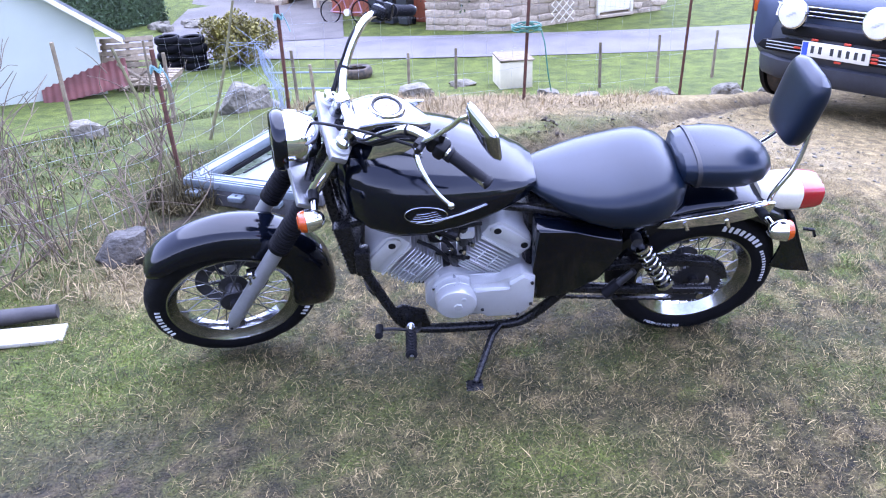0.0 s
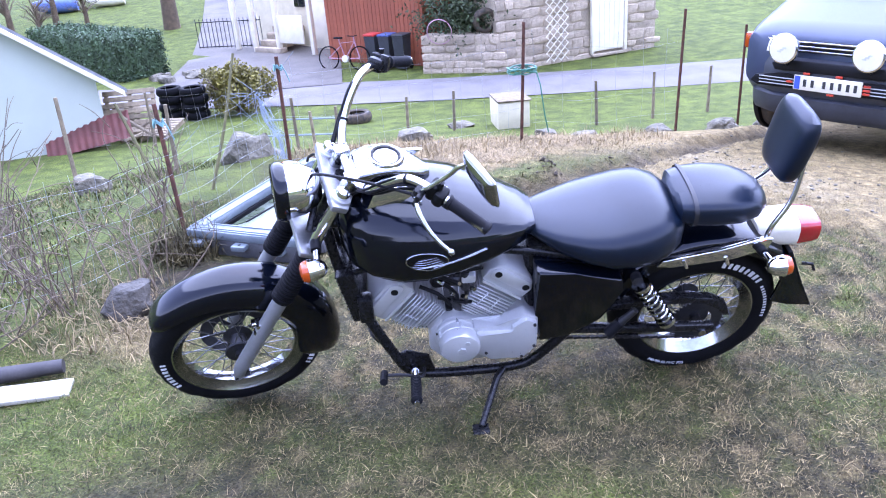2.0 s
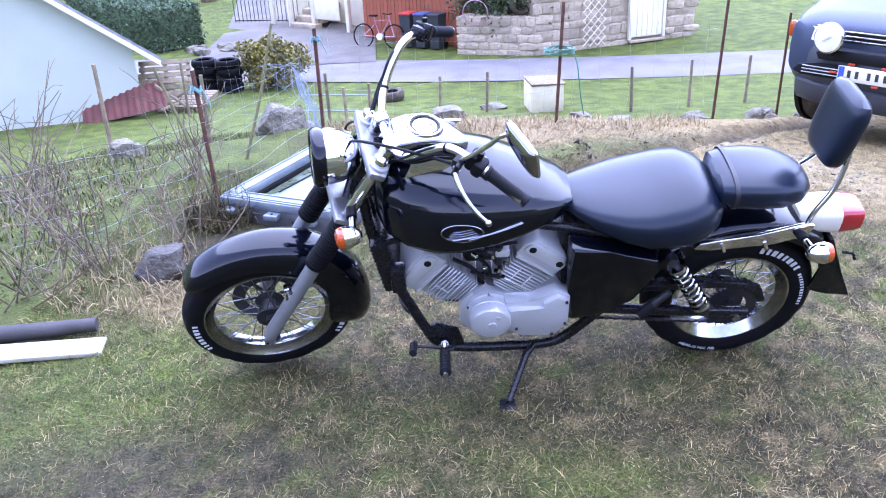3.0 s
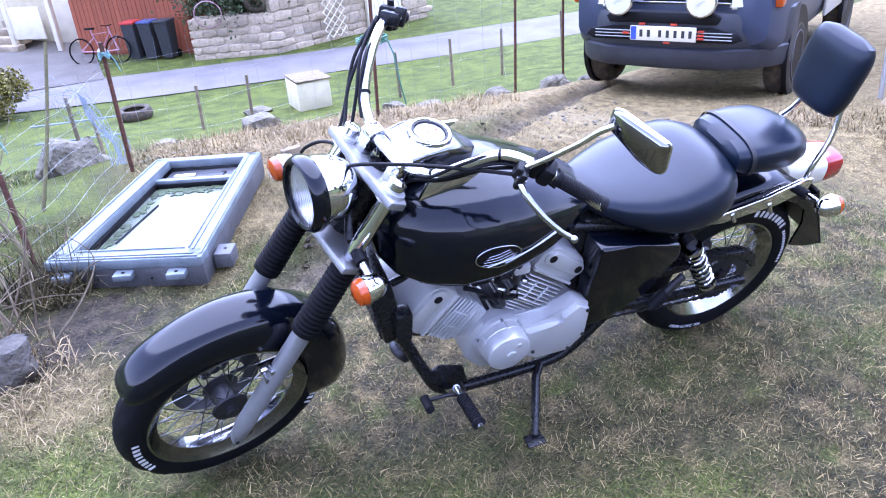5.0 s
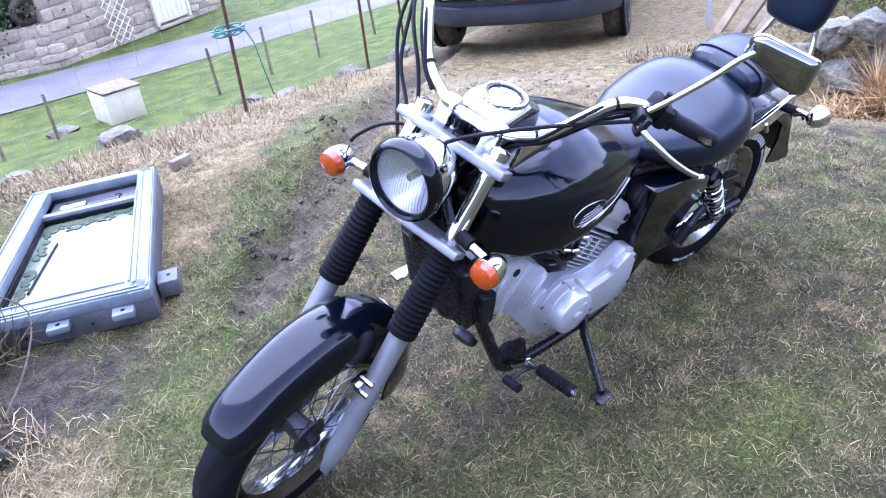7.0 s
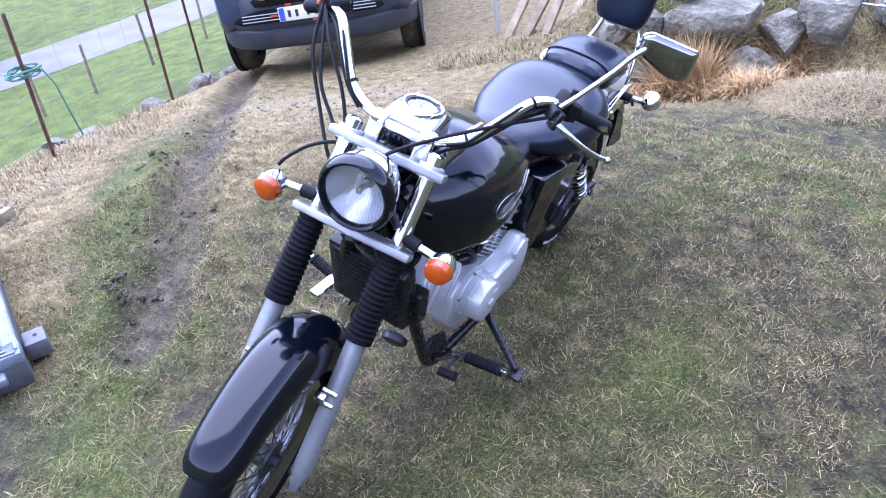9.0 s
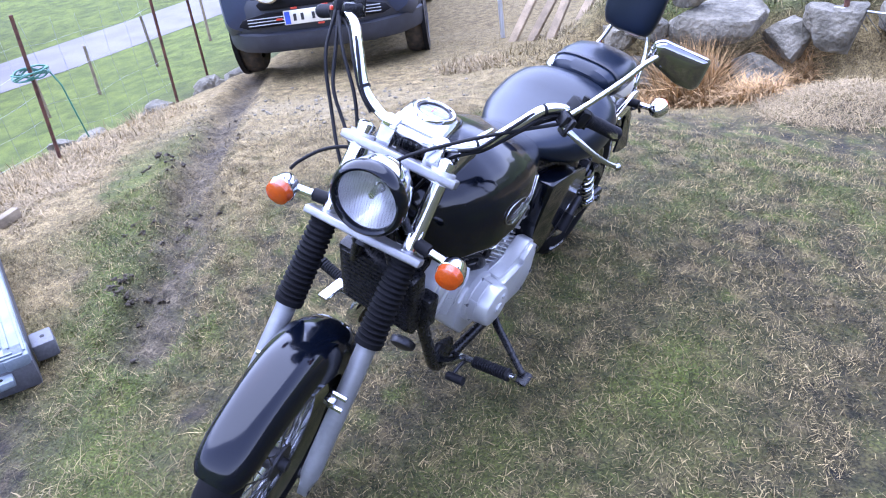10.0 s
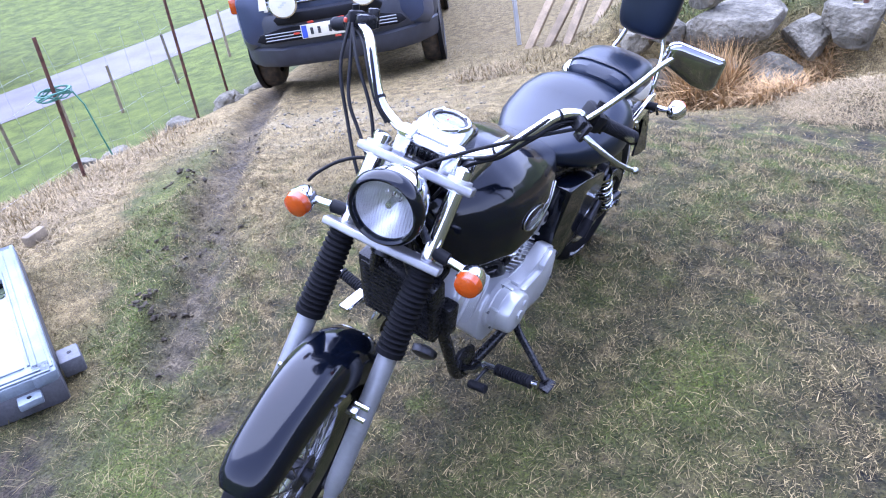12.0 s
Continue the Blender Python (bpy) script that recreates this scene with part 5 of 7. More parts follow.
exhaust = part("exhaust_pipe", tube([(-0.26, 0.06, 0.5), (-0.3, 0.1, 0.44), (-0.31, 0.13, 0.36), (-0.27, 0.15, 0.29), (-0.15, 0.165, 0.25), (0.3, 0.18, 0.26)], 0.022, 14, 8), CHROME, bike, "chrome exhaust pipe")
part("muffler", tube([(0.28, 0.18, 0.26), (0.33, 0.185, 0.262), (0.95, 0.2, 0.29), (1.0, 0.2, 0.292)], [0.022, 0.045, 0.05, 0.046], 20), CHROME, exhaust)
horn = spin([(0, -0.022), (0.02, -0.022), (0.036, -0.016), (0.04, -0.004), (0.038, 0.004), (0.02, 0.012), (0, 0.014)], 26, axis="x")
horn.transform(Matrix.Translation((-0.315, -0.06, 0.375)) @ pose(0, 0, 0, 0, -30, 12))
part("horn", horn, DARK_METAL, bike, "dark round horn")
for s in (-1, 1):
    rest = part("passenger_peg", tube([(0.5, s * 0.16, 0.37), (0.58, s * 0.165, 0.475)], [0.017, 0.012], 12), DARK_METAL, bike, "folded grey passenger peg")
    part("peg_rubber", tube([(0.495, s * 0.16, 0.363), (0.535, s * 0.162, 0.417)], 0.0205, 12), GRIP_RUBBER, rest)
guard = prism([(0.42, 0.45), (0.6, 0.46), (0.78, 0.455), (0.87, 0.44), (0.93, 0.4), (0.95, 0.345), (0.925, 0.345), (0.9, 0.39), (0.85, 0.42), (0.77, 0.43), (0.6, 0.43), (0.42, 0.425)], -0.115, -0.078, "y", 0.004)
part("chain_guard", guard, BLACK_SATIN, bike, "black chain guard")
chain = bmesh.new()
for w0, w1 in ((0.455, 0.41), (0.315, 0.222)):
    for k in range(46):
        t = k / 45
        block((0.0145, 0.012 if k % 2 else 0.007, 0.011), (0.13 + 0.71 * t, -0.092, w0 + (w1 - w0) * t), 0.0, bm=chain)
tagged(part("drive_chain", chain, DARK_METAL, bike, "oily drive chain"), kind="stuff")

# pegs, pedals and stand
for s in (-1, 1):
    root, tip = Vector((-0.192, s * 0.2, 0.305)), Vector((-0.194, s * 0.372, 0.35))
    part("peg_bracket", tube([(-0.2, s * 0.12, 0.24), (-0.2, s * 0.17, 0.27), root], 0.013, 10, 4), WORN_CHROME, bike)
    ribs = [(0, -0.002), (0.014, -0.002)]
    for k in range(13):
        ribs += [(0.0185, k * 0.0085), (0.0185, k * 0.0085 + 0.005), (0.014, k * 0.0085 + 0.0055), (0.014, k * 0.0085 + 0.008)]
    ribs += [(0.02, 0.112), (0.02, 0.12), (0.0, 0.122)]
    rubber = spin(ribs, 16, axis="z")
    rubber.transform(between(root + (tip - root) * 0.25, tip))
    peg = part("footpeg", rubber, GRIP_RUBBER, bike, "ribbed rubber footpeg")
    part("peg_core", tube([root, tip + (tip - root).normalized() * 0.008], 0.0105, 12), WORN_CHROME, peg)
lever = part("gear_lever", tube([(-0.16, -0.15, 0.26), (-0.17, -0.205, 0.28), (-0.23, -0.215, 0.31), (-0.3, -0.225, 0.33)], 0.006, 10, 5), DARK_METAL, bike, "worn gear lever")
part("pedal_rubber", tube([(-0.3, -0.215, 0.33), (-0.302, -0.268, 0.345)], 0.0135, 12), GRIP_RUBBER, lever)
pedal = part("brake_pedal", tube([(-0.1, 0.16, 0.27), (-0.2, 0.19, 0.31), (-0.29, 0.205, 0.39)], 0.009, 10, 4), WORN_CHROME, bike, "worn chrome brake pedal")
part("pedal_pad", block((0.1, 0.035, 0.014), (-0.31, 0.215, 0.4), 0.004, m=None), WORN_CHROME, pedal)
stand = part("side_stand", tube([(0.13, -0.135, 0.2), (0.1, -0.17, 0.19), (0.024, -0.33, 0.128)], [0.014, 0.014, 0.012], 12), BLACK_SATIN, bike, "black side stand on the grass")
part("stand_foot", block((0.06, 0.045, 0.01), (0.02, -0.338, 0.118), 0.003, m=None), BLACK_SATIN, stand)


# ---- grass ----
def scatter(rng, count, box, keep):
    """Points strewn over a box of the ground, of which keep(x, y) gives the share that stays."""
    x, y = rng.uniform(box[0], box[1], count), rng.uniform(box[2], box[3], count)
    stay = rng.random(count) < keep(x, y)
    x, y = x[stay], y[stay]
    return np.stack([x, y, height(x, y) - 0.003], 1)


def lawn_share(x, y):
    m = masks(x, y)
    return np.clip(1.0 - 1.05 * np.maximum(m["mud"], m["rut"]) - 0.8 * m["gravel"], 0.02, 1) * (0.55 + 0.45 * np.clip(waves(x, y, 0.25, 31) + 0.5, 0, 1))


def grass_patch(name, seed, count, box, low, high, wide, lean, label, share=lawn_share, dry_share=0.4):
    rng = np.random.default_rng(seed)
    roots = scatter(rng, count, box, share)
    n = len(roots)
    m = masks(roots[:, 0], roots[:, 1])
    length = (low + (high - low) * rng.random(n) ** 2.2) * (0.75 + 0.45 * m["green"])
    v, f = blades(roots, length, rng.uniform(0.6, 1.3, n) * wide, rng.uniform(*lean, n), rng, 0.25)
    dry = rng.random(n) < dry_share * (1 - 0.7 * m["green"] * (dry_share < 0.5))
    straw = np.clip(np.maximum(m["straw"], dry * rng.uniform(0.5, 1, n)), 0, 1)
    green = np.clip(m["green"] * rng.uniform(0.5, 1.3, n), 0, 1)
    return cloud(name, v, f, GRASS, label, "grass", masks={"green": np.repeat(green, 5), "straw": np.repeat(straw, 5), "mud": np.repeat(np.clip(0.9 * m["mud"] * rng.uniform(0.4, 1.2, n), 0, 1), 5)})


grass_patch("grass", 1, 620000, (-2.1, 2.3, -1.3, 2.4), 0.012, 0.05, 0.0025, (0.6, 1.5), "short trampled winter grass")
grass_patch("grass", 2, 130000, (-1.2, 4.6, -1.6, 4.2), 0.018, 0.06, 0.0034, (0.6, 1.5), "short trampled winter grass")
grass_patch("grass", 5, 60000, (3.3, 7.0, -3.0, 2.4), 0.03, 0.12, 0.007, (0.3, 1.4), "rough grass and straw over the stone bank", lambda x, y: 0.35 + 0.65 * np.clip(waves(x, y, 0.5, 35) + 0.5, 0, 1))
grass_patch("grass", 3, 70000, (-6.0, -2.2, 0.6, 9.0), 0.03, 0.08, 0.008, (0.3, 1.2), "rough green grass on the slope")

grass_patch("dry_strand", 6, 110000, (-2.1, 2.4, -1.3, 2.4), 0.018, 0.075, 0.0019, (1.0, 1.54), "pale dry strands lying in the grass", lambda x, y: (0.25 + 0.6 * np.clip(waves(x, y, 0.4, 36) + 0.4, 0, 1)) * (1 - 0.75 * masks(x, y)["mud"]), 0.9)
grass_patch("dry_strand", 7, 3500, (-1.9, -0.6, 0.2, 1.6), 0.03, 0.13, 0.0022, (1.0, 1.54), "pale dry strands strewn over the mud", lambda x, y: np.clip(0.45 + waves(x, y, 0.3, 37), 0, 1), 1.0)


def crest_share(x, y):
    return masks(x, y)["straw"] * (0.4 + 0.6 * np.clip(waves(x, y, 0.5, 33) + 0.4, 0, 1)) * (right_bank(x, y) < -0.8)


grass_patch("dry_grass", 4, 70000, (-2.6, 4.2, 1.6, 6.0), 0.03, 0.11, 0.004, (0.6, 1.5), "long dry straw-coloured grass on the bank", crest_share)


def tuft(name, x, y, count, spread, low, high, material, label, seed, lean=(0.1, 1.1), wide=0.006):
    rng = np.random.default_rng(seed)
    r, a = spread * np.sqrt(rng.random(count)), rng.uniform(0, 6.28, count)
    px, py = x + r * np.cos(a), y + r * np.sin(a)
    roots = np.stack([px, py, height(px, py) - 0.005], 1)
    v, f = blades(roots, rng.uniform(low, high, count), rng.uniform(0.6, 1.3, count) * wide, rng.uniform(*lean, count), rng, 0.9)
    return cloud(name, v, f, material, label, "dry grass")


for k, (x, y, r) in enumerate([(0.15, 3.55, 0.35), (0.6, 3.75, 0.3), (-0.4, 3.3, 0.4), (1.2, 4.0, 0.35), (-0.9, 3.25, 0.3), (-0.1, 3.4, 0.3), (1.75, 4.3, 0.3)]):
    tuft("straw_tussock", x, y, 420, r, 0.03, 0.13, STRAW, "pale dry grass tussock on the bank", 50 + k)
tuft("straw_tussock", 3.46, 0.5, 1500, 0.19, 0.22, 0.55, STRAW_RUST, "rusty dry fern clump before the boulders", 61, (0.0, 0.75), 0.008)
tuft("straw_tussock", 3.4, 0.36, 700, 0.2, 0.12, 0.35, STRAW_RUST, "rusty dry fern clump before the boulders", 69, (0.5, 1.3), 0.008)
tuft("straw_tussock", 3.35, 0.75, 600, 0.2, 0.08, 0.25, STRAW_RUST, "rusty dry fern clump before the boulders", 70, (0.4, 1.3), 0.008)
tuft("straw_tussock", 3.28, 0.02, 900, 0.17, 0.1, 0.24, STRAW_RUST, "matted rusty straw clump", 62, (0.4, 1.3), 0.008)
tuft("straw_tussock", 3.12, -0.5, 6500, 0.42, 0.05, 0.15, STRAW, "matted pale straw mound", 63, (0.8, 1.5), 0.003)
tuft("straw_tussock", 3.98, 0.0, 1000, 0.17, 0.1, 0.3, STRAW_RUST, "rusty fern hanging over a boulder", 64, (0.5, 1.5), 0.008)
tuft("straw_tussock", 3.4, 2.3, 700, 0.3, 0.04, 0.13, STRAW, "pale straw clump beside the pallet", 65, (0.2, 1.2), 0.008)
tuft("straw_tussock", -1.75, 0.8, 500, 0.4, 0.05, 0.16, STRAW, "thin dry grass under the shrub", 66, (0.1, 1.3), 0.005)
tuft("straw_tussock", -1.4, 0.6, 260, 0.3, 0.03, 0.09, STRAW, "thin dry grass under the shrub", 67, (0.3, 1.4), 0.005)
for k, (x, y, r) in enumerate([(-0.62, 2.95, 0.3), (-0.25, 2.85, 0.3), (0.1, 3.15, 0.3), (-0.85, 2.6, 0.22), (0.5, 3.45, 0.3), (0.2, 3.5, 0.35), (0.65, 3.75, 0.35), (1.0, 3.95, 0.3), (0.3, 3.1, 0.2)]):
    tuft("straw_tussock", x, y, 900, r, 0.05, 0.16, STRAW, "flattened pale straw matted on the bank", 80 + k, (1.0, 1.5), 0.005)
tuft("grass_tussock", -1.5, 1.5, 700, 0.2, 0.1, 0.28, GRASS, "green grass tussock beside the tailgate", 68, (0.1, 0.9), 0.006)


# ---- mud and stones ----
CLODS = []
for k in range(5):
    bm = lump((1, 1, 0.6), 40 + k, 2, 0.9)
    me = bpy.data.meshes.new("clod")
    bm.to_mesh(me)
    bm.free()
    me.materials.append(MUD_CLOD)
    me.polygons.foreach_set("use_smooth", np.ones(len(me.polygons), bool))
    CLODS.append(me)
rng = np.random.default_rng(5)
for k in range(110):
    t = rng.uniform(0.0, 5.6)
    i = int(t)
    p = np.array(RUT[i]) + (np.array(RUT[i + 1]) - np.array(RUT[i])) * (t - i)
    s = 0.15 * rng.choice([1, 1, 0, -1]) + rng.normal(0, 0.05)
    x, y = p[0] - s * 0.7, p[1] + s * 0.7
    d = rng.uniform(0.008, 0.024)
    ob = share("mud_clod", CLODS[k % 5], None, pose(x, y, zed(x, y) + d * 0.12, 0, 0, rng.uniform(0, 360)) @ Matrix.Diagonal((d, d * rng.uniform(0.6, 1.1), d * 0.8, 1)))
    tagged(ob, "lump of dark churned mud beside the rut", "mud clod", "mud clods along the rut")
for k in range(36):
    cx, cy = ((0.67, 2.55), (0.14, 1.9), (-0.3, 1.42))[k % 3]
    x, y, d = cx + rng.normal(0, 0.07), cy + rng.normal(0, 0.06), rng.uniform(0.014, 0.034)
    ob = share("mud_clod", CLODS[k % 5], None, pose(x, y, zed(x, y) + d * 0.25 + 0.03 * math.exp(-((x - cx) ** 2 + (y - cy) ** 2) / 0.004), rng.uniform(-40, 40), rng.uniform(-40, 40), rng.uniform(0, 360)) @ Matrix.Diagonal((d, d * 0.8, d * 0.8, 1)))
    tagged(ob, "dark lump of churned turf heaped beside the rut", "mud clod", "mud clods along the rut")
PEBBLES = []
for k in range(4):
    bm = lump((1, 0.8, 0.6), 70 + k, 1, 0.3)
    me = bpy.data.meshes.new("pebble")
    bm.to_mesh(me)
    bm.free()
    me.materials.append(ROCK)
    PEBBLES.append(me)
pv, pf = [], []
for k in range(2600):
    x, y = rng.uniform(1.4, 5.0), rng.uniform(0.9, 5.0)
    if rng.random() > masks(np.array([x]), np.array([y]))["gravel"][0] + 0.03:
        continue
    me = PEBBLES[k % 4]
    d = rng.uniform(0.008, 0.03)
    turn = pose(x, y, zed(x, y) + d * 0.15, 0, 0, rng.uniform(0, 360)) @ Matrix.Diagonal((d, d, d, 1))
    base = len(pv)
    pv += [tuple(turn @ v.co) for v in me.vertices]
    pf += [[base + i for i in p.vertices] for p in me.polygons]
cloud("gravel", pv, pf, ROCK, "loose grey gravel on the drive", "gravel")


def boulder(x, y, size, seed, turn=0.0, lift=0.3, label="grey lichen-covered boulder on the bank", group="boulders", material=ROCK):
    bm = hewn(lump(size, seed, 4, 0.28), size, seed, 8)
    ob = part("boulder", bm, material, None, "", pose(x, y, zed(x, y) + size[2] * (lift - 0.2), 0, 0, turn))
    return tagged(ob, label, "boulder", group)


def bank_stone(x, y, z, size, seed, turn, label):
    bm = hewn(lump(size, seed, 4, 0.22), size, seed)
    tagged(part("boulder", bm, ROCK, None, "", pose(x, y, z, 0, 0, turn)), label, "boulder", "bank boulders")


for k, (x, y, z, size, turn) in enumerate([(3.8, 0.5, 0.02, (0.8, 0.5, 0.3), 108), (3.66, 0.86, 0.02, (0.34, 0.32, 0.24), 100), (3.64, 1.1, -0.06, (0.34, 0.3, 0.22), 70), (3.87, 0.22, -0.3, (0.34, 0.34, 0.32), 40), (3.86, 0.04, -0.38, (0.2, 0.18, 0.16), 20), (4.06, -0.26, -0.05, (0.36, 0.36, 0.38), 130), (3.78, 0.62, 0.22, (0.3, 0.24, 0.14), 60), (3.66, 0.62, -0.22, (0.5, 0.34, 0.26), 105), (3.6, 0.98, -0.28, (0.36, 0.3, 0.24), 95), (3.62, 1.34, -0.25, (0.34, 0.3, 0.3), 80), (4.08, 0.05, -0.1, (0.4, 0.36, 0.3), 55), (4.3, -0.62, 0.0, (0.42, 0.36, 0.34), 30), (3.74, -0.1, -0.42, (0.18, 0.14, 0.12), 60)]):
    bank_stone(x, y, z, size, 3 + k, turn, "broad grey slab in the stone bank" if k == 0 else "grey boulder in the stone bank")
for k, (x, y, s, turn) in enumerate([(-1.55, 3.38, (0.42, 0.3, 0.34), 20), (-1.38, 3.55, (0.26, 0.22, 0.26), 70), (-2.3, 3.35, (0.42, 0.26, 0.22), 10), (-2.62, 3.0, (0.3, 0.24, 0.22), 50), (-2.05, 3.45, (0.22, 0.18, 0.14), 30), (-3.0, 3.2, (0.26, 0.2, 0.14), 80)]):
    boulder(x, y, s, 23 + k, turn, 0.35, "pale grey rock on the slope", "rocks on the slope")
boulder(-1.64, 0.82, (0.27, 0.18, 0.19), 35, 25, 0.38, "dark wet rock beneath the shrub", "rocks on the slope", DARK_ROCK)
for k, x in enumerate((-0.9, -0.3, 0.95, 1.3, 1.75, 2.1, 2.75, 3.3)):
    boulder(x, 3.78 + 0.38 * x + 0.3 + 0.1 * math.sin(k * 5), (0.34 + 0.1 * math.sin(k * 3), 0.26, 0.2), 50 + k, 25 + 30 * math.sin(k), 0.36, "grey stone on top of the retaining wall", "stones along the bank")

# ---- shrubs and sticks ----
def shrub(x, y, stems, tall, spread, seed, label):
    rng = np.random.default_rng(seed)
    base = thing("bare_shrub", label, "shrub", pose(x, y, zed(x, y)), "bare shrubs")
    for k in range(stems):
        a, lean = rng.uniform(0, 6.28), rng.uniform(0.15, 1.0)
        top = Vector((math.cos(a) * spread * lean, math.sin(a) * spread * lean, tall * rng.uniform(0.45, 1.0)))
        wob = Vector((rng.normal(0, 0.06), rng.normal(0, 0.06), rng.normal(0, 0.03)))
        foot = Vector((rng.normal(0, 0.08), rng.normal(0, 0.08), -0.02))
        bm = tube([foot, foot * 0.5 + top * 0.4 + wob, top * 0.75 + wob * 1.4, top], [0.0048, 0.0034, 0.0018], 5, 4)
        for j in range(rng.integers(1, 5)):
            t = rng.uniform(0.3, 0.9)
            p = foot.lerp(top, t) + wob * (1 - abs(2 * t - 1))
            q = p + Vector((rng.normal(0, 0.14), rng.normal(0, 0.14), rng.uniform(0.0, 0.2)))
            tube([p, p.lerp(q, 0.5) + Vector((0, 0, 0.02)), q], [0.0028, 0.0014], 4, 3, bm=bm)
        part("stem", bm, TWIG, base)


shrub(-1.95, 0.95, 15, 0.75, 0.45, 1, "bare winter shrub with thin pale twigs")
shrub(-1.6, 1.15, 11, 0.65, 0.35, 2, "bare winter shrub with thin pale twigs")
shrub(-2.4, 1.3, 12, 0.9, 0.45, 3, "bare winter shrub with thin pale twigs")
shrub(-2.2, 0.6, 11, 0.6, 0.45, 4, "bare winter shrub with thin pale twigs")
shrub(-1.9, 2.3, 14, 0.7, 0.35, 5, "bare winter shrub with thin pale twigs")
shrub(-2.9, 2.0, 14, 0.9, 0.5, 6, "bare winter shrub with thin pale twigs")
for a, b, r in (((-1.516, 1.55, -0.08), (-1.82, 1.75, 0.83), 0.011), ((-1.66, 2.6, -0.05), (-1.41, 2.9, 0.87), 0.011), ((-2.25, 1.15, -0.05), (-2.6, 1.35, 0.55), 0.012)):
    mid = Vector(a).lerp(Vector(b), 0.5) + Vector((0.015, 0.01, 0))
    tagged(part("stick", tube([a, mid, b], [r * 1.1, r * 0.8], 8, 5), MOSSY_STICK), "thin mossy stick leaning in the ground", "stick", "leaning sticks")

# ---- fence ----
POSTS = [((-1.57, 1.7, -0.1), (-1.625, 1.8, 0.8)), ((-1.16, 3.02, -0.05), (-1.14, 3.0, 0.81)), ((0.64, 3.82, -0.2), (0.69, 3.82, 0.79)), ((2.22, 4.76, -0.55), (2.26, 4.74, 0.66)), ((3.1, 5.5, -0.9), (3.12, 5.5, 0.35))]
for a, b in POSTS:
    post = tagged(part("fence_post", tube([a, b], 0.0135, 8), RUST), "thin rusty steel fence post", "fence post", "rusty fence posts")
for x, y, h in ((-2.2, 9.0, 0.95), (-1.95, 9.1, 0.75), (-1.72, 10.0, 0.7), (-0.6, 10.6, 0.7), (0.2, 10.9, 0.7), (2.6, 10.4, 0.75), (3.6, 10.6, 0.8), (4.6, 10.8, 0.8), (-5.3, 11.6, 1.0), (-3.4, 7.0, 0.9), (-4.4, 6.4, 1.1), (6.0, 11.2, 0.9), (7.5, 11.6, 0.9)):
    z = zed(x, y)
    tagged(part("wooden_post", tube([(x, y, z - 0.1), (x + 0.03 * math.sin(x * 7), y, z + h)], [0.028, 0.024], 8), WEATHERED), "weathered wooden fence post", "fence post", "wooden fence posts")


def netting(a, b, high, rows, cols, label, material=WIRE, r=0.0009, sag=0.03):
    """Square wire netting hung between two posts."""
    bm = bmesh.new()
    a, b = Vector(a), Vector(b)
    for i in range(rows):
        z = high * (i + 0.3) / rows
        tube([a.lerp(b, t) + Vector((0.01 * math.sin(9 * t + i), 0.02 * math.sin(7 * t + i * 2), z - sag * math.sin(math.pi * t) + 0.015 * math.sin(11 * t + i))) for t in np.linspace(0, 1, 12)], r, 4, bm=bm)
    for j in range(cols):
        t = (j + 0.5) / cols
        p = a.lerp(b, t)
        tube([p + Vector((0.012 * math.sin(j * 3 + k), 0.015 * math.sin(j + k * 2), high * k / 4 - sag * math.sin(math.pi * t))) for k in range(5)], r, 4, bm=bm)
    return tagged(part("wire_netting", bm, material), label, "wire fence", kind="stuff")


netting((-1.57, 1.7, 0.0), (-1.16, 3.02, 0.02), 0.72, 6, 9, "sagging galvanised wire netting between rusty posts")
netting((-1.16, 3.02, 0.0), (0.64, 3.82, -0.1), 0.8, 5, 9, "sagging galvanised wire netting between rusty posts")
netting((0.64, 3.82, -0.1), (2.22, 4.76, -0.35), 0.85, 4, 6, "sagging galvanised wire netting between rusty posts")
netting((-3.4, 7.0, -0.9), (-2.2, 9.0, -1.3), 0.8, 5, 12, "old wire netting between wooden posts")
netting((-2.2, 0.6, 0.1), (-1.57, 1.7, 0.0), 0.6, 5, 9, "sagging galvanised wire netting between rusty posts")
coil = [(0.66 + 0.11 * math.cos(a) + 0.01 * math.sin(a * 3.1), 3.8 + 0.1 * math.sin(a), 0.42 + 0.022 * math.sin(a * 1.7)) for a in np.linspace(0, 6.28 * 5, 90)] + [(0.8, 3.74, 0.3), (0.83, 3.74, 0.05), (0.86, 3.76, -0.1)]
tagged(part("garden_hose", tube(coil, 0.0055, 6), HOSE), "coil of green garden hose hung on a post", "hose")
for k, (x, y, z) in enumerate(((-1.62, 1.79, 0.68), (-1.14, 3.0, 0.72))):
    knot = [(x + 0.03 * math.cos(a), y + 0.03 * math.sin(a), z + 0.008 * a / 6.28 + 0.015 * math.sin(3 * a)) for a in np.linspace(0, 6.28 * 3, 40)] + [(x + 0.05, y, z - 0.02), (x + 0.07, y, z - 0.09)]
    tagged(part("twine", tube(knot, 0.004, 5), TEAL_ROPE), "teal twine knotted round a fence post", "twine", "knots of twine")
net = bmesh.new()
rng = np.random.default_rng(9)
for k in range(22):
    s = rng.uniform(0, 1)
    p, q = Vector((-1.38 + 0.05 * s, 3.2, 0.52 - 0.06 * s)), Vector((-1.27 + 0.1 * s, 3.02, 0.06))
    tube([p, p.lerp(q, 0.35) + Vector((rng.normal(0, 0.03), 0.02, rng.normal(0, 0.02))), p.lerp(q, 0.7) + Vector((rng.normal(0.03, 0.03), 0, 0)), q], 0.002, 4, 3, bm=net)
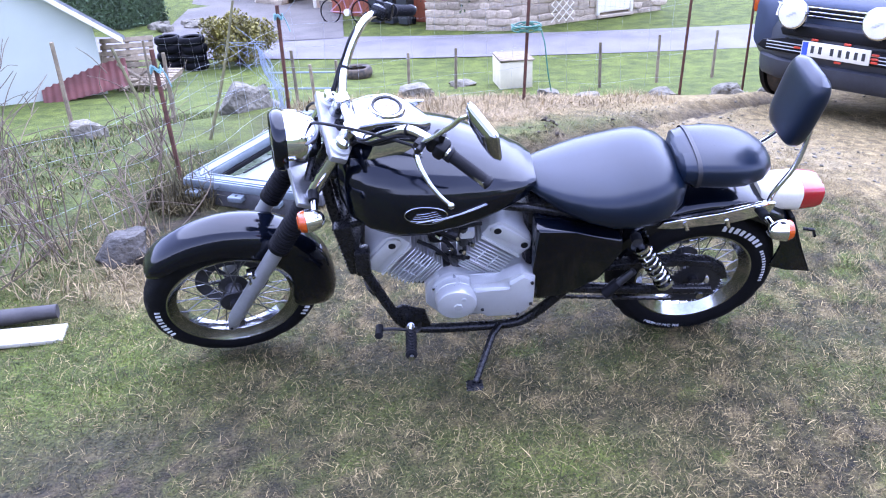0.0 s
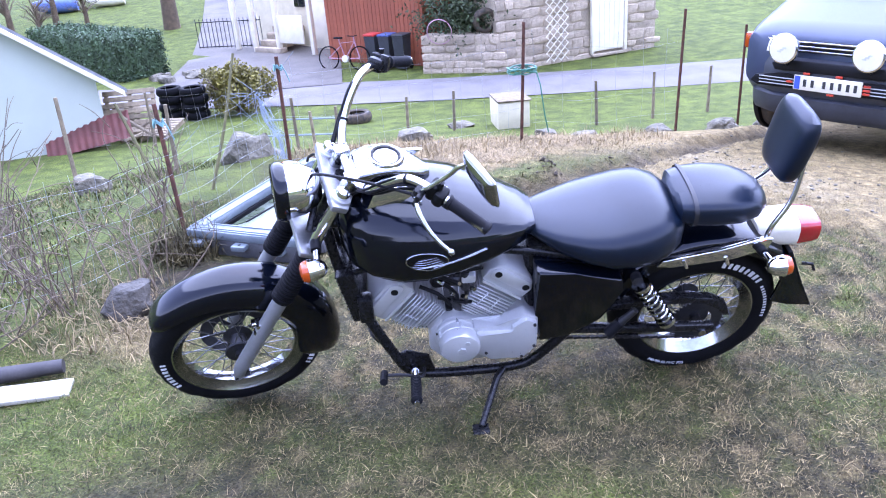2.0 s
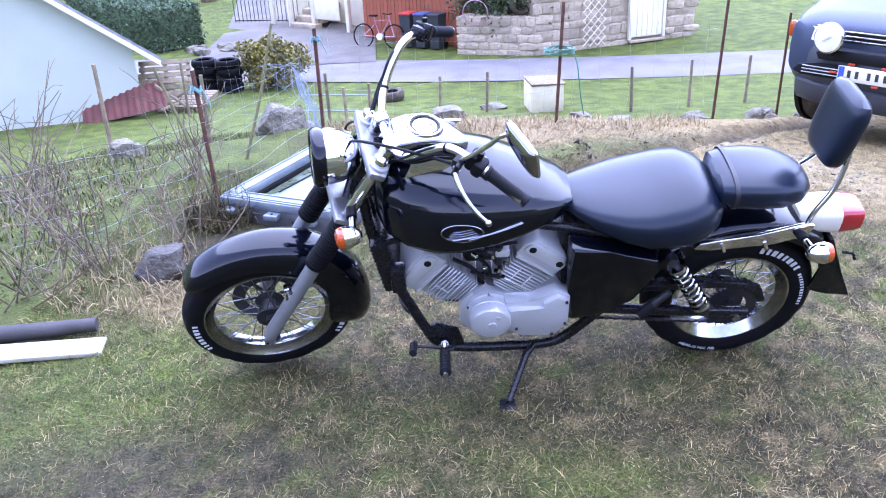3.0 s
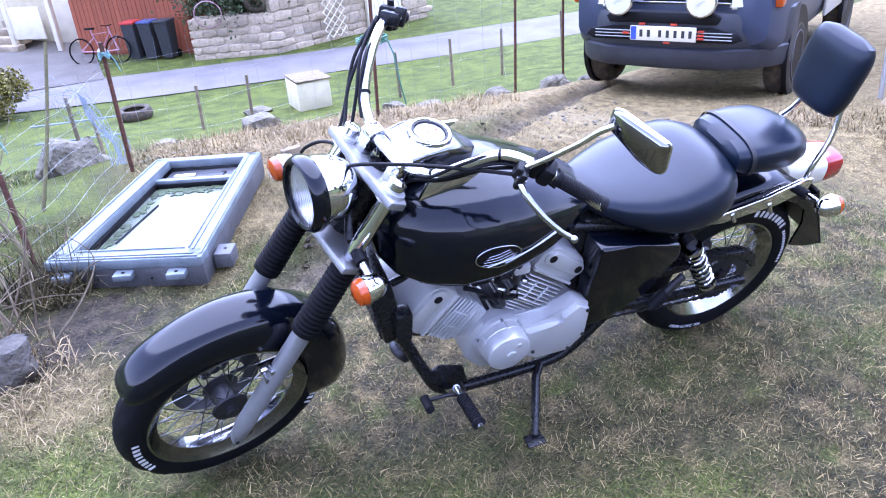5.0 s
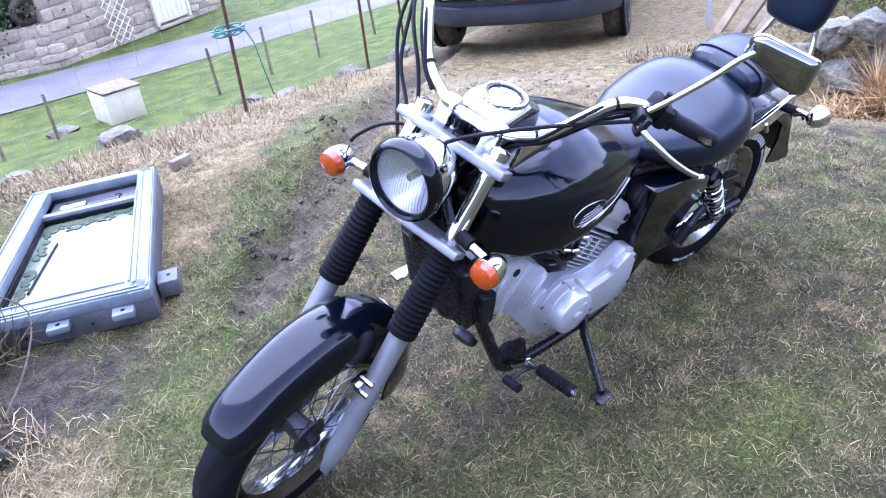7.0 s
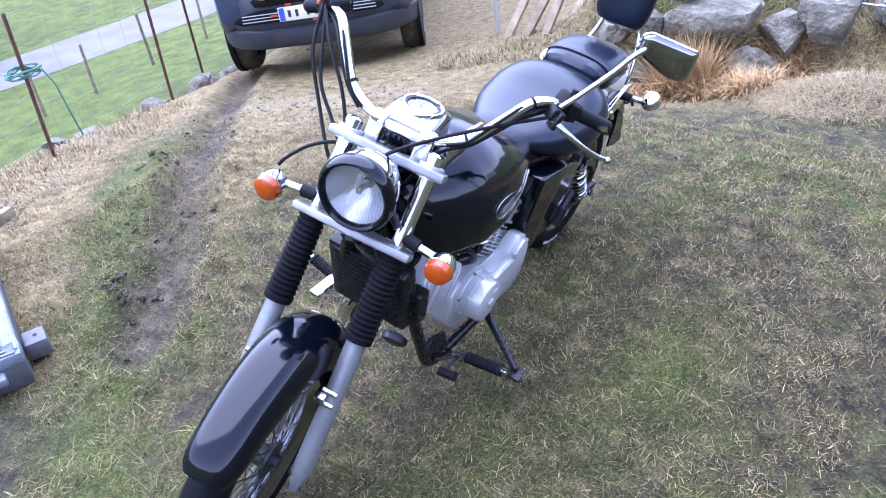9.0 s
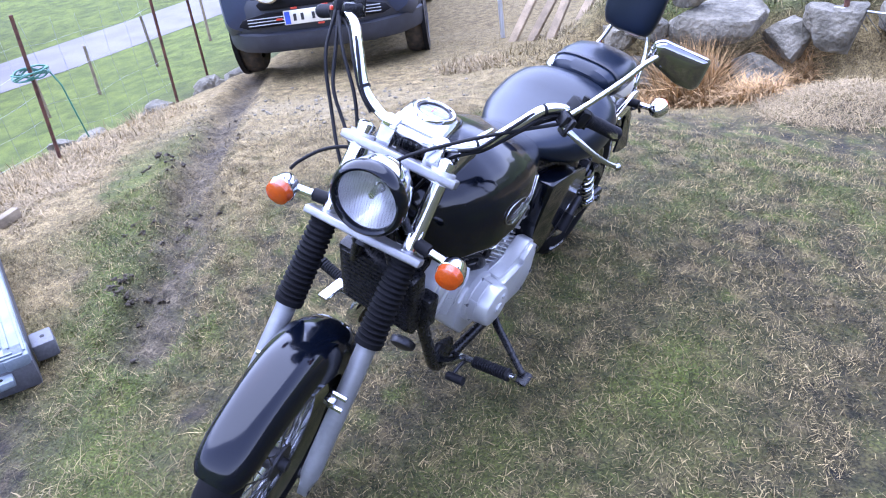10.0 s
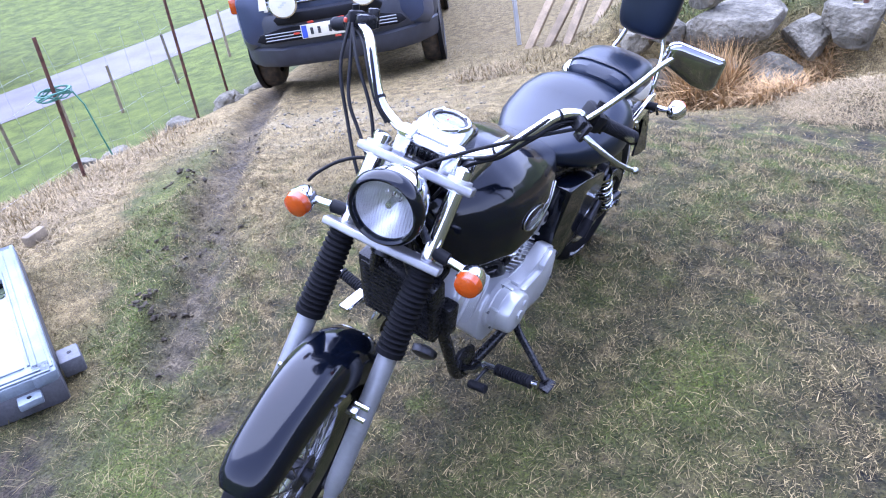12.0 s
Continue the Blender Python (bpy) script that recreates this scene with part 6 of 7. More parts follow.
for k in range(14):
    c = Vector((-1.55 + rng.normal(0, 0.15), 3.3 + rng.normal(0, 0.06), 0.42 + rng.normal(0, 0.09)))
    tube([c, c + Vector((rng.normal(0, 0.1), rng.normal(0, 0.05), rng.normal(0, 0.07))), c + Vector((rng.normal(0, 0.18), rng.normal(0, 0.06), rng.normal(0, 0.1)))], 0.0016, 4, 3, bm=net)
tagged(part("old_netting", net, NETTING), "torn pale blue netting tangled on the fence", "netting", kind="stuff")

# ---- the tailgate on the grass ----
gate_m = Matrix.Translation((-0.83, 1.23, 0.0)) @ pose(0, 0, 0, 0, 0, 70.6) @ pose(0, 0, 0, 0, -1.0, 0)
tailgate = thing("tailgate", "pale blue-grey vehicle tailgate with dirty glass lying on grass", "tailgate", gate_m)
L, W, FAR = 1.29, 0.73, 0.62


def beam(a, b, wide, tall, lift, bm=None):
    """A rounded pressed-steel beam between two points of the frame."""
    a, b = Vector((*a, 0)), Vector((*b, 0))
    d = b - a
    m = Matrix.Translation((a + b) / 2 + Vector((0, 0, lift + tall / 2))) @ pose(0, 0, 0, 0, 0, math.degrees(math.atan2(d.y, d.x)))
    return block((d.length, wide, tall), (0, 0, 0), min(wide, tall) * 0.22, m=m, bm=bm)


def left_rail(x):
    return W + (FAR - W) * x / L


for name, a, b, wide in (("near_beam", (0.05, 0.0), (0.1, W), 0.1), ("far_beam", (L - 0.03, 0.0), (L - 0.01, FAR), 0.06), ("side_beam", (0.0, 0.045), (L, 0.045), 0.09), ("side_beam", (0.06, W - 0.05), (L, FAR - 0.05), 0.1)):
    part(name, beam(a, b, wide, 0.05, 0.095), TAILGATE, tailgate, "pale blue-grey pressed steel")
for a, b in (((0.012, 0.0), (0.07, W)), ((L - 0.01, 0.02), (L, FAR)), ((0.02, 0.01), (L, 0.01)), ((0.08, W - 0.01), (L, FAR - 0.01))):
    part("skirt", beam(a, b, 0.022, 0.11, 0.0), TAILGATE_IN, tailgate, "grey primed inner steel")
part("cross_beam", beam((L - 0.27, 0.08), (L - 0.25, left_rail(L - 0.26) - 0.08), 0.04, 0.03, 0.085), TAILGATE, tailgate)
part("inner_panel", prism([(L - 0.25, 0.09), (L - 0.05, 0.09), (L - 0.05, FAR - 0.1), (L - 0.25, left_rail(L - 0.25) - 0.1)], 0.07, 0.08, "z", 0.003), TAILGATE_IN, tailgate, "dirty grey inner panel")
# Holes in the uncut panel, drawn as black discs for the shade within.
for x, y, r in ((L - 0.12, 0.2, 0.022), (L - 0.14, 0.34, 0.03), (L - 0.1, 0.45, 0.016)):
    part("panel_hole_shade", tube([(x, y, 0.0795), (x, y, 0.0825)], r, 14, flat=0.7), BLACK_PLASTIC, tailgate)
pane = prism([(0.13, 0.1), (0.15, W - 0.14), (0.18, W - 0.11), (L - 0.31, left_rail(L - 0.31) - 0.09), (L - 0.28, left_rail(L - 0.28) - 0.12), (L - 0.28, 0.1), (L - 0.31, 0.08), (0.15, 0.08)], 0.062, 0.068, "z", 0.0)
part("window_glass", pane, DIRTY_GLASS, tailgate, "dirty wet window glass")
seal = bmesh.new()
for a, b in (((0.115, 0.09), (0.15, W - 0.12)), ((L - 0.285, 0.09), (L - 0.275, left_rail(L - 0.28) - 0.1)), ((0.12, 0.088), (L - 0.28, 0.088)), ((0.16, W - 0.11), (L - 0.28, left_rail(L - 0.28) - 0.095))):
    beam(a, b, 0.014, 0.03, 0.066, seal)
part("window_seal", seal, BLACK_PLASTIC, tailgate)
for a, b in (((0.012, 0.02), (0.068, W - 0.02)), ((0.04, 0.05), (0.085, W - 0.05)), ((0.1, 0.1), (0.135, W - 0.12)), ((0.03, 0.012), (L - 0.03, 0.012)), ((0.08, 0.06), (L - 0.05, 0.06)), ((0.1, 0.084), (L - 0.28, 0.084)), ((0.1, W - 0.09), (L - 0.05, FAR - 0.09)), ((0.08, W - 0.012), (L - 0.03, FAR - 0.012))):
    part("pressed_rib", beam(a, b, 0.01, 0.009, 0.142), TAILGATE, tailgate)
rng = np.random.default_rng(31)
moss = bmesh.new()
for k in range(150):
    if k % 3:
        x, y = L - 0.3 - abs(rng.normal(0, 0.03)), rng.uniform(0.1, left_rail(L - 0.3) - 0.12)
    else:
        x = rng.uniform(0.2, L - 0.3)
        y = left_rail(x) - 0.125 - abs(rng.normal(0, 0.012))
    bmesh.ops.create_icosphere(moss, subdivisions=1, radius=1.0, matrix=pose(x, y, 0.07, 0, 0, rng.uniform(0, 360)) @ Matrix.Diagonal((rng.uniform(0.008, 0.025), rng.uniform(0.01, 0.03), 0.006, 1)))
tagged(part("moss", moss, IVY, tailgate, "green moss along the glass edge"), kind="stuff")
for y in (0.12, W * 0.5, W - 0.08):
    tab = part("hinge_tab", block((0.075, 0.085, 0.03), (-0.015 + 0.08 * y, y, 0.075), 0.006), TAILGATE, tailgate, "bent steel hinge tab")
    # Black disc for the shade in the tab's bolt hole.
    part("bolt_hole_shade", tube([(-0.025 + 0.08 * y, y, 0.0885), (-0.025 + 0.08 * y, y, 0.0915)], 0.009, 10), BLACK_PLASTIC, tab)
# Skirt holes likewise: black discs in place of shaded openings.
for y in (0.25, 0.5, 0.6):
    part("skirt_hole_shade", tube([(-0.0015 + 0.08 * y, y, 0.045), (0.003 + 0.08 * y, y, 0.045)], 0.006, 8), BLACK_PLASTIC, tailgate)
bracket = part("corner_block", block((0.11, 0.085, 0.075), (0.17, -0.05, 0.055), 0.01), TAILGATE_IN, tailgate, "grey corner bracket")
# The bracket's bolt hole, its shade laid on as a black disc.
part("bolt_hole_shade", tube([(0.17, -0.055, 0.0915), (0.17, -0.055, 0.0945)], 0.009, 10), BLACK_PLASTIC, bracket)
part("wiper_rod", tube([(0.35, W - 0.2, 0.072), (0.78, W - 0.27, 0.072)], 0.005, 6), BLACK_PLASTIC, tailgate, "thin black wiper rod")
part("latch", block((0.05, 0.16, 0.012), (L - 0.16, 0.27, 0.085), 0.004), DARK_METAL, tailgate)
part("trim_clip", block((0.04, 0.12, 0.012), (L - 0.14, 0.42, 0.085), 0.004), WHITE_PLASTIC, tailgate)
post = tagged(part("wood_stub", block((0.13, 0.05, 0.06), (0, 0, 0.03), 0.006, m=pose(-0.2, 2.72, zed(-0.2, 2.72), 0, 0, 20)), WEATHERED), "short weathered wood offcut on grass", "wood")

# ---- plank and log ----
plank = block((0.75, 0.12, 0.02), (0, 0, 0), 0.004, m=Matrix.Translation((-1.99, 0.08, zed(-1.9, 0.08) + 0.03)) @ pose(0, 0, 0, 3, 4, 12))
tagged(part("plank", plank, BOARD_GREY), "white painted board lying on the grass", "plank")
logm = tube([(-2.4, 0.12, 0.05), (-2.1, 0.19, 0.055), (-1.9, 0.235, 0.05), (-1.7, 0.28, 0.045)], [0.036, 0.04, 0.035, 0.03], 12, 4)
tagged(part("log", logm, LOG), "dark wet log lying on the grass", "log")

# ---- pallet leaning on the bank ----
pallet = thing("pallet", "pale broken wooden pallet leaning on the bank", "pallet", pose(4.4, 2.2, zed(4.4, 2.2)))
lean_dir, cross_dir = Vector((0.36, -0.1, 0.42)).normalized(), Vector((-0.06, -1.0, 0.05)).normalized()
face_dir = lean_dir.cross(cross_dir).normalized()
pal_m = Matrix((lean_dir, cross_dir, face_dir)).transposed().to_4x4()
for k in range(5):
    slat = block((1.35, 0.085, 0.035), (0.6 + 0.05 * math.sin(k * 3.1), -0.4 + k * 0.2, 0.05), 0.005, m=pal_m @ pose(0, 0, 0, 0, 0, 4.0 * math.sin(k * 2.3)))
    part("slat", slat, PALE_WOOD, pallet)
for x in (0.7, 1.1):
    part("stringer", block((0.07, 0.84, 0.045), (x, 0.0, 0.008), 0.004, m=pal_m), PALE_WOOD, pallet)
rack_m = Matrix.Translation((4.25, -0.8, zed(4.25, -0.8) + 0.1)) @ pose(0, 0, 0, 0, 0, 75) @ pose(0, 0, 0, 40, 0, 0)
rack = thing("wire_rack", "white wire rack lying on the bank", "rack", rack_m)
for k in range(7):
    part("rod", tube([(0.08 * k, 0, 0), (0.08 * k, 0.38, 0)], 0.0035, 6), WIRE, rack)
for y in (0.0, 0.38):
    part("rail", block((0.56, 0.018, 0.012), (0.24, y, 0), 0.004), WIRE, rack)
tagged(part("fence_post", tube([(4.1, -0.3, -0.1), (4.1, -0.29, 0.5)], 0.018, 8), RUST), "rusty steel post in the stone bank", "fence post", "rusty fence posts")
tagged(part("steel_pipe", tube([(4.68, 2.85, -0.7), (4.68, 2.85, 0.6)], 0.022, 10), ALLOY), "grey steel pipe standing beside the drive", "pipe")

# ---- the van ----
van_at = Vector((3.8, 4.24))
van_m = Matrix.Translation((van_at.x, van_at.y, zed(3.8, 4.24) + 0.005)) @ pose(0, 0, 0, 0, 0, -142.5) @ pose(0, 0, 0, 0, -3.0, 0) @ Matrix.Diagonal((1.06, 1.08, 1.06, 1))
van = thing("van", "dark blue delivery van with grey bumper and spot lamps", "van", van_m)


def section(x, half, lo, hi, p=6.0):
    return oval(x, half, lo, hi, p, n=36)


body = rings([section(0.74, 0.66, 0.62, 0.9), section(0.7, 0.76, 0.5, 0.97), section(0.55, 0.815, 0.4, 1.04), section(0.3, 0.835, 0.36, 1.14), section(0.12, 0.84, 0.34, 1.22), section(0.04, 0.84, 0.33, 1.27), section(-0.25, 0.83, 0.32, 1.6), section(-0.58, 0.81, 0.32, 1.92), section(-0.9, 0.81, 0.32, 1.97), section(-3.4, 0.81, 0.34, 1.97), section(-3.62, 0.78, 0.4, 1.9)])
part("body", body, VAN_BLUE, van, "dark blue van body")
screen = rings([[(0.06, -0.7, 1.285), (0.06, 0.7, 1.285), (0.05, 0.7, 1.295), (0.05, -0.7, 1.295)], [(-0.52, -0.64, 1.885), (-0.52, 0.64, 1.885), (-0.535, 0.64, 1.895), (-0.535, -0.64, 1.895)]])
screen.transform(Matrix.Translation((0.015, 0, 0.012)))
part("windscreen", screen, DARK_GLASS, van, "dark windscreen")
for s in (-1, 1):
    part("side_window", prism([(-0.3, 1.25), (-0.5, 1.75), (-1.2, 1.75), (-1.2, 1.25)], s * 0.825 - 0.012, s * 0.825 + 0.012, "y", 0.004), DARK_GLASS, van)
    part("side_panel", prism([(-1.3, 0.45), (-1.3, 1.2), (-3.3, 1.2), (-3.3, 0.45)], s * 0.818 - 0.012, s * 0.818 + 0.012, "y", 0.006), ALLOY_PALE, van, "pale reflective side panel")
bumper = []
for y in (-0.855, -0.84, -0.78, -0.66, -0.45, 0, 0.45, 0.66, 0.78, 0.84, 0.855):
    x = 0.87 - 0.5 * (abs(y) / 0.86) ** 5 - 0.05 * (abs(y) / 0.86) ** 2
    bumper.append([(x - 0.2, y, 0.33), (x - 0.05, y, 0.325), (x - 0.015, y, 0.36), (x - 0.005, y, 0.44), (x, y, 0.475), (x - 0.035, y, 0.49), (x - 0.02, y, 0.52), (x - 0.02, y, 0.7), (x - 0.04, y, 0.755), (x - 0.1, y, 0.77), (x - 0.24, y, 0.77)])
bump = part("bumper", rings(bumper), VAN_GREY, van, "dark grey plastic bumper")
part("lower_grille", prism([(-0.55, 0.545), (0.55, 0.545), (0.62, 0.575), (0.58, 0.625), (0.4, 0.655), (-0.4, 0.655), (-0.58, 0.625), (-0.62, 0.575)], 0.835, 0.858, "x", 0.006), BLACK_PLASTIC, bump, "black lower grille")
for z in (0.57, 0.595, 0.62):
    part("grille_slat", block((0.02, 1.08, 0.007), (0.855, 0, z), 0.002), ALLOY, bump)
# Upper bumper slot: a solid black block gives the shade of the opening.
part("slot_shade", prism([(-0.42, 0.68), (0.42, 0.68), (0.45, 0.73), (0.4, 0.765), (-0.4, 0.765), (-0.45, 0.73)], 0.82, 0.862, "x", 0.008), BLACK_PLASTIC, bump)
part("grille", block((0.05, 1.0, 0.09), (0.735, 0, 0.86), 0.012), BLACK_PLASTIC, van, "black front grille with bright bars")
for z in (0.83, 0.862, 0.895):
    part("grille_bar", block((0.02, 0.98, 0.013), (0.765, 0, z), 0.004), CHROME, van)
plate = part("number_plate", block((0.012, 0.52, 0.112), (0.875, 0.02, 0.605), 0.004), PLATE_WHITE, van, "white number plate")
part("plate_band", block((0.003, 0.042, 0.1), (0.8825, -0.2105, 0.605), 0.0), PLATE_BLUE, plate)
for k, y in enumerate((-0.15, -0.09, 0.0, 0.06, 0.12, 0.18, 0.235)):
    part("plate_mark", block((0.003, 0.024, 0.055), (0.8825, y, 0.605), 0.0), PLATE_INK, plate)
for y, z in ((-0.28, 0.6), (0.31, 0.6), (0.31, 0.63), (-0.15, 0.675), (0.1, 0.675), (0.05, 0.535), (0.31, 0.575)):
    part("plate_clip", block((0.015, 0.05, 0.016), (0.868, y, z), 0.003), RED_PAINT, van)
for s in (-1, 1):
    lampm = rings([[(0.6, s * 0.47, 0.77), (0.6, s * 0.47, 0.93), (0.6, s * 0.76, 0.95), (0.6, s * 0.76, 0.78)], [(0.775, s * 0.48, 0.785), (0.765, s * 0.48, 0.915), (0.66, s * 0.765, 0.93), (0.67, s * 0.765, 0.79)]])
    bmesh.ops.bevel(lampm, geom=lampm.edges[:], offset=0.015, segments=2, affect="EDGES")
    part("headlamp", lampm, WHITE_PLASTIC, van, "clear rectangular headlamp")
    corner = block((0.14, 0.07, 0.13), (0.58, s * 0.795, 0.855), 0.02)
    part("corner_lamp", corner, AMBER, van, "amber corner lamp")
    spot = spin([(0, 0.0), (0.1, 0.0), (0.115, -0.01), (0.118, -0.03), (0.1, -0.07), (0.05, -0.1), (0, -0.11)], 32, axis="x")
    spot.transform(Matrix.Translation((0.96, s * 0.32, 0.86)))
    spot_ob = part("spot_lamp", spot, CHROME, van, "round chrome spot lamp with white cover")
    cover = spin([(0, 0.006), (0.06, 0.005), (0.102, 0.0), (0.104, -0.004)], 32, axis="x")
    cover.transform(Matrix.Translation((0.964, s * 0.32, 0.86)))
    part("lamp_cover", cover, WHITE_PLASTIC, spot_ob)
    for k in range(3):
        part("cover_mark", block((0.002, 0.03, 0.012), (0.9715, s * 0.32 - 0.02 + k * 0.02, 0.84 + k * 0.014), 0.0, m=None), ALLOY, spot_ob)
    part("lamp_bracket", tube([(0.85, s * 0.32, 0.72), (0.9, s * 0.32, 0.76)], 0.012, 8), BLACK_SATIN, spot_ob)
    # Wheel wells are not hollow: black discs stand for the shade in them.
    arch = spin([(0.0, -0.02), (0.37, -0.02), (0.37, 0.02), (0, 0.02)], 32)
    for x0 in (0.0, -2.6):
        a2 = arch.copy()
        a2.transform(Matrix.Translation((x0, s * 0.833, 0.36)))
        part("arch_shade", a2, BLACK_PLASTIC, van)
        tyre = tyre_mesh(0.325, 0.1, 0.2, 48)
        tyre.transform(Matrix.Translation((x0, s * 0.755, 0.325)))
        t_ob = part("wheel", tyre, MUDDY, van, "muddy van tyre")
        rimb = spin([(0, -0.05), (0.06, -0.055), (0.08, -0.03), (0.17, -0.04), (0.2, -0.07), (0.21, -0.07), (0.21, 0.07), (0, 0.06)], 28)
        rimb.transform(Matrix.Translation((x0, s * 0.79, 0.325)) @ Matrix.Diagonal((1, -s, 1, 1)) @ pose(0, 0, 0, 0, 0, 0))
        part("rim", rimb, TAILGATE_IN, t_ob)
    arch.free()


# ---- beyond the bank: road, buildings, garden ----
road = ribbon("road", [(-40, 24), (-20, 19.5), (-10, 17.2), (-4.8, 16.0), (0.3, 15.1), (6.8, 14.7), (14, 15.2), (30, 18), (60, 26)], 2.2, ASPHALT, "narrow pale grey asphalt road")
drive = ribbon("driveway", [(-4.6, 16.2), (-4.9, 19), (-5.3, 23), (-6.2, 28), (-7.5, 34)], 4.6, DRIVE, "dark asphalt driveway", 0.035, category="driveway")


def wall_line(a, b):
    """A pose whose x axis runs along a wall from a to b, with its outer face towards the yard."""
    a, b = Vector(a), Vector(b)
    d = b - a
    return Matrix.Translation((a.x, a.y, 0)) @ pose(0, 0, 0, 0, 0, math.degrees(math.atan2(d.y, d.x))), d.length


# the pale house with its gable
hm, hl = wall_line((-11.45, 9.75), (-6.3, 12.05))
house = thing("house", "pale blue-white rendered house with a grey gable roof", "house", hm)
ridge_x, eave_z, slope = hl - 4.1, -0.8, 0.79
gable = [(0, -4.0), (hl, -4.0), (hl, eave_z), (ridge_x, eave_z + 4.1 * slope), (0, eave_z + 4.1 * slope - ridge_x * slope)]
SKEW = Matrix(((1, -0.27, 0, 0), (0, 1, 0, 0), (0, 0, 1, 0), (0, 0, 0, 1)))
body_bm = prism(gable, 0.0, 7.0, "y", 0.0)
body_bm.transform(SKEW)
part("wall", body_bm, HOUSE_WHITE, house, "pale rendered gable wall")
for x0, x1, z0, z1 in ((ridge_x - 0.05, hl + 0.45, eave_z + 4.1 * slope + 0.04, eave_z - 0.45 * slope), (-0.4, ridge_x + 0.05, eave_z + 4.1 * slope - (ridge_x + 0.4) * slope, eave_z + 4.1 * slope + 0.04)):
    roof_bm = prism([(x0, z0 + 0.02), (x1, z1 + 0.02), (x1, z1 + 0.1), (x0, z0 + 0.1)], -0.16, 7.3, "y", 0.0)
    roof_bm.transform(SKEW)
    part("roof", roof_bm, ROOF, house, "grey roof slope")
    part("bargeboard", prism([(x0, z0 - 0.03), (x1, z1 - 0.03), (x1, z1 + 0.07), (x0, z0 + 0.07)], -0.19, -0.162, "y", 0.0), WHITE_PAINT, house, "white bargeboard")

# the red garage with a porch
gm, gl = wall_line((-2.95, 19.75), (-0.3, 17.9))
garage = thing("garage", "red boarded garage beside the road", "garage", gm)
BASE = -2.2
part("wall", block((gl - 0.02, 3.0, 3.2), (gl / 2, 1.53, BASE + 1.6), 0.0), RED_BOARD, garage, "dark red inner wall")
board_bm = block((0.118, 0.022, 3.1), (0, 0, 1.55), 0.005, seg=1)
BOARD = bpy.data.meshes.new("board")
board_bm.to_mesh(BOARD)
board_bm.free()
BOARD.materials.append(RED_BOARD)
for k in range(int(gl / 0.126)):
    share("board", BOARD, garage, pose(0.065 + k * 0.126, 0.012 + 0.004 * (k % 2), BASE + 0.05))
part("roof", prism([(-0.4, BASE + 3.15), (gl + 0.4, BASE + 3.15), (gl + 0.4, BASE + 3.3), (-0.4, BASE + 3.3)], -0.4, 3.3, "y", 0.01), ROOF, garage)
pm, pl = wall_line((-5.9, 23.0), (-2.95, 20.9))
porch = thing("porch", "white wooden porch with posts and steps", "porch", pm)
part("wall", block((pl, 0.2, 3.4), (pl / 2, 0.6, BASE + 1.7), 0.0), BOX_WHITE, porch, "cream porch wall")
for x in (0.1, 0.9, 1.9, 3.3):
    part("porch_post", block((0.13, 0.13, 3.0), (x, -0.5, BASE + 1.5), 0.01), WHITE_PAINT, porch, "white porch post")
for k in range(4):
    part("step", block((1.1, 0.28, 0.17), (1.5, 0.35 - 0.28 * k, BASE + 0.62 - 0.17 * k), 0.01), MORTAR, porch, "grey step")
part("door", block((0.8, 0.06, 2.0), (2.75, 0.47, BASE + 1.0), 0.01), WHITE_PAINT, porch)
part("porch_window", block((0.4, 0.06, 0.5), (2.0, 0.47, BASE + 1.5), 0.01), DARK_GLASS, porch)
part("railing", block((1.0, 0.05, 0.8), (2.45, -0.5, BASE + 0.75), 0.01), WHITE_PAINT, porch, "white porch panel")

# the metal driveway gate
gate_a, gate_b = Vector((-7.4, 22.85)), Vector((-5.3, 22.4))
gate_pose, gate_len = wall_line(gate_a, gate_b)
iron_gate = thing("driveway_gate", "dark iron driveway gate with upright rods", "gate", gate_pose @ pose(0, 0, -2.1))
for z in (0.1, 0.85):
    part("rail", block((gate_len, 0.03, 0.03), (gate_len / 2, 0, z), 0.004), DARK_METAL, iron_gate)
for k in range(17):
    part("rod", tube([(gate_len * k / 16, 0, 0.05), (gate_len * k / 16, 0, 0.95)], 0.011, 6), DARK_METAL, iron_gate)

# bins
for k, (lid, label) in enumerate(((BIN_RED, "dark wheeled bin with red bags on top"), (BIN_BLUE, "dark wheeled bin with a blue lid"), (BIN_PLASTIC, "dark grey wheeled bin with closed lid"))):
    x, y = -1.6 + 0.37 * k, 18.2 - 0.22 * k
    bin_ob = thing("wheeled_bin", label, "bin", pose(x, y, BASE + 0.01, 0, 0, -33) @ Matrix.Diagonal((0.68, 0.68, 0.9, 1)), "wheeled bins")
    part("tub", rings([[(a * 0.19, b * 0.2, 0.04) for a, b in ((-1, -1), (1, -1), (1, 1), (-1, 1))], [(a * 0.24, b * 0.27, 0.92) for a, b in ((-1, -1), (1, -1), (1, 1), (-1, 1))]]), BIN_PLASTIC, bin_ob)
    part("lid", block((0.52, 0.6, 0.06), (0, 0, 0.955), 0.02), lid, bin_ob)
    part("bin_handle", tube([(-0.2, 0.3, 0.9), (0.2, 0.3, 0.9)], 0.016, 8), BIN_PLASTIC, bin_ob)
    for s in (-1, 1):
        part("bin_wheel", tube([(s * 0.2, 0.2, 0.1), (s * 0.25, 0.2, 0.1)], 0.1, 16), RUBBER, bin_ob)

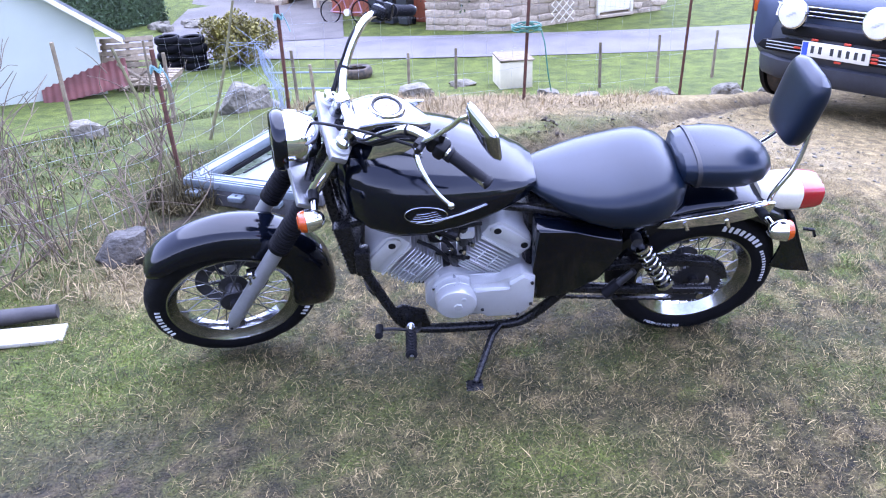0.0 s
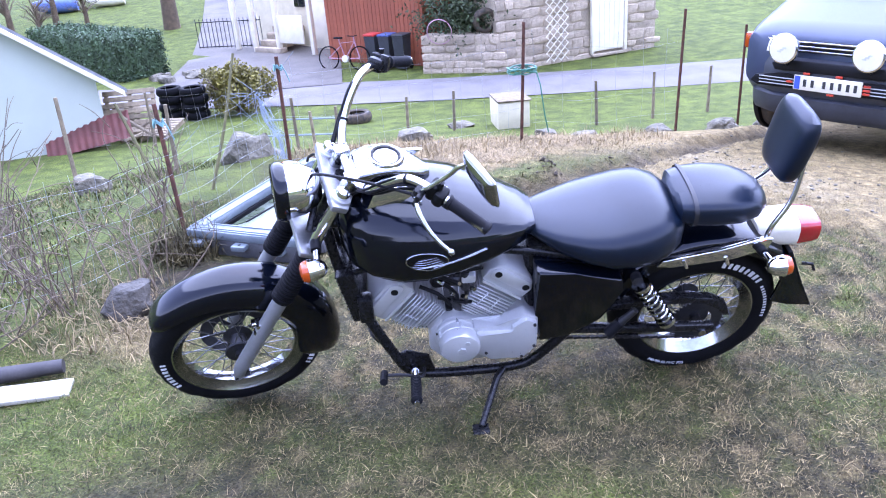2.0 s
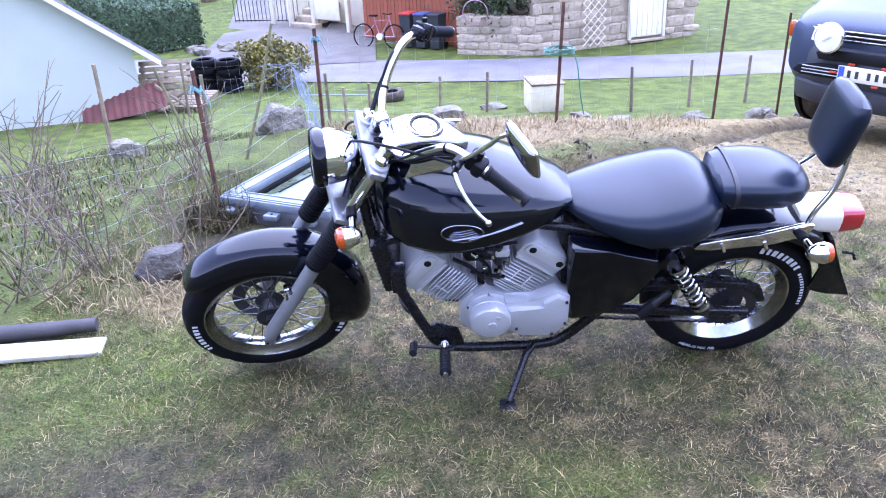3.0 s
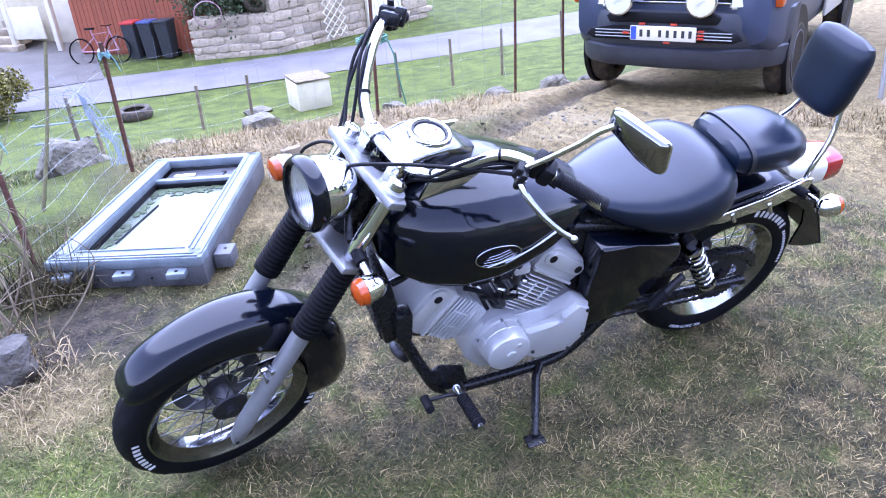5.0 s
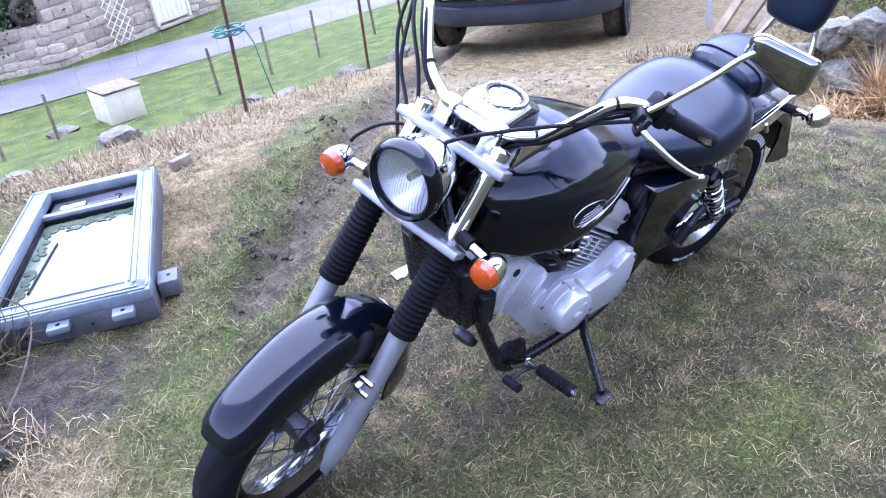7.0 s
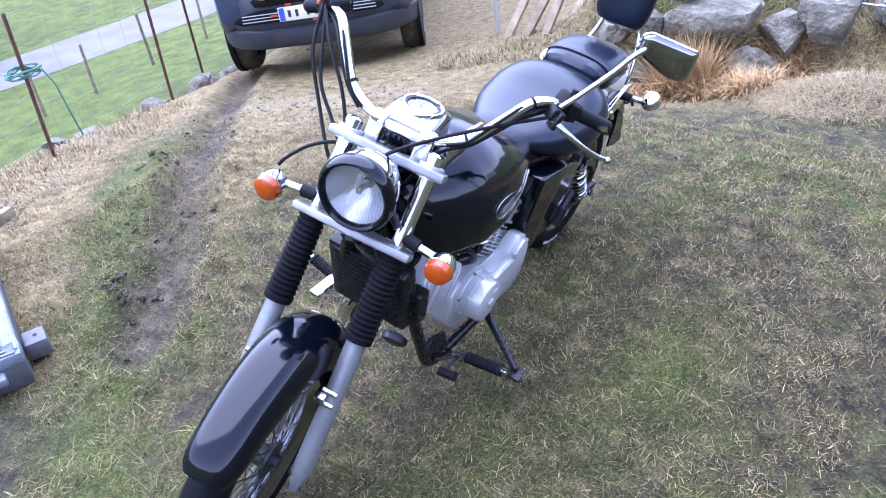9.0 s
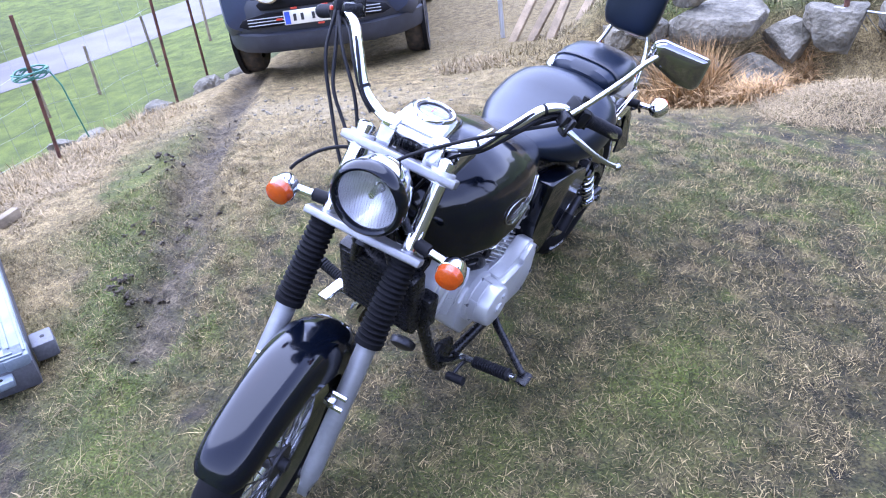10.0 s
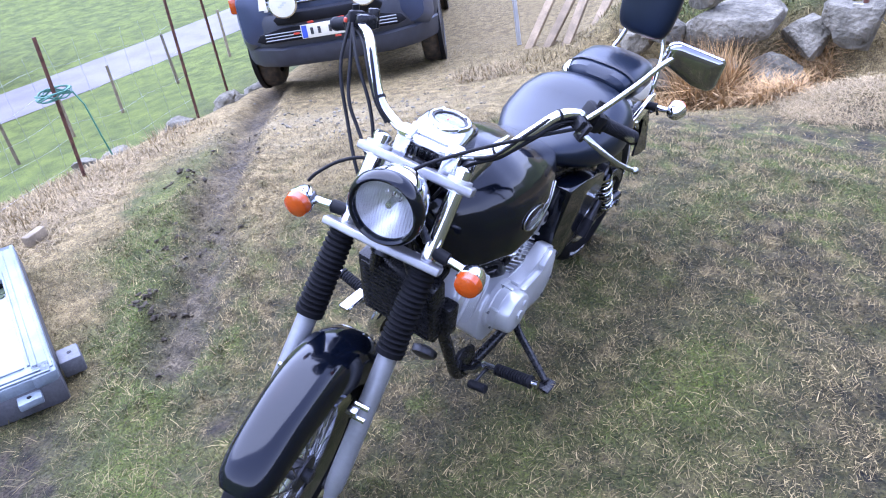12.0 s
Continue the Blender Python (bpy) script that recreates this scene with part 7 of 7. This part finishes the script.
# bicycles
def bicycle(m, label, r=0.3, paint=PINK_PAINT):
    ob = thing("bicycle", label, "bicycle", m, "bicycles")
    for x in (0, 0.92):
        t = spin([(r - 0.02, -0.015), (r, -0.02), (r + 0.012, 0), (r, 0.02), (r - 0.02, 0.015)], 30, closed_profile=True)
        t.transform(Matrix.Translation((x, 0, r)))
        w = part("wheel", t, RUBBER if paint is PINK_PAINT else PINK_PAINT, ob)
        for k in range(10):
            a = 2 * math.pi * k / 10
            part("spoke", tube([(x, 0, r), (x + (r - 0.02) * math.cos(a), 0, r + (r - 0.02) * math.sin(a))], 0.004, 4), CHROME, w)
    for line in ([(0.92, 0, r), (0.5, 0, r * 0.95), (0.35, 0, 0.68), (0.78, 0, 0.72), (0.5, 0, r * 0.95)], [(0.92, 0, r), (0.78, 0, 0.72), (0.75, 0, 0.85)], [(0, 0, r), (0.38, 0, 0.62), (0.5, 0, r * 0.95), (0, 0, r)], [(0.35, 0, 0.65), (0.32, 0, 0.8)]):
        part("frame_tube", tube(line, 0.017, 8), paint, ob)
    part("saddle", block((0.22, 0.12, 0.05), (0.3, 0, 0.81), 0.02), BLACK_PLASTIC, ob)
    part("handlebar", tube([(0.72, -0.25, 0.87), (0.76, 0, 0.85), (0.72, 0.25, 0.87)], 0.012, 8), BLACK_PLASTIC, ob)
    part("crank", tube([(0.5, -0.05, r * 0.95), (0.5, 0.05, r * 0.95)], 0.09, 16), WHITE_PLASTIC, ob)


bicycle(Matrix.Translation((-2.85, 18.5, BASE)) @ pose(0, 0, 0, -8, 0, -24), "pink and white bicycle parked before the garage")

# stone building and walls
def stone_wall(name, label, category, a, b, base, high, thick, size, seed, gaps=(), keep_top=True):
    """A rubble wall: a mortar core with single stones proud of it."""
    m, length = wall_line(a, b)
    ob = thing(name, label, category, m)
    part("core", block((length, thick, high), (length / 2, thick / 2 + 0.03, base + high / 2), 0.0), MORTAR, ob, "pale mortar core")
    rng = np.random.default_rng(seed)
    kinds = []
    for k in range(6):
        bm = lump((1, 0.5, 1), seed * 10 + k, 2, 0.12)
        me = bpy.data.meshes.new("stone")
        bm.to_mesh(me)
        bm.free()
        me.materials.append(STONE)
        kinds.append(me)
    z = base
    while z < base + high - 0.05:
        h = rng.uniform(0.7, 1.3) * size * 0.75
        x = -0.05
        while x < length:
            w = rng.uniform(0.7, 1.9) * size
            mid = x + w / 2
            if not any(g0 < mid < g1 and z + h / 2 < g2 for g0, g1, g2 in gaps) and mid < length:
                share("stone", kinds[rng.integers(6)], ob, pose(mid, 0.05 + rng.uniform(-0.02, 0.02), z + h / 2, 0, rng.uniform(-5, 5), 0) @ Matrix.Diagonal((w * 1.08, 0.2, h * 1.14, 1)))
            x += w
        z += h
    return ob, length


building, bl = stone_wall("stone_building", "old rubble stone building with a white door", "building", (1.5, 16.45), (5.65, 18.1), BASE - 0.1, 3.4, 4.0, 0.28, 7, gaps=((2.45, 3.55, 0.4),))
door = part("door", block((0.88, 0.06, 2.1), (3.0, -0.05, BASE + 1.2), 0.01), WHITE_PAINT, building, "white boarded door")
for s in (-1, 1):
    part("door_frame", block((0.08, 0.1, 2.2), (3.0 + s * 0.48, -0.07, BASE + 1.2), 0.01), WHITE_PAINT, building)
part("door_step", block((1.0, 0.14, 0.06), (3.0, -0.1, BASE + 0.06), 0.01), MORTAR, building)
for k in range(6):
    part("door_board", block((0.135, 0.012, 2.05), (2.64 + k * 0.144, -0.085, BASE + 1.2), 0.003, seg=1), WHITE_PAINT, door)
part("roof", prism([(-0.3, 1.2), (bl + 0.3, 1.2), (bl + 0.3, 1.4), (-0.3, 1.4)], -0.4, 4.4, "y", 0.01), ROOF, building)
trellis = thing("trellis", "white diamond garden trellis against the stone wall", "trellis", wall_line((1.5, 16.45), (5.65, 18.1))[0])
for k in range(-4, 13):
    for s in (-1, 1):
        x0, z0 = 1.15, BASE + 0.1 + 0.2 * k
        lo, hi = max(0, -z0 + BASE + 0.1), min(0.62, (BASE + 2.2 - z0))
        if hi - lo > 0.05:
            a, b = (lo, z0 + lo), (hi, z0 + hi)
            f = (lambda t: x0 + t) if s > 0 else (lambda t: x0 + 0.62 - t)
            part("lath", tube([(f(a[0]), -0.2, a[1]), (f(b[0]), -0.2, b[1])], 0.012, 4), WHITE_PAINT, trellis)
dry, dl = stone_wall("dry_stone_wall", "low dry stone retaining wall of pale rubble", "wall", (-0.32, 17.0), (1.5, 16.42), BASE - 0.05, 0.95, 0.5, 0.26, 8)
rng = np.random.default_rng(12)
c = rng.normal(size=(5000, 3)) * (0.55, 0.4, 0.32) + (0.75, 17.4, -0.95)
v, f = leaves(c, 0.05, rng)
cloud("ivy", v, f, IVY, "evergreen ivy growing over the stone wall", "ivy")
spare = tyre_mesh(0.3, 0.1, 0.18, 40)
tagged(part("old_tyre", spare, MUDDY, None, "", pose(1.2, 16.75, BASE + 1.2, 12, 0, 15)), "old black tyre standing on the stone wall", "tyre", "old tyres")
hoop = spin([(0.29, -0.012), (0.31, 0), (0.29, 0.012)], 30, closed_profile=True)
tagged(part("wheel_hoop", hoop, PINK_PAINT, None, "", pose(0.1, 16.72, BASE + 1.02, 8, 0, -12)), "pale pink bicycle wheel hung on the wall", "wheel")

# crate on the lower lawn
cz = zed(1.3, 10.9)
crate = thing("crate", "white painted wooden crate with a brown lid on the lawn", "crate", pose(1.5, 10.72, cz + 0.01, 0, 0, 8))
part("front_panel", block((0.56, 0.02, 0.46), (-0.27, 0.0, 0.23), 0.004), BOX_WHITE, crate)
part("back_panel", block((0.56, 0.02, 0.46), (-0.27, 0.6, 0.23), 0.004), BOX_WHITE, crate)
part("side_panel", block((0.02, 0.58, 0.46), (-0.54, 0.3, 0.23), 0.004), BOX_WHITE, crate)
part("side_panel", block((0.02, 0.3, 0.46), (0.0, 0.16, 0.23), 0.004), BOX_WHITE, crate)
part("side_panel", block((0.02, 0.58, 0.16), (0.003, 0.3, 0.39), 0.004), BOX_WHITE, crate)
part("lid", block((0.6, 0.66, 0.02), (-0.27, 0.3, 0.475), 0.004, m=pose(0, 0, 0, 0, 2, 0)), WEATHERED, crate, "thin brown wooden lid")
boulder(0.35, 11.2, (0.5, 0.35, 0.16), 91, 30, 0.3, "low grey stone in the lawn", "lawn stones")
low_tyre = tyre_mesh(0.3, 0.1, 0.18, 40)
tagged(part("old_tyre", low_tyre, MUDDY, None, "", pose(-1.65, 12.5, zed(-1.65, 12.5) + 0.1, 90, 0, 0)), "old black tyre lying on the lawn", "tyre", "old tyres")
for z in (0.15, 0.42):
    tagged(part("fence_rail", tube([(-3.0, 10.6, zed(-3.0, 10.6) + z), (-1.72, 10.2, zed(-1.72, 10.2) + z + 0.06)], 0.016, 6), NETTING), "thin pale plastic fence rail", "rail", "plastic rails")

# tyre stacks, crates and the red sheet by the house
for k, (x, y) in enumerate(((-5.75, 14.3), (-5.2, 14.15))):
    for j in range(4):
        t = tyre_mesh(0.27, 0.085, 0.17, 36)
        tagged(part("old_tyre", t, RUBBER, None, "", pose(x + 0.02 * math.sin(j * 4), y, zed(x, y) + 0.09 + 0.17 * j, 90, 0, 30 * j)), "worn black tyre in a stack", "tyre", "old tyres")
def crate_pallet(m, label):
    ob = thing("pallet", label, "pallet", m, "stacked pallets")
    for k in range(7):
        part("slat", block((1.0, 0.09, 0.02), (0.5, 0.05 + k * 0.125, 0.1), 0.003, seg=1), WEATHERED, ob)
    for x in (0.06, 0.5, 0.94):
        part("stringer", block((0.07, 0.85, 0.08), (x, 0.42, 0.045), 0.003, seg=1), WEATHERED, ob)


crate_pallet(pose(-6.55, 12.6, zed(-6.3, 12.7) + 0.1, 62, 0, 8), "weathered grey pallet standing on its edge")
crate_pallet(pose(-6.85, 12.3, zed(-6.6, 12.4) + 0.05, 38, 8, 18), "weathered grey pallet leaning on the pile")
crate_pallet(pose(-6.2, 12.2, zed(-6.2, 12.2) + 0.02, 8, 0, -10), "weathered grey pallet flat on the ground")
sheet = bmesh.new()
rows = []
for i in range(2):
    rows.append([(1.55 * j / 60, 0.012 * math.sin(j * 1.26), 0.62 * i) for j in range(61)])
sheet = rings(rows, closed=False)
bmesh.ops.solidify(sheet, geom=sheet.faces[:], thickness=0.004)
tagged(part("corrugated_sheet", sheet, RED_SHEET, None, "", Matrix.Translation((-7.2, 11.35, zed(-6.6, 11.4) - 0.05)) @ pose(0, 0, 0, -48, -8, 14)), "faded red corrugated sheet leaning over rubbish", "metal sheet")
rng = np.random.default_rng(21)
for k in range(14):
    x, y = -7.3 + rng.uniform(0, 1.9), 11.5 + rng.uniform(0, 1.3)
    a = Vector((x, y, zed(x, y) + 0.1))
    b = a + Vector((rng.normal(0, 0.5), rng.normal(0, 0.4), rng.uniform(0.0, 0.7)))
    tagged(part("scrap_board", tube([a, b], 0.035, 4, flat=0.4), WEATHERED), "weathered scrap board in a heap", "board", "scrap boards")
for k in range(16):
    x, y = -7.6 + rng.uniform(0, 1.6), 18.2 + rng.uniform(0, 1.2)
    boulder(x, y, (rng.uniform(0.3, 0.6), rng.uniform(0.25, 0.4), 0.25), 120 + k, rng.uniform(0, 180), 0.35, "pale stone heaped below the hedge", "heaped stones")

# hedge, bush, tree and garden beyond
def leafy(name, boxes, count, size, material, label, category, seed):
    rng = np.random.default_rng(seed)
    pts = []
    for (cx, cy, cz), (sx, sy, sz), turn in boxes:
        p = rng.uniform(-1, 1, (count, 3))
        face = rng.integers(0, 3, count)
        p[np.arange(count), face] = np.sign(p[np.arange(count), face]) * rng.uniform(0.86, 1.0, count)
        p *= (sx, sy, sz)
        p += rng.normal(0, 0.05, (count, 3))
        c, s = math.cos(radians(turn)), math.sin(radians(turn))
        pts.append(np.stack([cx + p[:, 0] * c - p[:, 1] * s, cy + p[:, 0] * s + p[:, 1] * c, cz + p[:, 2]], 1))
    v, f = leaves(np.concatenate(pts), size, rng)
    return cloud(name, v, f, material, label, category, kind="")


hedge = thing("hedge", "clipped dark green garden hedge", "hedge", pose(0, 0, 0))
leafy("foliage", [((-10.05, 21.3, -1.72), (2.8, 0.7, 0.66), 137.6)], 34000, 0.042, HEDGE, "", "", 3).parent = hedge
core = block((5.4, 1.25, 1.2), (0, 0, 0), 0.1, m=pose(-10.05, 21.3, -1.75, 0, 0, 137.6))
part("core", core, HEDGE, hedge)

rng = np.random.default_rng(8)
bush = thing("bush", "yellow-green evergreen bush beside the road", "bush", pose(-4.35, 14.4, zed(-4.35, 14.4)))
for k in range(9):
    part("limb", tube([(0, 0, 0), (rng.normal(0, 0.15), rng.normal(0, 0.15), 0.35), (rng.normal(0, 0.4), rng.normal(0, 0.3), 0.75)], [0.03, 0.01], 6, 3), BARK, bush)
d = rng.normal(size=(6000, 3))
d /= np.linalg.norm(d, axis=1)[:, None]
r = rng.uniform(0.55, 1.0, 6000)[:, None] * (1 + 0.25 * np.sin(d[:, :1] * 7 + d[:, 1:2] * 5))
v, f = leaves(d * r * (0.75, 0.6, 0.5) + (0, 0, 0.55), 0.045, rng)
me = bpy.data.meshes.new("crown")
me.from_pydata(v, [], f)
me.materials.append(BUSH)
new("crown", me).parent = bush


def tree(x, y, tall, seed, label):
    rng = np.random.default_rng(seed)
    z = zed(x, y)
    ob = thing("tree", label, "tree", pose(x, y, z), "bare trees")
    part("trunk", tube([(0, 0, -0.2), (0.05, 0, tall * 0.3), (0, 0.1, tall * 0.6)], [0.055 * tall, 0.04 * tall, 0.025 * tall], 12, 4), BARK, ob)
    crown = bmesh.new()
    for k in range(26):
        a, h = rng.uniform(0, 6.28), rng.uniform(0.25, 0.6) * tall
        out = rng.uniform(0.15, 0.4) * tall
        p, q = Vector((0, 0.05, h)), Vector((math.cos(a) * out, math.sin(a) * out, h + rng.uniform(0.1, 0.4) * tall))
        tube([p, p.lerp(q, 0.5) + Vector((0, 0, 0.05 * tall)), q], [0.012 * tall, 0.006 * tall, 0.002 * tall], 5, 3, bm=crown)
        for j in range(8):
            s = p.lerp(q, rng.uniform(0.3, 1)) + Vector((0, 0, 0.02 * tall))
            e = s + Vector((rng.normal(0, 0.1), rng.normal(0, 0.1), rng.uniform(0, 0.13))) * tall
            tube([s, e], [0.003 * tall, 0.001 * tall], 4, bm=crown)
    part("crown", crown, TWIG, ob, "bare winter branches")


tree(-9.3, 26.5, 5.5, 1, "brown-barked bare tree behind the hedge")
for k, (x, y, h) in enumerate(((-17, 28, 5), (-20, 30, 6), (-14, 33, 6), (-23, 26, 5), (-11, 38, 7), (-4, 44, 8), (6, 46, 8), (16, 44, 7), (26, 40, 8), (-30, 20, 7), (36, 26, 8), (30, -30, 9), (-30, -34, 9), (2, -46, 9))):
    tree(x, y, h, 30 + k, "bare grey winter tree far off")
for k, (x, y, h) in enumerate(((-13.5, 25.5, 2.2), (-15, 26.5, 2.6), (-16.5, 25.6, 2.4), (-12.4, 26.8, 2.0), (-18.3, 27, 2.8), (-14.2, 28.4, 2.6))):
    tree(x, y, h, 60 + k, "low bare grey thicket behind the hedge")
for k, (x, y, turn) in enumerate(((-8.2, 31.0, 20), (-6.6, 32.2, -10), (-5.9, 32.6, 15))):
    chair = thing("garden_chair", "white plastic garden chair on the lawn", "chair", pose(x, y, zed(x, y), 0, 0, turn), "garden chairs")
    part("seat", block((0.5, 0.48, 0.04), (0, 0, 0.42), 0.01), WHITE_PAINT, chair)
    part("backrest", block((0.5, 0.04, 0.5), (0, 0.24, 0.68), 0.01, m=pose(0, 0, 0, -8)), WHITE_PAINT, chair)
    for a in (-0.22, 0.22):
        for b in (-0.2, 0.2):
            part("leg", tube([(a, b, 0), (a * 0.9, b * 0.9, 0.42)], 0.022, 8), WHITE_PAINT, chair)
for x, y, material, size, label in ((-13.8, 27.6, BLUE_TARP, (2.2, 1.0, 0.7), "blue tarpaulin over a stored boat"), (-12.2, 28.2, WHITE_PAINT, (2.0, 0.9, 0.6), "white covered boat hull in the garden")):
    hull = rings([oval(-size[0] / 2, size[1] * 0.1, 0.3, size[2], 2.2), oval(-size[0] / 4, size[1] * 0.42, 0.05, size[2] * 1.1, 2.2), oval(size[0] / 4, size[1] * 0.5, 0.0, size[2] * 1.15, 2.4), oval(size[0] / 2, size[1] * 0.4, 0.05, size[2], 2.6)])
    tagged(part("boat", hull, material, None, "", pose(x * 1.1, y * 1.12, zed(x * 1.1, y * 1.12), 0, 0, 15) @ Matrix.Scale(0.75, 4)), label, "boat", "stored boats")
